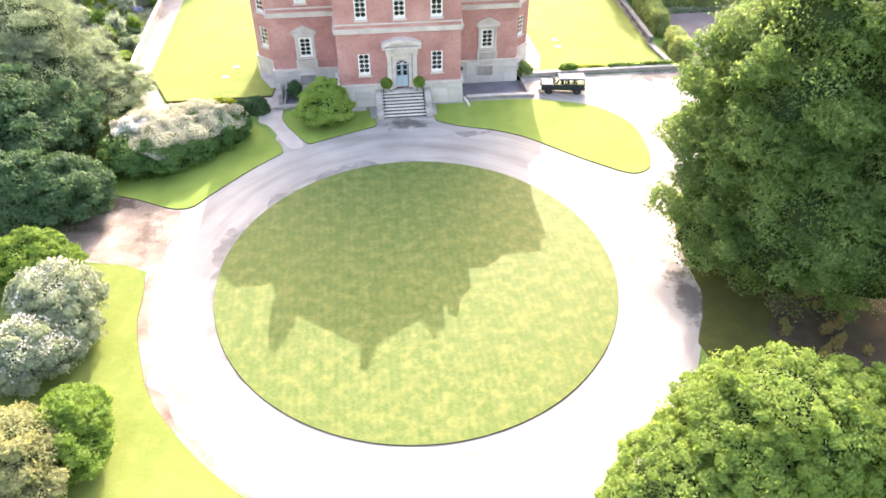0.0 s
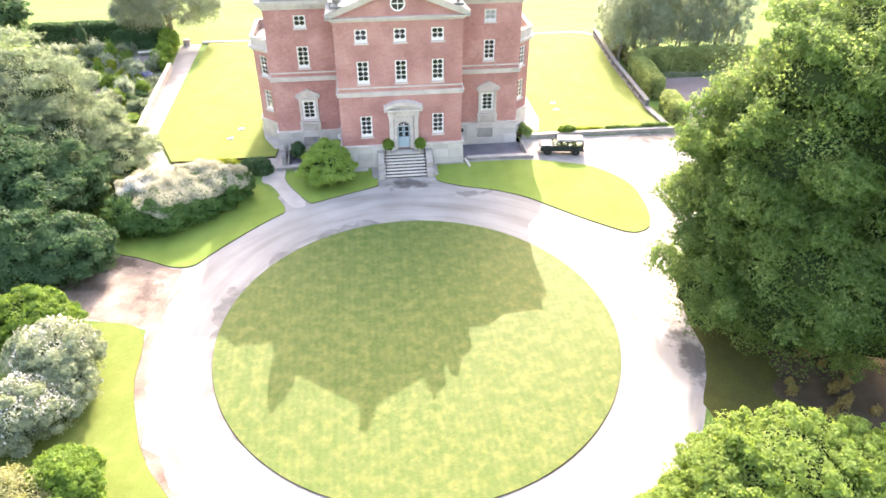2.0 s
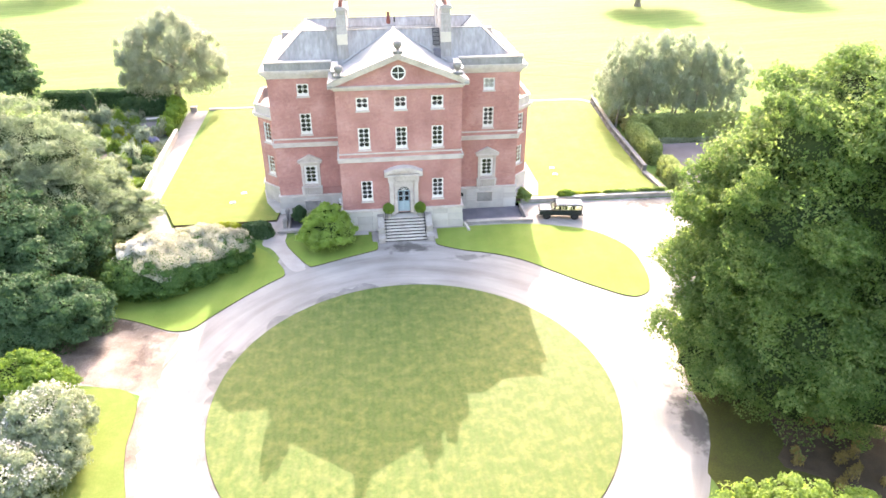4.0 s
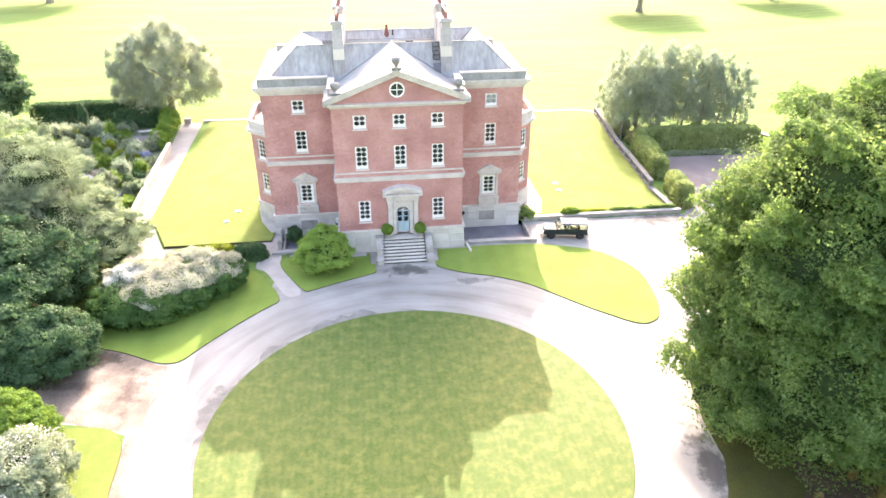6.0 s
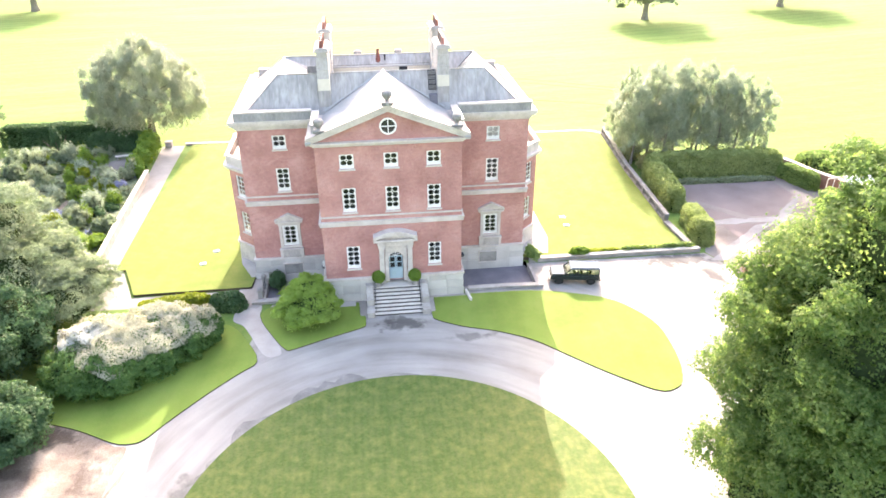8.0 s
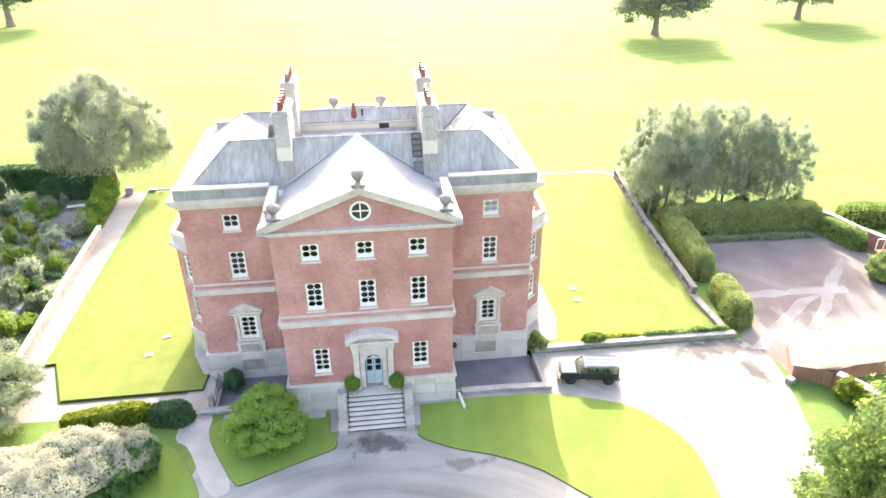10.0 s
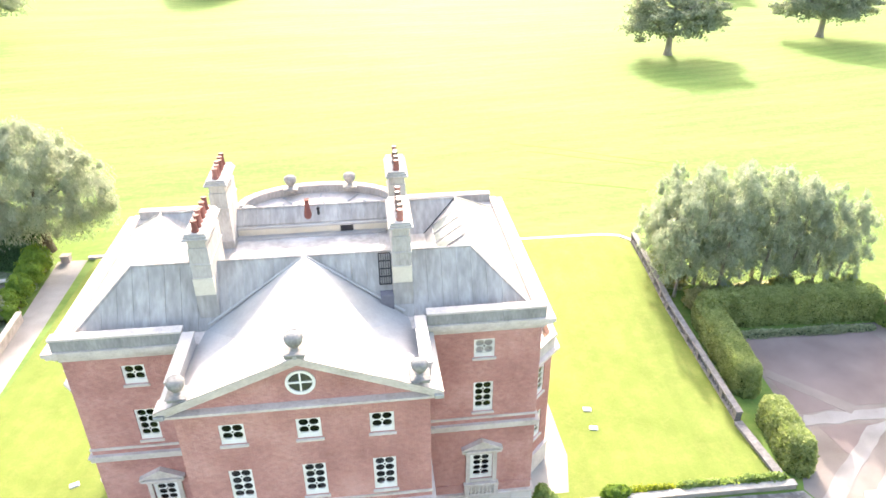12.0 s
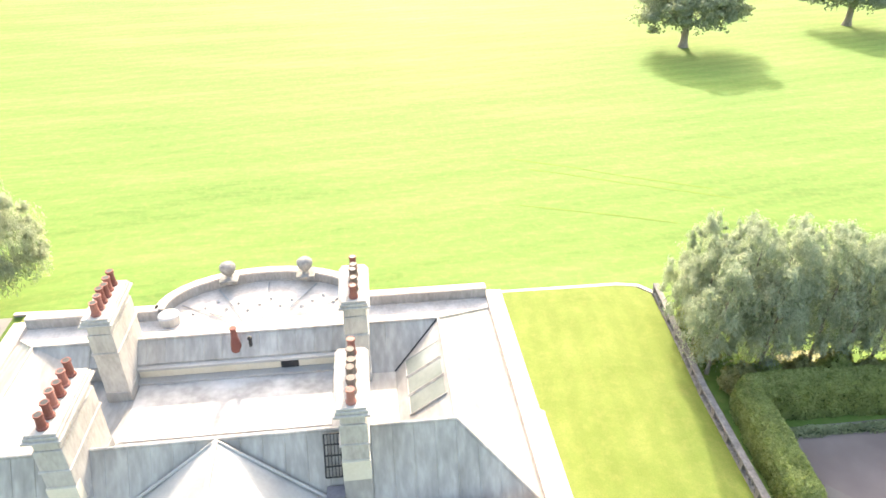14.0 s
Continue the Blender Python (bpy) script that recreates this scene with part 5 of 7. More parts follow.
# stone frames and pediments of the wing windows
for c in SIDE:
    bm = bmesh.new()
    box(bm, c - 0.86, Y_W - 0.1, 2.75, c - 0.63, Y_W + 0.05, 4.9, 0.01)
    box(bm, c + 0.63, Y_W - 0.1, 2.75, c + 0.86, Y_W + 0.05, 4.9, 0.01)
    box(bm, c - 0.9, Y_W - 0.12, 4.88, c + 0.9, Y_W + 0.05, 5.12, 0.01)
    box(bm, c - 1.08, Y_W - 0.3, 5.12, c + 1.08, Y_W + 0.05, 5.26, 0.02)
    solid(bm, [(c - 0.95, Y_W - 0.14, 5.26), (c + 0.95, Y_W - 0.14, 5.26), (c, Y_W - 0.14, 5.78)], (0, 0.18, 0))
    for s in (-1, 1):
        solid(bm, [(c + s * 1.12, Y_W - 0.32, 5.27), (c, Y_W - 0.32, 5.84), (c, Y_W - 0.32, 5.98), (c + s * 1.12, Y_W - 0.32, 5.41)], (0, 0.36, 0))
    box(bm, c - 0.98, Y_W - 0.26, 2.58, c + 0.98, Y_W + 0.04, 2.76, 0.02)
    box(bm, c - 0.95, Y_W - 0.24, 1.93, c - 0.7, Y_W + 0.04, 2.57, 0.01)
    box(bm, c + 0.7, Y_W - 0.24, 1.93, c + 0.95, Y_W + 0.04, 2.57, 0.01)
    box(bm, c - 0.7, Y_W - 0.05, 1.93, c + 0.7, Y_W + 0.04, 2.57)
    fr = hpart("window_surround", bm, "stone", label="pedimented stone window surround with a balustraded apron")
    for i in range(6):
        bm = bmesh.new()
        lathe(bm, [(0.06, 0), (0.04, 0.08), (0.075, 0.22), (0.04, 0.48), (0.06, 0.6)], (c - 0.55 + 0.22 * i, Y_W - 0.14, 1.95), 8)
        hpart("baluster", bm, "stone", fr)

# oculus
bm = bmesh.new()
ring = 24
for (r0, r1, y0) in ((0.5, 0.62, -0.07),):
    vs = []
    for i in range(ring):
        a = 2 * math.pi * i / ring
        vs.append([bm.verts.new((r * math.cos(a), y, 14.4 + r * math.sin(a))) for r, y in ((r0, 0.06), (r0, y0), (r1, y0), (r1, 0.06))])
    for i in range(ring):
        p, q = vs[i], vs[(i + 1) % ring]
        for k in range(3):
            bm.faces.new((p[k], p[k + 1], q[k + 1], q[k]))
for ang in (0, 90):
    g = bmesh.new()
    box(g, -0.5, -0.05 - 0.002 * (ang > 0), -0.035, 0.5, -0.01, 0.035)
    bmesh.ops.rotate(g, verts=g.verts[:], cent=(0, 0, 0), matrix=Matrix.Rotation(radians(ang), 3, 'Y'))
    bmesh.ops.translate(g, verts=g.verts[:], vec=(0, 0, 14.4))
    tmp = bpy.data.meshes.new("tmp")
    g.to_mesh(tmp)
    g.free()
    bm.from_mesh(tmp)
    bpy.data.meshes.remove(tmp)
bmesh.ops.recalc_face_normals(bm, faces=bm.faces[:])
oculus = hpart("oculus", bm, "white_paint", label="round white oculus window")
bm = bmesh.new()
vs = [bm.verts.new((0.5 * math.cos(2 * math.pi * i / ring), -0.006, 14.4 + 0.5 * math.sin(2 * math.pi * i / ring))) for i in range(ring)]
bm.faces.new(vs[::-1])
part_pane = hpart("pane", bm, "glass")
part_pane.parent = oculus
# near-black disc for the dark attic; the brick behind has no opening
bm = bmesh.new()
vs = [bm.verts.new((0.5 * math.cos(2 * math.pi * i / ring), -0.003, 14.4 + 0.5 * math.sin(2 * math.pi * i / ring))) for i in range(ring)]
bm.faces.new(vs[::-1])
back = hpart("unlit_backing", bm, "room_dark")
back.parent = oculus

# entrance: door and surround
DX = 0.15
bm = bmesh.new()
box(bm, DX - 0.52, 0.16, 1.72, DX - 0.02, 0.24, 2.65, 0.01)
box(bm, DX + 0.02, 0.16, 1.72, DX + 0.52, 0.24, 2.65, 0.01)
for sx in (-1, 1):
    for x in (DX + sx * 0.06, DX + sx * 0.48):
        box(bm, x - 0.04, 0.16, 2.65, x + 0.04, 0.24, 3.75)
    for z in (2.65, 3.18, 3.68):
        box(bm, min(DX + sx * 0.1, DX + sx * 0.44), 0.165, z, max(DX + sx * 0.1, DX + sx * 0.44), 0.235, z + 0.07)
    box(bm, DX + sx * 0.27 - 0.17, 0.14, 1.9, DX + sx * 0.27 + 0.17, 0.16, 2.5, 0.01)
box(bm, DX - 0.54, 0.25, 1.6, DX + 0.54, 0.28, 2.72)
door = hpart("door", bm, "pale_blue", label="pale blue glazed double door")
for sx in (-1, 1):
    for z in (2.72, 3.25):
        bm = bmesh.new()
        box(bm, min(DX + sx * 0.1, DX + sx * 0.44), 0.195, z, max(DX + sx * 0.1, DX + sx * 0.44), 0.203, z + 0.45)
        p = hpart("pane", bm, "glass")
        p.parent = door
bm = bmesh.new()
lathe(bm, [(0.03, 0), (0.03, 0.04)], (DX + 0.09, 0.12, 2.7), 8)
hp = hpart("door_handle", bm, "steel")
hp.parent = door
# fanlight
bm = bmesh.new()
for i in range(7):
    a = math.pi * i / 6
    tube(bm, (DX, 0.2, 3.78), (DX + 0.5 * math.cos(a), 0.2, 3.78 + 0.5 * math.sin(a)), 0.018, 0.018, 6)
pts = [(DX + 0.5 * math.cos(math.pi * i / 12), 0.2, 3.78 + 0.5 * math.sin(math.pi * i / 12)) for i in range(13)]
for p, q in zip(pts, pts[1:]):
    tube(bm, p, q, 0.03, 0.03, 6)
fan = hpart("fanlight", bm, "white_paint", label="arched fanlight over the door")
bm = bmesh.new()
solid(bm, [(DX + 0.5 * math.cos(math.pi * i / 12), 0.21, 3.78 + 0.5 * math.sin(math.pi * i / 12)) for i in range(13)], (0, 0.008, 0))
p = hpart("pane", bm, "glass")
p.parent = fan
bm = bmesh.new()
arch = [(DX + 0.56 * math.cos(math.pi * i / 12), 3.74 + 0.56 * math.sin(math.pi * i / 12)) for i in range(13)]
for (x0, z0), (x1, z1) in zip(arch, arch[1:]):
    solid(bm, [(x0, -0.2, z0), (x0, -0.2, 4.6), (x1, -0.2, 4.6), (x1, -0.2, z1)], (0, 0.45, 0))
for s in (-1, 1):
    box(bm, min(DX + s * 0.56, DX + s * 0.86), -0.2, 1.7, max(DX + s * 0.56, DX + s * 0.86), 0.2, 4.6, 0.01)
    box(bm, min(DX + s * 0.9, DX + s * 1.28), -0.42, 1.7, max(DX + s * 0.9, DX + s * 1.28), 0.02, 4.95, 0.02)
    box(bm, min(DX + s * 0.86, DX + s * 1.34), -0.48, 1.7, max(DX + s * 0.86, DX + s * 1.34), 0.02, 1.95, 0.02)
    box(bm, min(DX + s * 0.86, DX + s * 1.34), -0.48, 4.78, max(DX + s * 0.86, DX + s * 1.34), 0.02, 5.0, 0.02)
box(bm, DX - 0.9, -0.2, 4.6, DX + 0.9, 0.05, 5.0)
box(bm, DX - 1.38, -0.5, 5.0, DX + 1.38, 0.02, 5.42, 0.02)
box(bm, DX - 1.68, -0.72, 5.42, DX + 1.68, 0.02, 5.6, 0.03)
seg = [(DX + 3.07 * math.sin(t), 2.95 + 3.07 * math.cos(t)) for t in [(-0.579 + 1.158 * i / 16) for i in range(17)]]
for (x0, z0), (x1, z1) in zip(seg, seg[1:]):
    z0, z1 = max(z0, 5.6), max(z1, 5.6)
    solid(bm, [(x0, -0.74, z0), (x1, -0.74, z1), (x1, -0.74, z1 + 0.3), (x0, -0.74, z0 + 0.3)], (0, 0.76, 0))
    solid(bm, [(x0, -0.4, 5.6), (x1, -0.4, 5.6), (x1, -0.4, z1 + 0.02), (x0, -0.4, z0 + 0.02)], (0, 0.42, 0))
hpart("door_surround", bm, "stone", label="pale stone door surround with a segmental pediment")
# small pipe and lamp fittings on the returns
for x, y, z in ((6.0, 4.2, 1.05), (-5.75, 4.2, 0.75)):
    bm = bmesh.new()
    lathe(bm, [(0.05, 0), (0.17, 0.05), (0.2, 0.2), (0.12, 0.34), (0.03, 0.38)], (x, y, z), 10)
    tube(bm, (x, y, z + 0.3), (x, y + 0.35, z + 0.3), 0.03, 0.03, 6)
    hpart("wall_lantern", bm, "iron")
for x in (-BAY - 0.06, BAY + 0.06):
    bm = bmesh.new()
    tube(bm, (x, Y_W - 0.1, 0.0), (x, Y_W - 0.1, 13.2), 0.05, 0.05, 8)
    hpart("downpipe", bm, "stone_dark")


# canted bays on the flanks
def canted_bay(s):
    x0, x1 = s * WING, s * (WING + 1.75)
    pl = [(x0, 6.3), (x1, 8.1), (x1, 13.2), (x0, 15.0)]
    top = 9.1
    n = 3
    for k in range(n):
        (ax, ay), (bx, by) = pl[k], pl[k + 1]
        if s < 0:
            (ax, ay), (bx, by) = (bx, by), (ax, ay)
        ln = math.hypot(bx - ax, by - ay)
        ux, uy = (bx - ax) / ln, (by - ay) / ln
        nx, ny = -uy, ux
        place = lambda u, d, z, ax=ax, ay=ay, ux=ux, uy=uy, nx=nx, ny=ny: (ax + ux * u + nx * d, ay + uy * u + ny * d, z)
        mid = ln / 2
        cs = [mid] if k != 1 else [mid - 1.3, mid + 1.3]
        holes = [(c - 0.51, c + 0.51, 3.0, 4.95) for c in cs] + [(c - 0.51, c + 0.51, 6.3 + 0.0, 8.25) for c in cs]
        wall(0, ln, 1.9, 8.7, holes, place, 0.3)
        rz = math.degrees(math.atan2(uy, ux))
        for c in cs:
            for z in (3.0, 6.3):
                x, y, _ = place(c, 0, z)
                put_window(tall, x, y, z, rz)
    bm = bmesh.new()
    base = [(s * (WING - 0.2), 6.2), (s * (WING + 0.0), 6.2), (s * (WING + 1.87), 8.05), (s * (WING + 1.87), 13.25), (s * WING, 15.1), (s * (WING - 0.2), 15.1)]
    if s < 0:
        base = base[::-1]
    prism(bm, base, -0.2, 1.9)
    prism(bm, offset(base, 0.1), 1.75, 1.93)
    hpart("bay_plinth", bm, "stone", label="stone base of the canted bay")
    bm = bmesh.new()
    prism(bm, offset(base, 0.12), 8.7, 8.9)
    prism(bm, offset(base, 0.26), 8.9, 9.05)
    hpart("bay_cornice", bm, "stone")
    q = offset(base, 0.0)
    i = offset(base, -0.25)
    for k in range(len(base)):
        a, b = q[k], q[(k + 1) % len(q)]
        if abs(a[0]) < WING + 0.01 and abs(b[0]) < WING + 0.01:
            continue
        bm = bmesh.new()
        prism(bm, [a, b, i[(k + 1) % len(q)], i[k]], 9.05, 9.75)
        bp = hpart("bay_parapet", bm, "stone", label="stone parapet of the canted bay")
        bm = bmesh.new()
        prism(bm, offset([a, b, i[(k + 1) % len(q)], i[k]], 0.05), 9.755, 9.87 + 0.003 * k)
        hpart("parapet_coping", bm, "stone", bp)
    bm = bmesh.new()
    box(bm, min(s * WING, s * (WING + 1.5)), 8.6, 9.05, max(s * WING, s * (WING + 1.5)), 12.7, 9.12)
    hpart("bay_roof", bm, "lead_flat")


canted_bay(1)
canted_bay(-1)

# wheel tracks across the park grass
for k, (line, w) in enumerate((([(22.5, 64.9), (25.1, 63.7), (29.2, 61.7), (34.4, 58.6), (38.9, 56.4), (43.0, 54.2)], 0.3), ([(24.0, 61.8), (27.3, 60.3), (33.8, 56.9), (40.1, 53.9), (44.5, 51.6)], 0.26), ([(21.0, 53.0), (25.0, 51.5), (30.1, 49.7), (36.0, 47.2)], 0.24))):
    side = [(x + 0.45 * w, y + 0.9 * w) for x, y in line]
    slab("wheel_track", wobble(line + side[::-1], 0.6, 0.12, 11 + k), 0.0, 0.012, "rut", "faint wheel track worn across the park grass", "track")


# ---- entrance steps ----
steps = setting(empty("entrance_steps", (0.13, -0.2, 0)), "flight of pale stone steps up to the front door", "steps")
NS, RISE, TREAD, TOPY = 8, 0.19, 0.245, -0.5
for i in range(NS):
    z1 = RISE * (NS - i)
    y1 = TOPY - TREAD * i + 0.2
    # block in the shade-dark riser colour, below a pale tread
    bm = bmesh.new()
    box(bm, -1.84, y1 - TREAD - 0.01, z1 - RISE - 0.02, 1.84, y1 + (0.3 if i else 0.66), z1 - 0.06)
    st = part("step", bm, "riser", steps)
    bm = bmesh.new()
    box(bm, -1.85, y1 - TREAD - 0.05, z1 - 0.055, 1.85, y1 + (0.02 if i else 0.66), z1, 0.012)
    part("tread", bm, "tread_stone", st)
for s in (-1, 1):
    bm = bmesh.new()
    x0, x1 = (1.87, 2.42) if s > 0 else (-2.42, -1.87)
    solid(bm, [(x0, 0.15, 0), (x0, 0.15, 1.6), (x0, -0.5, 1.6), (x0, -1.25, 1.05), (x0, -1.6, 1.05), (x0, -1.6, 0.45), (x0, -2.5, 0.45), (x0, -2.5, 0)], (x1 - x0, 0, 0))
    box(bm, x0 - 0.04, -2.56, 0.45, x1 + 0.04, -1.6, 0.52, 0.02)
    box(bm, x0 - 0.04, -0.55, 1.6, x1 + 0.04, 0.1, 1.68, 0.02)
    part("cheek_wall", bm, "step_stone", steps)
    bm = bmesh.new()
    box(bm, min(s * 2.5, s * 3.3), -0.9, 0.0, max(s * 2.5, s * 3.3), 0.15, 0.06)
    box(bm, min(s * 2.5, s * 2.95), -3.0, 0.0, max(s * 2.5, s * 2.95), -0.9, 0.06)
    part("paving", bm, "flags", steps)
    # iron railing down the flight
    bm = bmesh.new()
    tube(bm, (s * 1.74, -0.35, 2.3), (s * 1.74, -2.2, 0.95), 0.025, 0.025, 6)
    part("handrail", bm, "iron", steps)
    for k in range(8):
        y = -0.4 - 0.245 * k
        bm = bmesh.new()
        tube(bm, (s * 1.74, y, 1.5 - 0.19 * k), (s * 1.74, y, 2.27 - 0.178 * k), 0.016, 0.016, 5)
        part("railing_bar", bm, "iron", steps)
slab("terrace_strip_east", [(2.6, -0.46), (BAY + 0.5, -0.46), (BAY + 0.5, -0.24), (2.6, -0.24)], 0.0, 0.10, "flags", "pale stone paving against the plinth", "paving")
slab("terrace_strip_west", [(-BAY - 0.5, -0.95), (-3.2, -0.95), (-3.2, -0.24), (-BAY - 0.5, -0.24)], 0.0, 0.10, "flags", "pale stone paving against the plinth", "paving")


def topiary_ball(x, y, z):
    e = empty("topiary_ball", (x, y, z))
    bm = bmesh.new()
    lathe(bm, [(0.2, 0), (0.24, 0.05), (0.28, 0.38), (0.31, 0.4), (0.31, 0.46), (0.26, 0.46), (0.25, 0.38)], (0, 0, 0), 14)
    part("pot", bm, "stone_dark", e)
    bm = bmesh.new()
    tube(bm, (0, 0, 0.36), (0, 0, 0.7), 0.04, 0.03, 6)
    part("stem", bm, "bark", e)
    crown(e, [(0, 0, 0.86, 0.5, 0.5, 0.5)], 2600, 0.07, "leaf_bright", int(x * 10) + 50, name="foliage", core=0.9, low=-1, shell=(0.9, 1.02), clump=0.05)
    return tagged(e, "clipped green topiary ball in a clay pot by the door", "topiary", "topiary balls by the door")


topiary_ball(-1.28, -0.55, 1.52)
topiary_ball(1.55, -0.6, 1.52)


# ---- garden walls ----
def low_wall(name, pts, h, w, label, material="stone_dark", cope=0.08, coping="stone", zb=-0.05):
    """A wall along points with a coping."""
    e = setting(empty(name, (*pts[0], 0)), label, "wall")
    o = Vector((*pts[0], 0))
    bm, bc = bmesh.new(), bmesh.new()
    for p, q in zip(pts, pts[1:]):
        p, q = Vector(p), Vector(q)
        t = (q - p).normalized()
        nrm = Vector((-t.y, t.x))
        for b, hw, z0, z1 in ((bm, w / 2, zb, h), (bc, w / 2 + 0.06, h, h + cope)):
            a = [p - nrm * hw - t * 0.02, q - nrm * hw + t * 0.02, q + nrm * hw + t * 0.02, p + nrm * hw - t * 0.02]
            prism(b, [(v.x - o.x, v.y - o.y) for v in a], z0, z1)
    part("wall", bm, material, e)
    part("coping", bc, coping, e)
    return e


low_wall("garden_wall_south", [(12.0, 4.3), (20.0, 4.35), (27.6, 4.25)], 0.36, 0.35, "low stone retaining wall between gravel and lawn", "stone_dark", 0.08, "step_stone")
low_wall("garden_wall_back", [(11.5, 37.1), (26.2, 37.0), (27.9, 36.6), (28.9, 35.4)], 0.24, 0.24, "low pale stone edge at the back of the lawn")
low_wall("lawn_edge_back", [(-11.5, 38.3), (-24.2, 38.8)], 0.2, 0.25, "low stone edge at the back of the lawn")
low_wall("garden_wall_west", [(-25.3, 6.6), (-25.8, 16), (-26.3, 28.5)], 0.85, 0.3, "garden wall with a pale stone coping", "stone_dark", 0.1)
low_wall("yard_wall", [(44.8, 21.6), (45.6, 19.9), (46.3, 17.4), (48.0, 13.8)], 1.5, 0.35, "brick yard wall with pale coping beside the hedge", "old_brick", 0.12)


def balustrade(name, p, q, label, n_panels, z=0.3):
    """A stone balustrade: base, rail, piers and turned balusters."""
    e = setting(empty(name, (*p, 0)), label, "balustrade")
    d = Vector(q) - Vector(p)
    ln, ang = d.length, math.degrees(math.atan2(d.y, d.x))
    e.matrix_world = pose(*p, 0, 0, 0, ang)
    bm = bmesh.new()
    box(bm, 0.012, -0.2, -0.1, ln, 0.2, z + 0.14, 0.02)
    part("base", bm, "balustrade_stone", e)
    bm = bmesh.new()
    box(bm, -0.25 if p[1] < 20 else 0.012, -0.24, z + 0.72, ln if p[1] < 20 else ln + 0.25, 0.24, z + 0.86, 0.03)
    part("rail", bm, "balustrade_stone", e)
    pl = ln / n_panels
    bm = bmesh.new()
    box(bm, -0.2, -0.21, -0.1, 0.2, 0.21, z + 0.72, 0.02)
    me = None
    for i in range(n_panels + 1):
        if me is None:
            ob = part("pier", bm, "balustrade_stone", e)
            me = ob.data
        else:
            ob = new("pier", me)
            ob.parent = e
        ob.matrix_basis = pose(i * pl, 0, 0)
    bm = bmesh.new()
    lathe(bm, [(0.09, 0), (0.05, 0.1), (0.1, 0.24), (0.05, 0.46), (0.08, 0.58)], (0, 0, 0), 6)
    me = None
    for i in range(n_panels):
        k = int((pl - 0.6) / 0.34)
        for j in range(k):
            x = i * pl + 0.3 + (pl - 0.6) * (j + 0.5) / k
            if me is None:
                ob = part("baluster", bm, "balustrade_stone", e)
                me = ob.data
            else:
                ob = new("baluster", me)
                ob.parent = e
            ob.matrix_basis = pose(x, 0, z + 0.14)
    return e


balustrade("balustrade_near", (26.75, 9.9), (27.5, 23.0), "weathered stone balustrade along the lawn edge", 6)
balustrade("balustrade_far", (27.5, 23.0), (28.95, 35.3), "weathered stone balustrade along the lawn edge", 6)
low_wall("dark_step_wall", [(26.6, 9.4), (26.9, 4.7)], 0.5, 0.45, "dark stone wall and steps beside the hedge", "balustrade_stone", 0.1, "balustrade_stone")

# two stone markers on each lawn
for x, y, z in ((17.1, 12.0, 0.32), (17.0, 10.2, 0.32), (-15.6, 9.4, 0.2), (-16.4, 7.2, 0.2)):
    bm = bmesh.new()
    box(bm, -0.28, -0.2, -0.02, 0.28, 0.2, 0.07, 0.03)
    box(bm, -0.2, -0.13, 0.07, 0.2, 0.13, 0.11, 0.02)
    ob = part("cover_stone", bm, "white_paint")
    ob.matrix_world = pose(x, y, z, 0, 0, 10 * x)
    tagged(ob, "small pale square cover set in the lawn", "cover", "lawn covers")


# gate piers and steps by the west basement area
def gate_pier(x, y):
    bm = bmesh.new()
    box(bm, -0.17, -0.17, 0, 0.17, 0.17, 0.95, 0.02)
    box(bm, -0.22, -0.22, 0.95, 0.22, 0.22, 1.03, 0.02)
    lathe(bm, [(0.14, 1.03), (0.18, 1.08), (0.18, 1.16), (0.1, 1.24), (0.03, 1.28)], (0, 0, 0), 12)
    ob = part("gate_pier", bm, "stone_dark")
    ob.matrix_world = pose(x, y, 0.0)
    tagged(ob, "short capped stone gate pier by the side terrace", "pier", "gate piers")


gate_pier(-10.65, 3.0)
gate_pier(-10.75, 0.95)
bm = bmesh.new()
for i in range(9):
    x = -10.55
    tube(bm, (x, 1.0 + 0.28 * i, 0.1), (x, 1.0 + 0.28 * i, 1.0), 0.015, 0.015, 5)
tube(bm, (-10.55, 0.95, 1.0), (-10.55, 3.3, 1.0), 0.02, 0.02, 6)
tube(bm, (-10.55, 0.95, 0.25), (-10.55, 3.3, 0.25), 0.02, 0.02, 6)
setting(part("area_railing", bm, "iron"), "thin black iron railing beside the basement area", "railing")
low_wall("terrace_edge", [(-11.4, 0.5), (-9.0, 0.5), (-6.8, 0.55)], 0.22, 0.4, "low weathered stone edge above the small lawn", "stone_dark", 0.06, "stone_dark")
low_wall("area_edge", [(6.0, 0.4), (9.0, 0.38), (12.2, 0.2)], 0.22, 0.35, "low stone kerb in front of the basement area", "stone_dark", 0.07, "step_stone")
bm = bmesh.new()
box(bm, -0.09, -0.75, 0, 0.09, 0.75, 0.3, 0.02)
tagged(part("kerb_stone", bm, "tread_stone"), "pale upright stone at the corner of the steps terrace", "stone").matrix_world = pose(5.85, -0.55, 0, 0, 0, 8)


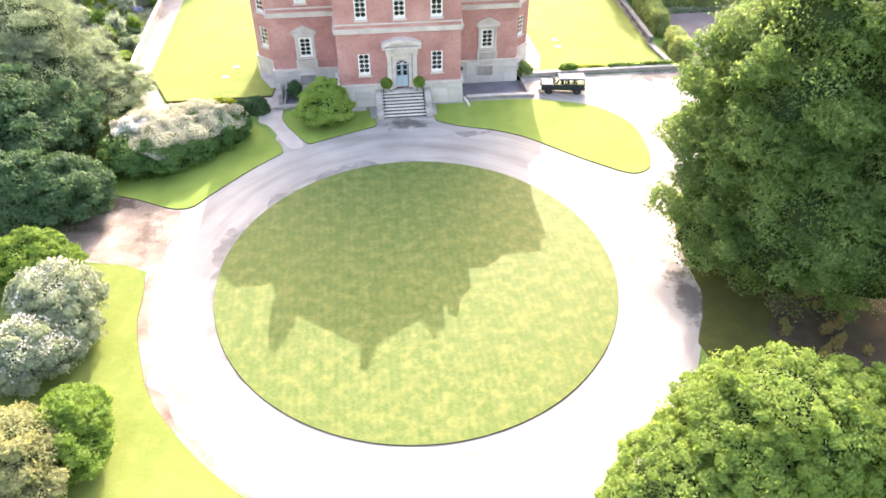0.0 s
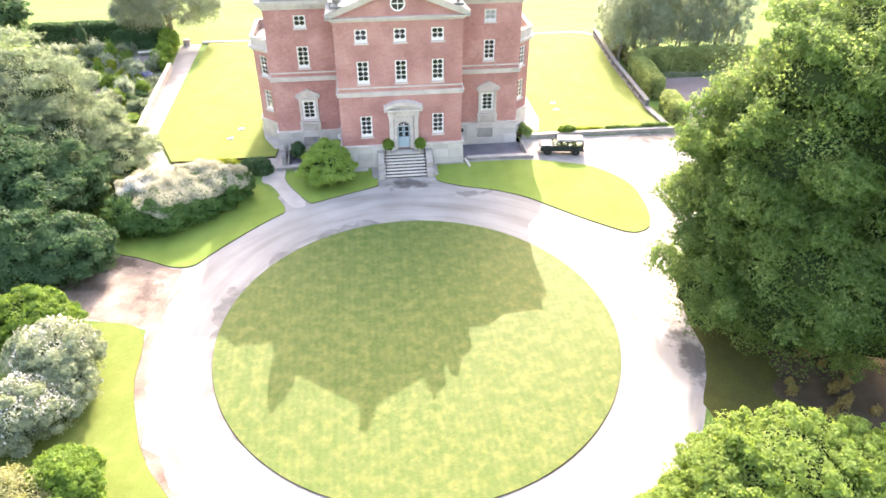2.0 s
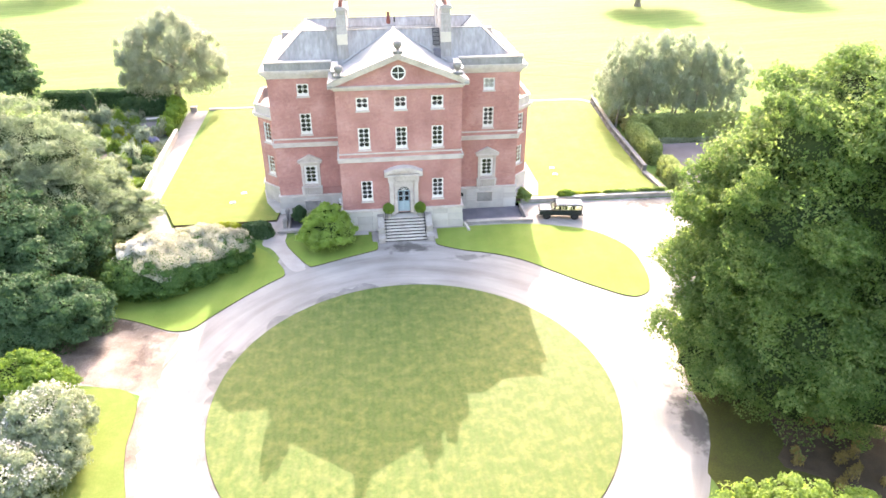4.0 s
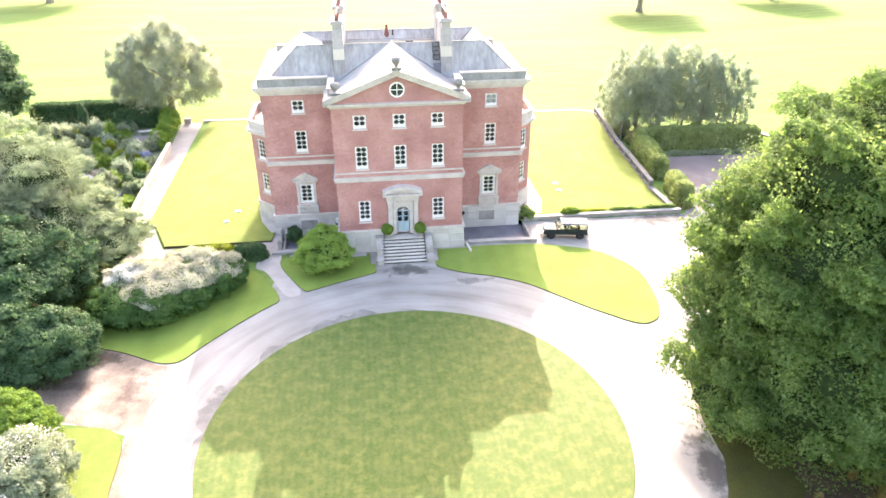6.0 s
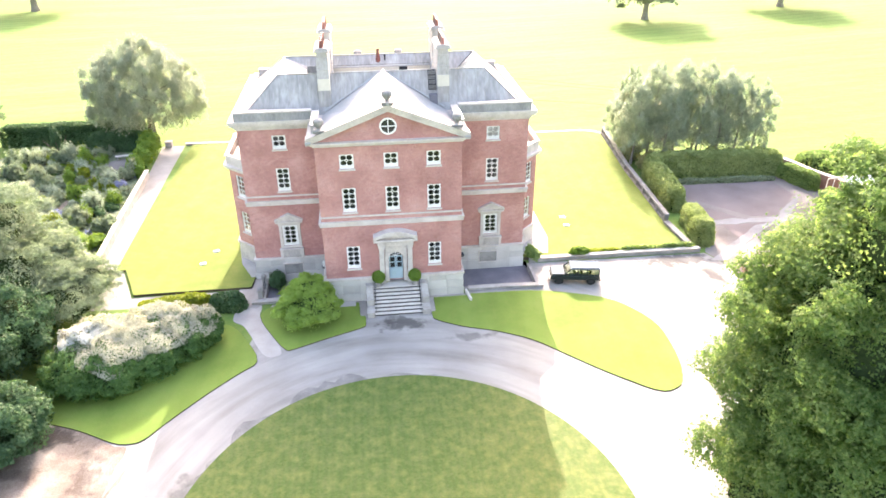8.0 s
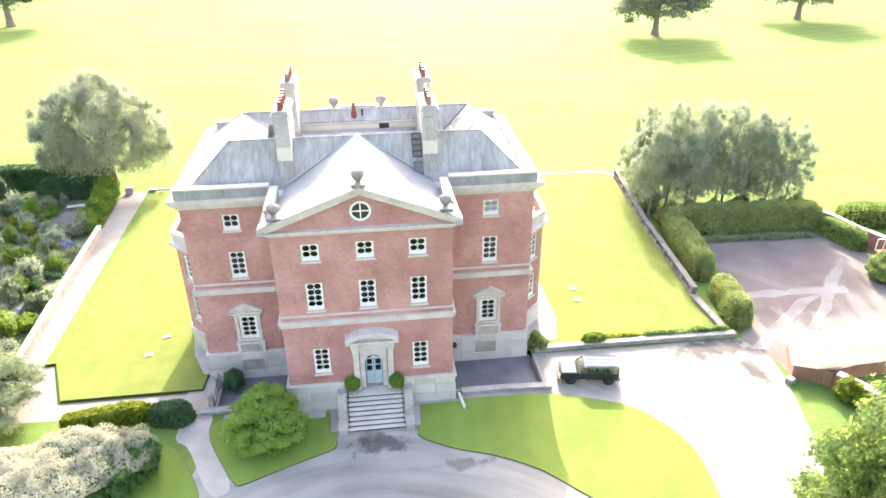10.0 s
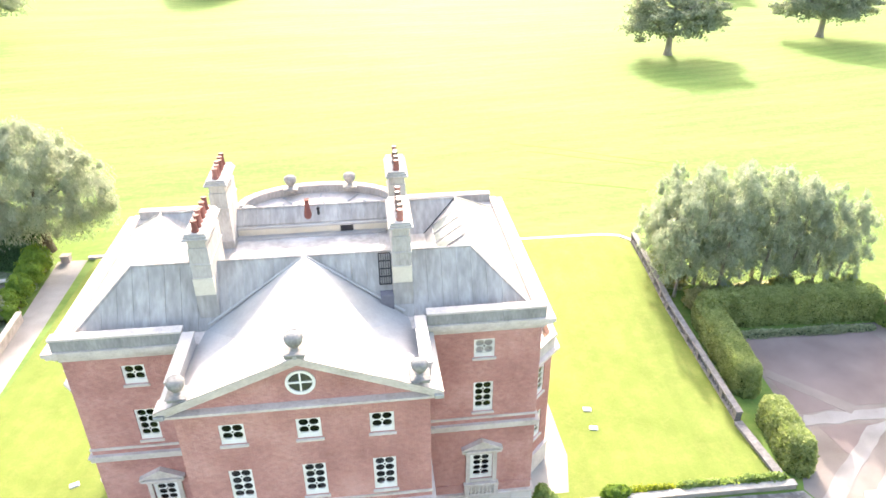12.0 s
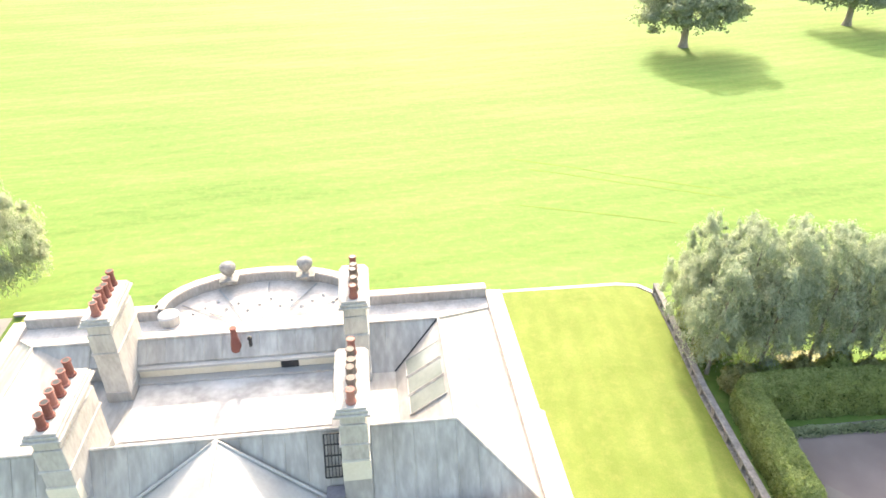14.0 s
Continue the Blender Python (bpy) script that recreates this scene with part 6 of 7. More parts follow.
# ---- parked car ----
def off_roader(at, rz):
    e = empty("off_road_car", at, rz)
    L2, W2 = 2.18, 0.86
    # body: lower tub, bonnet and cabin sides
    bm = bmesh.new()
    box(bm, -L2 + 0.06, -W2, 0.55, L2 - 0.05, W2, 1.02, 0.04)
    box(bm, 0.9, -W2 + 0.06, 1.02, L2 - 0.08, W2 - 0.06, 1.2, 0.06)
    box(bm, -L2 + 0.08, -W2 + 0.02, 1.02, 0.9, W2 - 0.02, 1.24, 0.03)
    body = part("body", bm, "car_paint", e)
    for y in (-W2, W2):
        for x in (-1.4, 1.39):
            bm = bmesh.new()
            pts = [(x + 0.52 * math.cos(math.pi * i / 8), 0.52 + 0.5 * math.sin(math.pi * i / 8)) for i in range(9)]
            for (ax, az), (bx, bz) in zip(pts, pts[1:]):
                solid(bm, [(ax, y - 0.05, az), (bx, y - 0.05, bz), (bx + (bx - x) * 0.12, y - 0.05, bz + 0.05), (ax + (ax - x) * 0.12, y - 0.05, az + 0.05)], (0, 0.1, 0))
            part("wheel_arch", bm, "rubber", body)
    # bonnet top and ribs
    bm = bmesh.new()
    box(bm, 0.98, -0.7, 1.19, L2 - 0.16, 0.7, 1.235, 0.02)
    box(bm, 1.1, -0.32, 1.235, L2 - 0.24, 0.32, 1.25, 0.006)
    part("bonnet", bm, "car_gloss", e, "bonnet with the sky's reflection in its colour")
    # cabin pillars and glass
    for x in (-L2 + 0.12, -1.02, -0.2, 0.42):
        for y in (-W2 + 0.06, W2 - 0.06):
            bm = bmesh.new()
            tube(bm, (x + (0.48 if x > 0.3 else 0), y, 1.2), (x, y * 0.95, 1.84), 0.05, 0.05, 6)
            part("pillar", bm, "car_paint", body)
    for y in (-1, 1):
        for x0, x1 in ((-L2 + 0.18, -1.06), (-0.98, -0.24), (-0.16, 0.42)):
            bm = bmesh.new()
            solid(bm, [(x0, y * (W2 - 0.06), 1.24), (x1 + (0.4 if x1 > 0.3 else 0), y * (W2 - 0.06), 1.24), (x1, y * (W2 - 0.1), 1.8), (x0, y * (W2 - 0.1), 1.8)], (0, -y * 0.012, 0))
            part("side_window", bm, "car_glass", e)
    for x0, x1 in ((0.92, 0.44), (-L2 + 0.1, -L2 + 0.14)):
        bm = bmesh.new()
        solid(bm, [(x0, -0.78, 1.22), (x0, 0.78, 1.22), (x1, 0.74, 1.82), (x1, -0.74, 1.82)], (0.012, 0, 0))
        part("windscreen" if x0 > 0 else "rear_window", bm, "car_glass", e)
    bm = bmesh.new()
    box(bm, -L2 + 0.25, -0.74, 0.7, 0.4, 0.74, 1.2)
    for x in (-1.3, -0.55, 0.05):
        for y in (-0.4, 0.4):
            box(bm, x - 0.08, y - 0.25, 1.1, x + 0.08, y + 0.25, 1.62, 0.04)
    part("seats", bm, "rubber", e)
    bm = bmesh.new()
    box(bm, -L2 + 0.06, -W2 + 0.05, 1.84, 0.46, W2 - 0.05, 1.98, 0.05)
    for i in range(4):
        box(bm, -L2 + 0.25, -0.6 + 0.4 * i - 0.04, 1.98, 0.3, -0.6 + 0.4 * i + 0.04, 2.0)
    part("roof", bm, "car_gloss", e, "roof panel with the sky's reflection in its colour")
    for y in (-W2 + 0.12, W2 - 0.12):
        bm = bmesh.new()
        tube(bm, (-L2 + 0.2, y, 2.0), (0.3, y, 2.0), 0.02, 0.02, 6)
        part("roof_rail", bm, "iron", e)
    # front: grille, lamps, bumpers
    bm = bmesh.new()
    box(bm, L2 - 0.06, -0.4, 0.72, L2 - 0.02, 0.4, 1.08, 0.01)
    part("grille", bm, "iron", e)
    for y in (-0.62, 0.62):
        bm = bmesh.new()
        tube(bm, (L2 - 0.06, y, 0.9), (L2 + 0.0, y, 0.9), 0.11, 0.1, 12)
        part("headlight", bm, "lamp_glass", e)
    for x0, x1 in ((L2 - 0.02, L2 + 0.14), (-L2 - 0.06, -L2 + 0.06)):
        bm = bmesh.new()
        box(bm, x0, -0.86, 0.5, x1, 0.86, 0.66, 0.02)
        part("bumper", bm, "iron", e)
    for y in (-0.95, 0.95):
        bm = bmesh.new()
        box(bm, 0.74, y - 0.1, 1.25, 0.82, y + 0.1, 1.42, 0.02)
        part("wing_mirror", bm, "iron", e)
    for x in (-1.4, 1.39):
        for y in (-0.76, 0.76):
            bm = bmesh.new()
            tube(bm, (x, y - 0.12, 0.39), (x, y + 0.12, 0.39), 0.39, 0.39, 20)
            bmesh.ops.bevel(bm, geom=[ed for ed in bm.edges if ed.calc_length() < 0.2], offset=0.03, segments=1, affect='EDGES')
            wh = part("wheel", bm, "rubber", e)
            bm = bmesh.new()
            s = 1 if y > 0 else -1
            tube(bm, (x, y + s * 0.11, 0.39), (x, y + s * 0.135, 0.39), 0.23, 0.2, 14)
            part("rim", bm, "iron", wh)
    e.scale = (0.94, 0.88, 0.76)
    return tagged(e, "dark blue-green off-road car with a sky-tinted roof parked on gravel", "car")


off_roader((15.0, 0.85, 0.012), 171.0)


# ---- outbuildings beyond the yard ----
def tiled_store():
    e = empty("brick_outbuilding", (31.0, -1.0, 0))
    bm = bmesh.new()
    prism(bm, [(-2.0, -0.1), (-0.7, -0.5), (0.2, -1.2), (2.0, -0.5), (7.0, -0.2), (7.0, 3.6), (-0.4, 3.2)], 0, 2.0)
    solid(bm, [(-0.7, -0.52, 1.95), (2.0, -0.52, 1.95), (0.2, -1.2, 2.8)], (0.1, 0.35, 0))
    part("wall", bm, "old_brick", e)
    r0, r1, pk = (0.5, 1.2, 2.5), (5.6, 1.4, 2.5), (0.2, -1.3, 2.6)
    v = [(-2.2, -0.1, 2.06), (-0.72, -0.6, 1.98), (2.1, -0.62, 2.06), (7.2, -0.35, 2.06), (7.2, 3.8, 2.06), (-0.6, 3.4, 2.06)]
    for tri in ((v[0], v[1], r0), (v[1], pk, r0), (pk, v[2], r0), (v[2], v[3], r1, r0), (v[3], v[4], r1), (v[4], v[5], r0, r1), (v[5], v[0], r0)):
        bm = bmesh.new()
        solid(bm, tri, (0, 0, -0.1))
        part("roof_slope", bm, "clay_tile", e, "weathered pale clay tile slope")
    e.scale = (1, 1, 0.62)
    return tagged(e, "low brick outbuilding with a weathered clay tile roof", "building")


def glasshouse():
    e = empty("glasshouse", (46.0, 10.0, 0))
    bm = bmesh.new()
    box(bm, 0, 0, 0, 6.0, 4.2, 0.8)
    part("wall", bm, "old_brick", e)
    bm = bmesh.new()
    for x in np.linspace(0, 6, 9):
        for y0, y1, z0, z1 in ((0.05, 0.05, 0.8, 1.9), (0.05, 2.1, 1.9, 3.0), (4.15, 2.1, 1.9, 3.0), (4.15, 4.15, 0.8, 1.9)):
            tube(bm, (x, y0, z0), (x, y1, z1), 0.05, 0.05, 6)
    for y, z in ((0.05, 1.9), (2.1, 3.0), (4.15, 1.9)):
        tube(bm, (0, y, z), (6, y, z), 0.06, 0.06, 6)
    part("frame", bm, "white_paint", e, "white painted timber frame")
    for i in range(8):
        for q in (((0, 1.92, 3.02), (0, 0.05, 1.95)), ((0, 2.2, 3.02), (0, 4.15, 1.95))):
            bm = bmesh.new()
            x0, x1 = 0.75 * i + 0.06, 0.75 * i + 0.69
            (_, ya, za), (_, yb, zb) = q
            solid(bm, [(x0, ya, za), (x1, ya, za), (x1, yb, zb), (x0, yb, zb)], (0, 0, 0.012))
            part("pane", bm, "lamp_glass", e)
    return tagged(e, "small glasshouse with a white frame on a brick base", "glasshouse")


tiled_store()
glasshouse()
low_wall("store_garden_wall", [(31.35, -2.4), (33.0, -5.0), (36.2, -9.2), (41, -14)], 1.3, 0.45, "old brick garden wall with pale coping", "old_brick", 0.12)


bm = bmesh.new()
box(bm, -0.3, -0.25, 0, 0.3, 0.25, 0.45, 0.05)
ob = part("corner_stone", bm, "stone_dark")
ob.matrix_world = pose(28.75, -1.45, 0, 0, 0, 25)
tagged(ob, "weathered stone block at the corner of the brick outbuilding", "stone")

# wall lantern in the inner corner of the west wing
bm = bmesh.new()
box(bm, -0.12, -0.1, 0, 0.12, 0.1, 0.06, 0.01)
lathe(bm, [(0.1, 0.06), (0.13, 0.4), (0.06, 0.5), (0.0, 0.52)], (0, 0, 0), 10)
box(bm, -0.03, 0.05, 0.1, 0.03, 0.26, 0.16)
ob = part("wall_lantern", bm, "white_paint")
ob.matrix_world = pose(-5.75, 4.1, 1.0)
tagged(ob, "small white lantern on the wall by the basement area", "lantern")

# garden bench on its paving
slab("bench_paving", smooth_poly([(-32.2, 30.6), (-29.2, 30.2), (-28.6, 32.0), (-30.2, 35.0), (-32.4, 33.8)], 2), 0.0, 0.055, "yard", "pale gravel sitting area in the flower garden", "paving")
be = empty("garden_bench", (-30.6, 34.6, 0.03), 10)
for x in (-0.7, 0.7):
    bm = bmesh.new()
    box(bm, x - 0.06, -0.22, 0, x + 0.06, 0.22, 0.42)
    part("leg", bm, "stone_dark", be)
bm = bmesh.new()
box(bm, -0.9, -0.26, 0.42, 0.9, 0.26, 0.52, 0.02)
part("seat", bm, "stone", be)
tagged(be, "plain stone garden bench on gravel", "bench")

# end block beside the willow
bm = bmesh.new()
box(bm, -0.4, -0.35, 0, 0.4, 0.35, 0.6, 0.03)
box(bm, -0.46, -0.41, 0.6, 0.46, 0.41, 0.7, 0.03)
tagged(part("stone_plinth", bm, "stone_dark"), "square stone plinth at the end of the garden path", "plinth").matrix_world = pose(-26.2, 38.6, 0.0)


# ---- planting ----
# hedges
def hedge(name, p, q, h, w, n, seed, material="leaf_hedge", label="dense clipped green hedge", size=0.09):
    """A clipped hedge: a leafy block with uneven faces."""
    d = Vector(q) - Vector(p)
    ln, ang = d.length, math.degrees(math.atan2(d.y, d.x))
    e = empty(name, (*p, 0), ang)
    rng = np.random.default_rng(seed)
    pos, nor = [], []
    areas = np.array([ln * w * 1.6, ln * h, ln * h, w * h, w * h])
    k = rng.choice(5, size=n, p=areas / areas.sum())
    u, v = rng.random(n), rng.random(n)
    X = np.where(k < 3, u * ln, np.where(k == 3, 0.0, ln))
    Y = np.where(k == 0, (v - 0.5) * w, np.where(k == 1, -w / 2, np.where(k == 2, w / 2, (u - 0.5) * w)))
    Z = np.where(k == 0, h, v * h)
    lump = 0.07 * np.sin(X * 1.1 + seed) + 0.05 * np.sin(X * 3.1 + Z * 2) + rng.normal(scale=0.07, size=n)
    N = np.array([[0, 0, 1], [0, -1, 0], [0, 1, 0], [-1, 0, 0], [1, 0, 0]], float)[k]
    rnd_edge = (0.4 * (np.abs(Y) / (w / 2)) ** 4 + 0.5 * np.abs(2 * X / ln - 1) ** (2 * ln)) * (k == 0)
    N_in = 0.35 * (Z / h) ** 4 * (k > 0)
    P = np.stack([X, Y, Z - rnd_edge], 1) + N * (lump - N_in)[:, None]
    u = np.clip(np.abs(2 * P[:, 0] / ln - 1), 0, 1)
    P[:, 1] *= np.where(k < 3, np.sqrt(1 - 0.8 * u ** (2.2 * ln / w)), 0.45)
    P[:, 2] *= 1 - 0.18 * u ** (2.2 * ln / w)
    nn = N + rng.normal(scale=0.6, size=N.shape)
    nn /= np.linalg.norm(nn, axis=1, keepdims=True)
    t = np.cross(nn, rng.normal(size=nn.shape))
    t /= np.linalg.norm(t, axis=1, keepdims=True)
    b = np.cross(nn, t)
    s = size * rng.uniform(0.6, 1.4, n)[:, None]
    P[:, 2] = np.maximum(P[:, 2], 0.03)
    vts = np.stack([P + t * s, P - t * s * 0.7 + b * s * 0.7, P - t * s * 0.7 - b * s * 0.7], 1).reshape(-1, 3).tolist()
    fcs = np.arange(3 * n).reshape(-1, 3).tolist()
    ox, oy = 0.35 * w, 0.12 * w
    core = [(x, y * sy, zz) for zz, x0, sy in ((0, ox, 1.0), (h - 0.35, ox + 0.25, 0.75)) for x, y in ((x0, oy - w / 2), (ln - x0, oy - w / 2), (ln - x0, w / 2 - oy), (x0, w / 2 - oy))]
    me = bpy.data.meshes.new("foliage")
    me.from_pydata(vts, [], fcs)
    me.materials.append(M[material])
    new("foliage", me).parent = e
    # near-black block for the shade inside the hedge
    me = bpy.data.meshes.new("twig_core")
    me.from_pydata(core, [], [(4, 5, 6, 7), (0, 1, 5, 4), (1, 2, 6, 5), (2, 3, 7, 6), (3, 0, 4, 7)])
    me.materials.append(M["inner_shade"])
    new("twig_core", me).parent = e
    return tagged(e, label, "hedge")


hedge("hedge", (28.55, 5.0), (29.2, 10.4), 2.1, 1.75, 26000, 1, "leaf_privet", label="clipped green hedge block beside the yard entrance")
hedge("hedge", (28.9, 12.2), (29.9, 22.2), 2.3, 1.9, 44000, 2, "leaf_privet", label="long clipped green hedge between lawn and parking area")
hedge("hedge", (29.2, 21.6), (44.6, 20.9), 2.6, 2.2, 62000, 3, "leaf_privet", label="clipped green hedge behind the parking area")
hedge("hedge", (44.3, 20.0), (45.9, 15.4), 1.7, 1.5, 9000, 4, label="loose green hedge along the yard wall")
hedge("hedge", (46.5, 20.6), (62.0, 19.5), 2.2, 2.4, 10000, 5, "leaf_oak", "dark field hedge beyond the yard")
hedge("hedge", (-47.0, 41.5), (-29.5, 42.0), 2.5, 2.2, 34000, 6, "leaf_dark", "dark yew hedge at the back of the flower garden")
hedge("hedge", (-35.5, 38.0), (-28.5, 38.4), 2.2, 2.0, 22000, 7, "leaf_dark", "dark rounded yew hedge behind the bench")
hedge("wall_planting", (20.5, 4.75), (27.3, 4.7), 0.62, 0.5, 5000, 8, "leaf_hedge", "trailing green planting along the low wall", 0.09)
hedge("wall_planting", (16.9, 4.8), (20.3, 4.8), 0.55, 0.5, 2500, 9, "leaf_lime", "yellow-green planting along the low wall", 0.08)
hedge("mixed_hedge", (-20.0, 0.2), (-14.6, 0.75), 1.0, 1.3, 8000, 10, "leaf_lime", "loose olive-green shrub border beside the path", 0.1)
hedge("mixed_hedge", (-14.5, 0.3), (-11.9, 0.0), 1.2, 1.5, 5000, 11, "leaf_dark", "dark green shrub border beside the path", 0.1)
hedge("foot_planting", (31.0, 19.0), (43.0, 18.7), 0.5, 0.5, 5000, 12, "leaf_silver", "low pale planting at the foot of the hedge", 0.09)

# shrubs near the house
shrub("round_shrub", "rounded bright green shrub on the small lawn", (-6.7, -2.6, 0.08), [(0, 0, 1.5, 1.9, 1.75, 1.55), (-0.7, -0.3, 1.1, 1.5, 1.5, 1.15), (0.8, 0.2, 1.2, 1.4, 1.4, 1.3), (0.1, 0.3, 2.6, 1.1, 1.1, 1.0), (-0.9, 0.7, 1.9, 1.0, 1.0, 1.0)], 52000, 0.07, "leaf_fresh", 21, clump=0.3, sprays=130, spray_r=(0.22, 0.5), ruffle=0.45, reach=(0.9, 1.15), under=0.4, flat=0.7, core=0.8)
shrub("dark_shrub", "small dark evergreen shrub in the basement area", (-9.6, 3.1, -0.38), [(0, 0, 0.85, 0.65, 0.6, 0.85)], 4500, 0.07, "leaf_dark", 22)
shrub("corner_shrub", "small green shrub at the foot of the house corner", (12.5, 4.5, 0.1), [(0, 0, 0.45, 0.55, 0.5, 0.55), (-0.3, 0.5, 0.6, 0.45, 0.45, 0.6)], 4500, 0.07, "leaf_hedge", 23)
shrub("wall_shrub", "small round green shrub on the low wall", (16.6, 4.65, 0.2), [(0, 0, 0.35, 0.85, 0.45, 0.4)], 5000, 0.08, "leaf_bright", 24)

# rhododendron bank
RH = [(-21.4, -8.0, 1.2, 2.2, 2.3, 1.6), (-19.2, -8.0, 1.2, 2.3, 2.4, 1.7), (-17.4, -6.9, 1.2, 2.1, 2.2, 1.7), (-15.6, -5.2, 1.1, 1.9, 2.0, 1.6), (-14.3, -4.3, 0.9, 1.2, 1.4, 1.3), (-17.3, -4.8, 1.3, 2.2, 1.6, 1.6), (-20.3, -6.2, 1.3, 2.3, 1.8, 1.6)]
rl = [(x + 18, y + 6, z, a, b, c) for x, y, z, a, b, c in RH]
shrub("rhododendron", "long rhododendron bank with faded pale flowers above dark leaves", (-18, -6, 0.0), rl, 120000, 0.085, "leaf_rhodo", 31, clump=0.2, low=-0.8, core=0.82, sprays=260, spray_r=(0.25, 0.5), reach=(0.92, 1.06), under=0.5,
      flowers=("petal", [(x, y + 0.45, z + 0.5, a * 1.0, b * 0.9, c * 0.95) for x, y, z, a, b, c in rl[1:]], 46000, 0.06))
shrub("white_rhododendron", "white-flowering rhododendron at the end of the bank", (-21.2, -6.6, 0.0), [(0, 0, 1.6, 1.6, 1.2, 1.3), (1.2, 0.3, 1.7, 1.0, 1.0, 1.1)], 18000, 0.085, "leaf_rhodo", 33,
      flowers=("petal_white", [(-0.1, 0.2, 1.95, 1.75, 1.25, 1.35), (1.2, 0.4, 1.95, 1.2, 1.0, 1.25)], 12000, 0.075))

# shrubs beside the south-west verge
TUFT = dict(sprays=110, spray_r=(0.25, 0.5), reach=(0.88, 1.12), ruffle=0.5, under=0.4, flat=0.65, core=0.78)
shrub("green_shrub", "rounded mid-green shrub at the edge of the verge", (-25.0, -20.9, 0), [(0, 0, 1.4, 2.6, 2.0, 1.7), (1.6, -0.3, 1.2, 1.6, 1.6, 1.4)], 62000, 0.078, "leaf_bright", 41, "verge shrubs", **TUFT)
shrub("grey_shrub", "large pale grey-green shrub at the edge of the verge", (-21.2, -25.6, 0), [(0, 0, 1.9, 2.0, 2.2, 2.0), (0.6, -1.4, 1.5, 1.6, 1.5, 1.6), (-1.2, 0.6, 1.7, 1.5, 1.5, 1.7)], 66000, 0.072, "leaf_silver", 42, "verge shrubs", **TUFT,
      flowers=("petal_white", [(-0.3, 0.4, 2.0, 2.0, 2.1, 1.95), (-1.2, 0.6, 1.7, 1.5, 1.5, 1.7)], 2600, 0.06))
shrub("grey_shrub", "pale flowering grey-green shrub at the edge of the verge", (-22.2, -29.4, 0), [(0, 0, 1.7, 1.9, 1.8, 1.8), (1.1, 0.4, 1.5, 1.4, 1.3, 1.5), (-1.7, -0.6, 1.6, 1.5, 1.5, 1.6)], 58000, 0.072, "leaf_silver", 43, "verge shrubs", **TUFT,
      flowers=("petal_white", [(0, 0.2, 1.8, 1.9, 1.8, 1.75), (1.1, 0.5, 1.5, 1.4, 1.3, 1.5)], 2400, 0.06))
shrub("green_shrub", "bright green shrub at the edge of the verge", (-18.3, -34.2, 0), [(0, 0, 1.5, 1.5, 1.5, 1.6), (0.5, -1.3, 1.3, 1.2, 1.3, 1.3), (-0.2, 0.9, 1.3, 1.3, 1.2, 1.4)], 56000, 0.072, "leaf_bright", 44, "verge shrubs", **TUFT)
shrub("pale_shrub", "large pale olive shrub at the edge of the verge", (-20.1, -36.2, 0), [(0, 0, 1.9, 2.0, 2.3, 2.0), (0.7, -1.8, 1.5, 1.6, 1.6, 1.5), (-1.6, 1.2, 1.6, 1.7, 1.6, 1.6)], 72000, 0.072, "leaf_olive", 45, "verge shrubs", **TUFT)
shrub("dark_evergreen", "spreading dark evergreen bush beside the track", (-24.6, -13.8, 0), [(0, 0, 1.8, 2.8, 2.3, 2.3), (-3.5, 0.2, 2.4, 3.0, 2.8, 3.0), (1.2, 0.8, 1.5, 1.6, 1.8, 1.9), (-2.0, -1.6, 1.4, 2.4, 1.8, 1.8)], 120000, 0.095, "leaf_dark", 46, clump=0.35, sprays=150, spray_r=(0.3, 0.7), reach=(0.9, 1.1), under=0.45, core=0.8)

# tall trees on the west side
tree("feathery_tree", "tall feathery grey-green tree over the western path", (-30.5, 1.5, 0), (-30.5, 1.5, 8.0), 0.4, 3.2,
     [(-30.5, 1.5, 6.5, 4.2, 4.0, 4.0), (-33.8, 3.5, 8.0, 3.6, 3.6, 4.2), (-28.3, -1.5, 4.6, 3.4, 3.4, 3.4), (-32.6, -2.0, 5.5, 3.6, 3.4, 3.8)], 170000, 0.095, "leaf_soft", 51, droop=0.55, clump=0.45, sprays=230, spray_r=(0.45, 1.1), ruffle=0.4, reach=(0.88, 1.25), aspect=0.36, under=0.4, core=0.75)
tree("feathery_tree", "spreading feathery yellow-green tree beside the rhododendrons", (-26.4, 1.0, 0), (-26.4, 1.0, 4.4), 0.25, 2.4,
     [(-26.2, 1.2, 3.2, 2.8, 2.6, 2.4), (-24.6, -1.2, 2.6, 2.4, 2.2, 2.0), (-24.0, 1.8, 2.3, 2.0, 1.9, 1.7), (-27.6, 4.0, 3.0, 2.4, 2.4, 2.2)], 130000, 0.085, "leaf_soft", 52, droop=0.4, clump=0.45, sprays=190, spray_r=(0.35, 0.85), ruffle=0.4, reach=(0.88, 1.28), aspect=0.36, under=0.4, flat=0.4, core=0.72)
tree("dark_conifer", "dense dark conifer behind the track", (-30.5, -7.0, 0), (-30.5, -7.0, 8.0), 0.4, 2.6,
     [(-30.5, -7.0, 4.4, 3.6, 3.4, 4.4), (-28.0, -9.0, 3.2, 2.8, 2.6, 3.2), (-26.4, -5.5, 3.2, 2.6, 2.6, 3.3), (-34.0, -8.0, 5.0, 3.2, 3.2, 5.0), (-33.5, -12.5, 3.5, 3.4, 3.2, 3.6)], 130000, 0.11, "leaf_dark", 53, clump=0.35, low=-0.9, sprays=160, spray_r=(0.4, 0.9), reach=(0.9, 1.1), under=0.4, core=0.8)
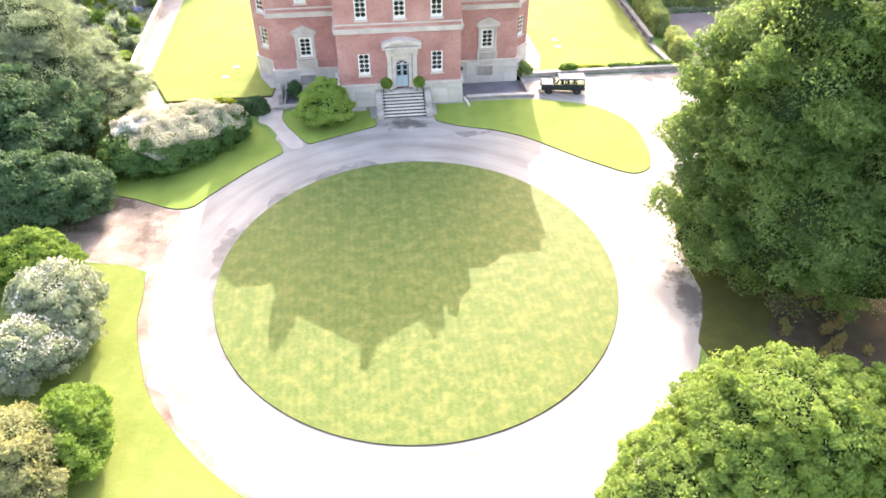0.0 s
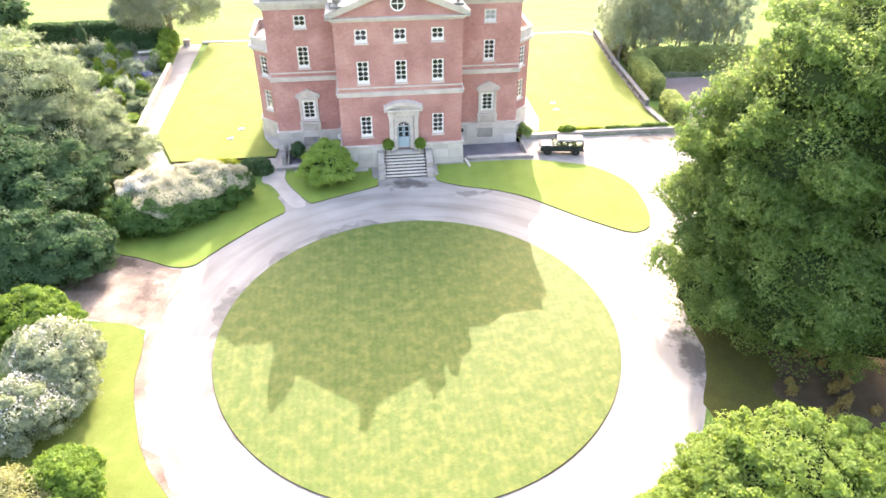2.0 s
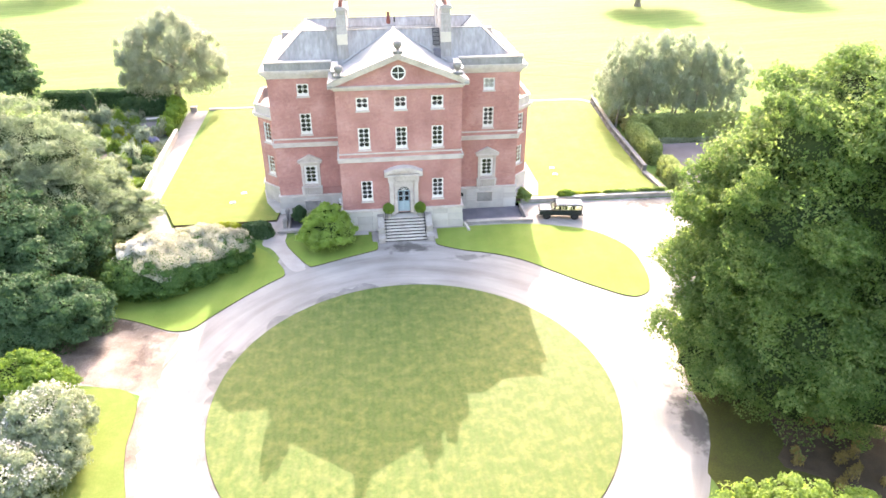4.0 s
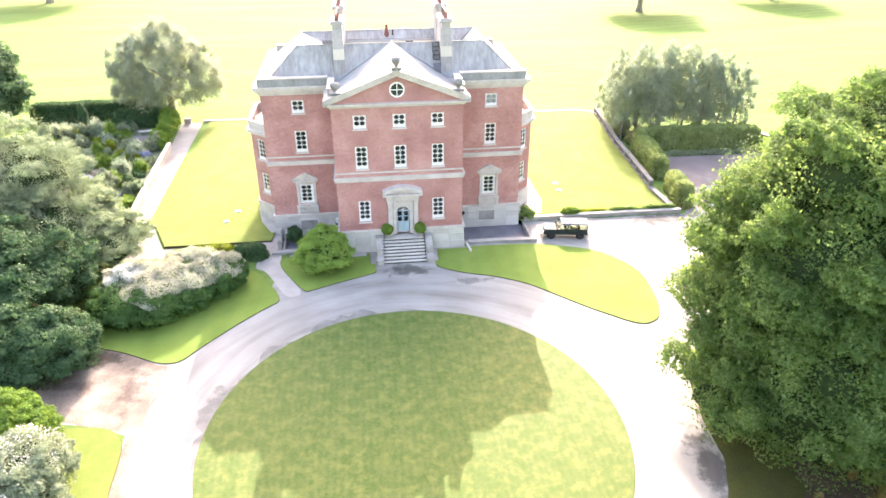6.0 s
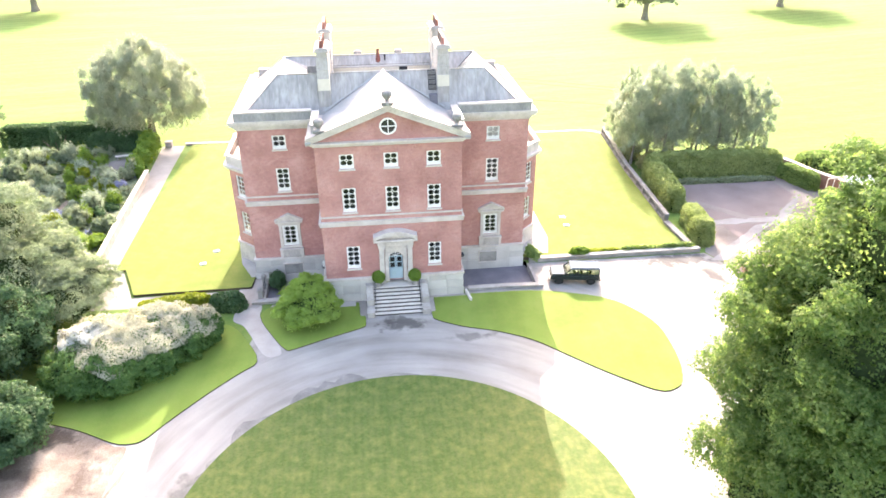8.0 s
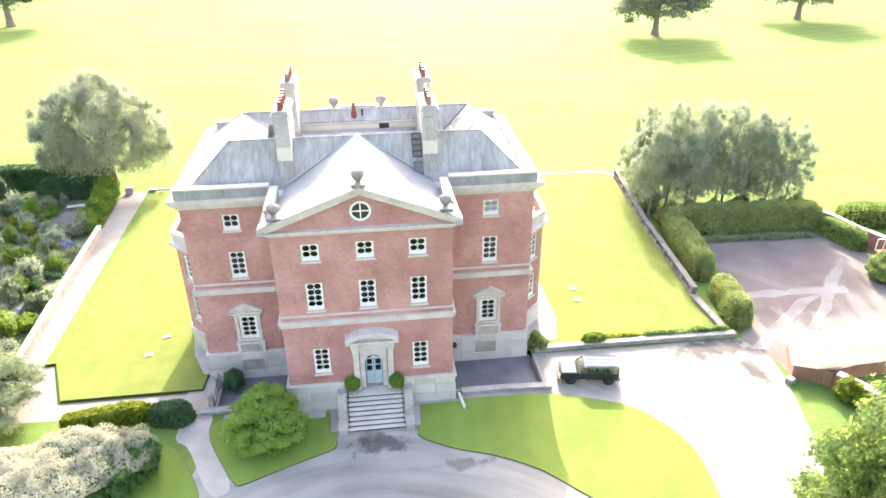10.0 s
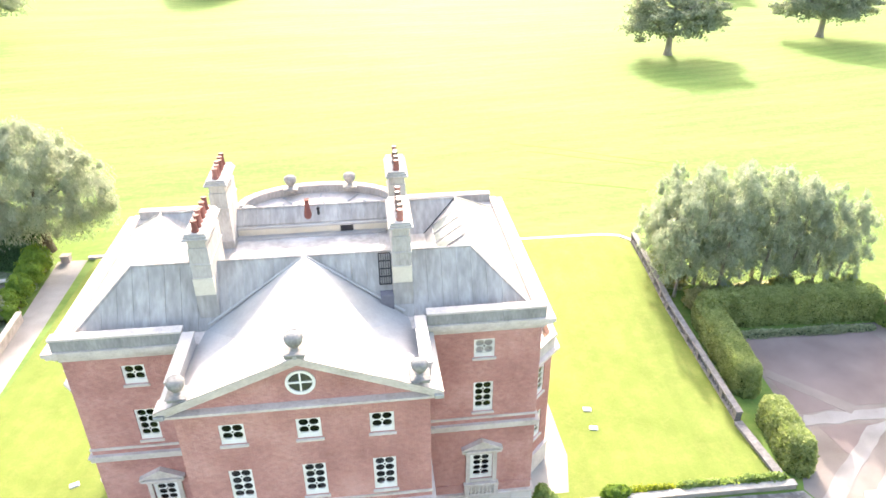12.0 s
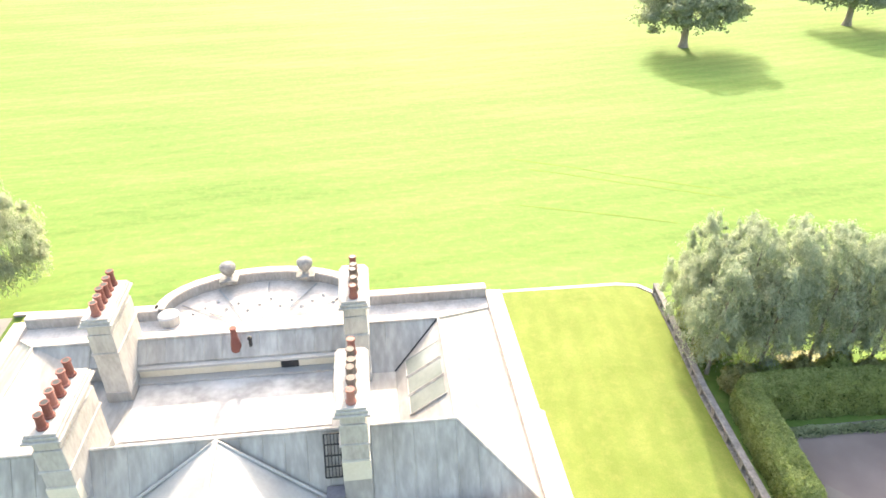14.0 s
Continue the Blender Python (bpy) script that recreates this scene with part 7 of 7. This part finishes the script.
tree("dark_conifer", "tall dark tree at the western garden edge", (-37.0, 8.0, 0), (-37.0, 8.0, 9.0), 0.4, 3.0,
     [(-37.0, 8.0, 6.0, 4.0, 4.0, 5.0), (-41.0, 3.0, 6.0, 4.0, 4.0, 6.0), (-40.0, -5.0, 6.0, 4.0, 4.4, 6.0), (-40.0, -14.0, 5.0, 4.0, 4.4, 5.0)], 60000, 0.17, "leaf_oak", 54, clump=0.35, low=-0.9)
shrub("copper_shrub", "small copper-coloured shrub among dark evergreens", (-27.3, -10.9, 1.0), [(0, 0, 1.7, 0.9, 0.6, 0.5), (0.9, 0.1, 1.9, 0.5, 0.4, 0.4)], 3000, 0.12, "leaf_copper", 55)
tree("garden_oak", "large dark green tree at the far corner of the garden", (-51.5, 38.5, 0), (-51.5, 38.5, 8.0), 0.5, 4.0,
     [(-51.5, 38.5, 7.0, 4.8, 4.8, 4.8), (-48.0, 37.5, 4.6, 2.8, 2.8, 3.2), (-55, 41, 7.0, 4.4, 4.4, 4.4), (-49.6, 39.5, 8.6, 3.2, 3.2, 3.0)], 60000, 0.16, "leaf_dark", 56, clump=0.35, sprays=60, spray_r=(0.7, 1.3), under=0.5)

# willow behind the west lawn
tree("willow", "wide drooping grey-green willow behind the west lawn", (-28.6, 41.0, 0), (-28.4, 41.0, 9.0), 0.45, 4.2,
     [(-28.4, 41.0, 7.6, 5.2, 4.6, 4.5), (-32.3, 40.5, 7.2, 3.2, 3.6, 3.4), (-24.8, 41.3, 6.2, 3.2, 3.4, 3.6), (-27.5, 39.0, 5.6, 3.6, 3.0, 3.2), (-31.0, 42.5, 5.4, 3.4, 3.2, 3.0), (-29.2, 41.5, 10.0, 3.4, 3.2, 2.6), (-33.6, 40.6, 4.2, 1.8, 2.4, 2.8), (-23.4, 41.0, 4.4, 1.9, 2.4, 3.2), (-25.4, 39.4, 3.8, 2.0, 2.0, 2.8), (-30.0, 39.0, 4.0, 3.2, 2.2, 3.0)], 150000, 0.125, "leaf_willow", 61, bark="bark", droop=0.85, clump=0.3, core=0, aspect=0.3, shell=(0.4, 1.02), sprays=260, spray_r=(0.35, 0.75), reach=(0.82, 1.0), flat=1.7, under=0.8)

# birches beyond the hedge
for i, (x, y, h, r) in enumerate(((29.5, 28.8, 9.4, 1.8), (31.6, 27.2, 11, 2.1), (29.0, 25.4, 10.0, 2.0), (34.0, 25.8, 11.4, 2.1), (36.6, 25.2, 11.2, 2.1), (38.8, 24.8, 10.6, 1.9), (40.8, 24.4, 9.8, 1.8), (34.8, 28.2, 11, 2.2), (32.2, 24.4, 9.2, 1.8), (39.8, 26.6, 10.2, 1.9), (30.4, 31.6, 9.6, 2.0), (32.6, 30.0, 10.4, 2.1), (37.4, 27.8, 10.8, 2.1), (42.9, 24.3, 9.0, 1.8))):
    h *= 0.94
    tree("birch", "slender grey-green birch in a clump behind the hedge", (x, y, 0), (x + 0.4, y, h * 0.88), 0.13, 1.1,
         [(x, y, h * 0.52, r, r, h * 0.32), (x + 0.3, y - 0.2, h * 0.76, r * 0.72, r * 0.72, h * 0.24), (x - 0.4, y + 0.3, h * 0.33, r * 0.95, r * 0.95, h * 0.24), (x + 0.2, y - 0.2, h * 0.9, r * 0.45, r * 0.45, h * 0.17)], 20000, 0.115, "leaf_birch", 70 + i, "bark_pale", "birch clump", 5, droop=0.75, clump=0.35, core=0, aspect=0.3, shell=(0.3, 1.08), low=-0.9, sprays=90, spray_r=(0.22, 0.5), ruffle=0.4, reach=(0.8, 1.2), flat=1.9, under=0.5)

slab("dry_grass", wobble(smooth_poly([(33.0, 24.2), (38.5, 24.0), (40.5, 25.6), (38.0, 27.0), (34.2, 26.6)], 2), 0.6, 0.3, 12), 0.0, 0.03, "dry_turf", "pale dry grass below the birches", "ground")

# the great tree beside the drive
tree("lime_tree", "great spreading green tree with branches sweeping to the drive", (23.5, -24.0, 0), (23.5, -24.0, 16.0), 0.75, 5.0,
     [(23.2, -23.8, 9.5, 6.6, 6.4, 8.2), (19.3, -22.2, 3.6, 3.1, 3.6, 3.4), (21.0, -21.0, 8.6, 3.2, 3.4, 4.4), (20.9, -28.0, 5.4, 4.2, 3.7, 4.6), (26.0, -28.6, 6.2, 6.0, 5.0, 5.6), (22.3, -21.2, 12.6, 4.0, 3.7, 4.0),
      (23.5, -23.6, 16.0, 5.0, 4.8, 3.8), (29.0, -24.0, 12.0, 6.0, 6.0, 8.0), (23.4, -19.6, 5.5, 4.2, 3.0, 5.0), (30.5, -30.0, 6.5, 6.0, 5.0, 6.0), (17.9, -24.8, 2.8, 2.4, 2.7, 2.6), (21.0, -24.4, 8.4, 3.9, 4.0, 4.6), (19.8, -23.2, 6.2, 3.1, 3.3, 3.0), (20.6, -27.0, 2.6, 3.0, 2.4, 2.3), (25.5, -27.6, 3.6, 3.2, 2.2, 2.2)], 640000, 0.088, "leaf_oak", 81, clump=0.4, low=-0.8, core=0.8, sprays=560, spray_r=(0.5, 1.45), ruffle=0.45, reach=(0.92, 1.2), flat=0.8, under=0.3, front=(-0.55, -0.6, 0.58), up=0.4)
# ground below the crown, its shade painted as dark turf
slab("shade_grass", wobble([(14.65, -31.3), (16.0, -28.7), (16.65, -26.9), (16.8, -24.0), (17.5, -20.6), (23.0, -20.0), (24.0, -34.0), (20.0, -35.0), (15.0, -34.6)], 0.5, 0.12, 8), 0.0, 0.022, "thin_turf", "grass and bare earth with the tree's shade in their colour", "ground")
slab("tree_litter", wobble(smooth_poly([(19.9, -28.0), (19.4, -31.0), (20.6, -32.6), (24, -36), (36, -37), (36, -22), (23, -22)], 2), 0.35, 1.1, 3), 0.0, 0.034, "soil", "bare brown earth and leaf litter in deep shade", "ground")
tree("maple", "bright green round-headed tree beside the drive", (12.6, -41.0, 0), (12.6, -41.0, 6.4), 0.3, 2.6,
     [(12.6, -40.8, 4.9, 4.4, 3.2, 3.3), (8.4, -42.6, 3.4, 3.2, 2.8, 2.8), (16.2, -41.2, 4.4, 3.4, 3.0, 3.0), (11.0, -41.4, 4.4, 3.4, 3.0, 3.0)], 250000, 0.072, "leaf_maple", 82, clump=0.2, core=0.8, sprays=1300, spray_r=(0.16, 0.34), ruffle=0.45, reach=(0.88, 1.1), flat=0.6, under=0.35)
shrub("yellow_shrub", "yellow-green shrub against the brick garden wall", (31.5, -3.5, 0), [(0, 0, 0.8, 0.8, 0.7, 0.9), (0.5, -0.7, 0.6, 0.6, 0.6, 0.6)], 7000, 0.1, "leaf_lime", 83)
shrub("green_shrub", "loose green shrub on the verge by the drive", (31.5, -9.5, 0), [(0, 0, 1.2, 1.9, 1.7, 1.4), (1.8, -1.0, 1.2, 1.6, 1.5, 1.4)], 16000, 0.13, "leaf_bright", 84)
shrub("dark_shrub", "dark green shrub beside the glasshouse", (44.0, 10.5, 0), [(0, 0, 1.1, 1.1, 1.3, 1.3), (1.2, -1.8, 0.8, 1.0, 1.0, 0.9)], 9000, 0.11, "leaf_hedge", 85)

for i, (x, y, r) in enumerate(((22.4, -28.3, 0.6), (22.9, -29.3, 0.4), (19.9, -31.2, 0.5), (20.2, -30.4, 0.35), (22.3, -31.4, 0.6), (23.2, -31.1, 0.55), (22.2, -32.5, 0.6), (23.7, -33.2, 0.45), (21.2, -33.0, 0.5), (22.8, -32.1, 0.4), (23.9, -30.4, 0.4))):
    shrub("dry_fern", "low tuft of dry tan fern in the shade of the tree", (x, y, 0.02), [(0, 0, r * 0.3, r * 0.7, r * 0.5, r * 1.1), (r * 0.5, r * 0.4, r * 0.2, r * 0.5, r * 0.4, r * 0.6)], 420, 0.13, "leaf_dry", 400 + i, "dry ferns", core=0, droop=0.6, aspect=0.25, shell=(0.3, 1.1))

# park trees, their leaf colour greyed for the haze of distance
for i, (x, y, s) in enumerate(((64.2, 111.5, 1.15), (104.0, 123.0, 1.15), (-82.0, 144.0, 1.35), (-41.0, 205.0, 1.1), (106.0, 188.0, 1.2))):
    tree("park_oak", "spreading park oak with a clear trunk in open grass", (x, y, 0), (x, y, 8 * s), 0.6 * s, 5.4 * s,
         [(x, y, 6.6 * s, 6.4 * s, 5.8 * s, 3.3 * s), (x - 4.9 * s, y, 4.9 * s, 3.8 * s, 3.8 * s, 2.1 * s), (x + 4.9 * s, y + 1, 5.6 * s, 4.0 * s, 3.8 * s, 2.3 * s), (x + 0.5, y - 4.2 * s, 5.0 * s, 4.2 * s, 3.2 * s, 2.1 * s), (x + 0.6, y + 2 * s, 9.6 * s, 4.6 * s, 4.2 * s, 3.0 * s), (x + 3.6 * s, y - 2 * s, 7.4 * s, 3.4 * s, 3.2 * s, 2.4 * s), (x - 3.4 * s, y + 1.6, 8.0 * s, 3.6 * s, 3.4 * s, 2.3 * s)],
         36000, 0.25, "leaf_park_haze", 90 + i, "bark_pale", "park oaks", 12, clump=0.5, core=0, low=-0.6, sprays=100, spray_r=(0.8, 1.5), reach=(0.85, 1.28), under=0.35, flat=0.55, shell=(0.5, 1.06))

# flower garden behind the west wall
slab("flower_bed", smooth_poly([(-27.0, 6.0), (-26.6, 10.0), (-27.2, 29.5), (-27.8, 37.0), (-48.0, 39.0), (-50, 8.0), (-36, 4.0)], 1), 0.0, 0.03, "bed", "low green ground cover of the flower garden", "flower bed")
slab("garden_path", wobble([(-35.4, 12.0), (-34.6, 12.0), (-32.8, 22.0), (-31.7, 30.0), (-32.4, 30.2), (-33.6, 22.0)], 1.0, 0.2, 7), 0.02, 0.05, "track", "brown earth path through the flower garden", "path")
rg = random.Random(5)
KINDS = (("leaf_bright", "mid-green garden shrub"), ("leaf_grey", "grey-green garden shrub"), ("leaf_soft", "olive-green garden shrub"), ("leaf_dark", "dark green garden shrub"), ("leaf_silver", "silvery garden shrub"), ("leaf_lime", "lime-green garden shrub"), ("petal_blue", "blue-flowering garden plant"))
for i in range(285):
    for _ in range(30):
        y = rg.uniform(8.5, 37.5)
        x = rg.uniform(-46 + 0.1 * y, -26.4 - 0.03 * y)
        px = -35.0 + 3.0 * (y - 12) / 18
        if abs(x - px) > 0.9 and not (-32.8 < x < -28.4 and 29.8 < y < 35.4):
            break
    k = rg.choices(range(7), (4, 6, 5, 3, 7, 2, 1.5))[0]
    r = rg.uniform(0.35, 1.05) * (0.7 if k in (5, 6) else 1.0)
    hh = r * rg.choice((0.5, 0.8, 1.1, 1.6))
    lob = [(rg.uniform(-0.6, 0.6) * r, rg.uniform(-0.6, 0.6) * r, hh * rg.uniform(0.4, 0.8), r * rg.uniform(0.45, 0.8), r * rg.uniform(0.45, 0.8), hh * rg.uniform(0.5, 0.9)) for _ in range(3)]
    shrub("garden_shrub", KINDS[k][1] + " in the flower border", (x, y, 0.0), lob, int(2200 * r * r) + 600, rg.choice((0.07, 0.09, 0.12)), KINDS[k][0], 200 + i, "flower garden shrubs", clump=0.45, core=0.6, shell=(0.6, 1.15), droop=rg.choice((0, 0, 0.5)))
shrub("columnar_cypress", "narrow upright dark cypress in the flower garden", (-38.5, 36.5, 0), [(0, 0, 1.8, 0.55, 0.55, 1.9), (0, 0, 3.1, 0.35, 0.35, 0.9)], 5000, 0.1, "leaf_dark", 330)
for i, (x, y, r) in enumerate(((-28.0, 30.2, 0.9), (-27.6, 32.2, 1.0), (-27.7, 34.4, 1.1), (-27.9, 36.6, 1.2), (-27.3, 28.8, 0.7))):
    shrub("path_shrub", "bright green shrub at the end of the garden wall", (x, y, 0), [(0, 0, r * 1.1, r, r, r * 1.2)], 4500, 0.11, "leaf_bright", 340 + i, "path shrubs")
for i, (x, y, r) in enumerate(((30.2, 23.5, 1.1), (32.5, 24.0, 1.0), (29.6, 27.0, 1.0), (30.0, 31.0, 1.0), (34.6, 23.6, 1.1), (37.0, 23.2, 1.2), (39.2, 22.9, 1.1), (41.2, 22.8, 1.2), (38.2, 24.6, 1.0), (43.0, 23.0, 1.2))):
    shrub("under_shrub", "loose yellow-green undergrowth below the birches", (x, y, 0), [(0, 0, r * 0.7, r * 1.1, r * 0.9, r), (0.5 * r, 0.2, r * 1.2, r * 0.6, r * 0.6, r * 0.8)], 4500, 0.12, "leaf_privet" if i % 2 else "leaf_olive", 350 + i, "undergrowth")
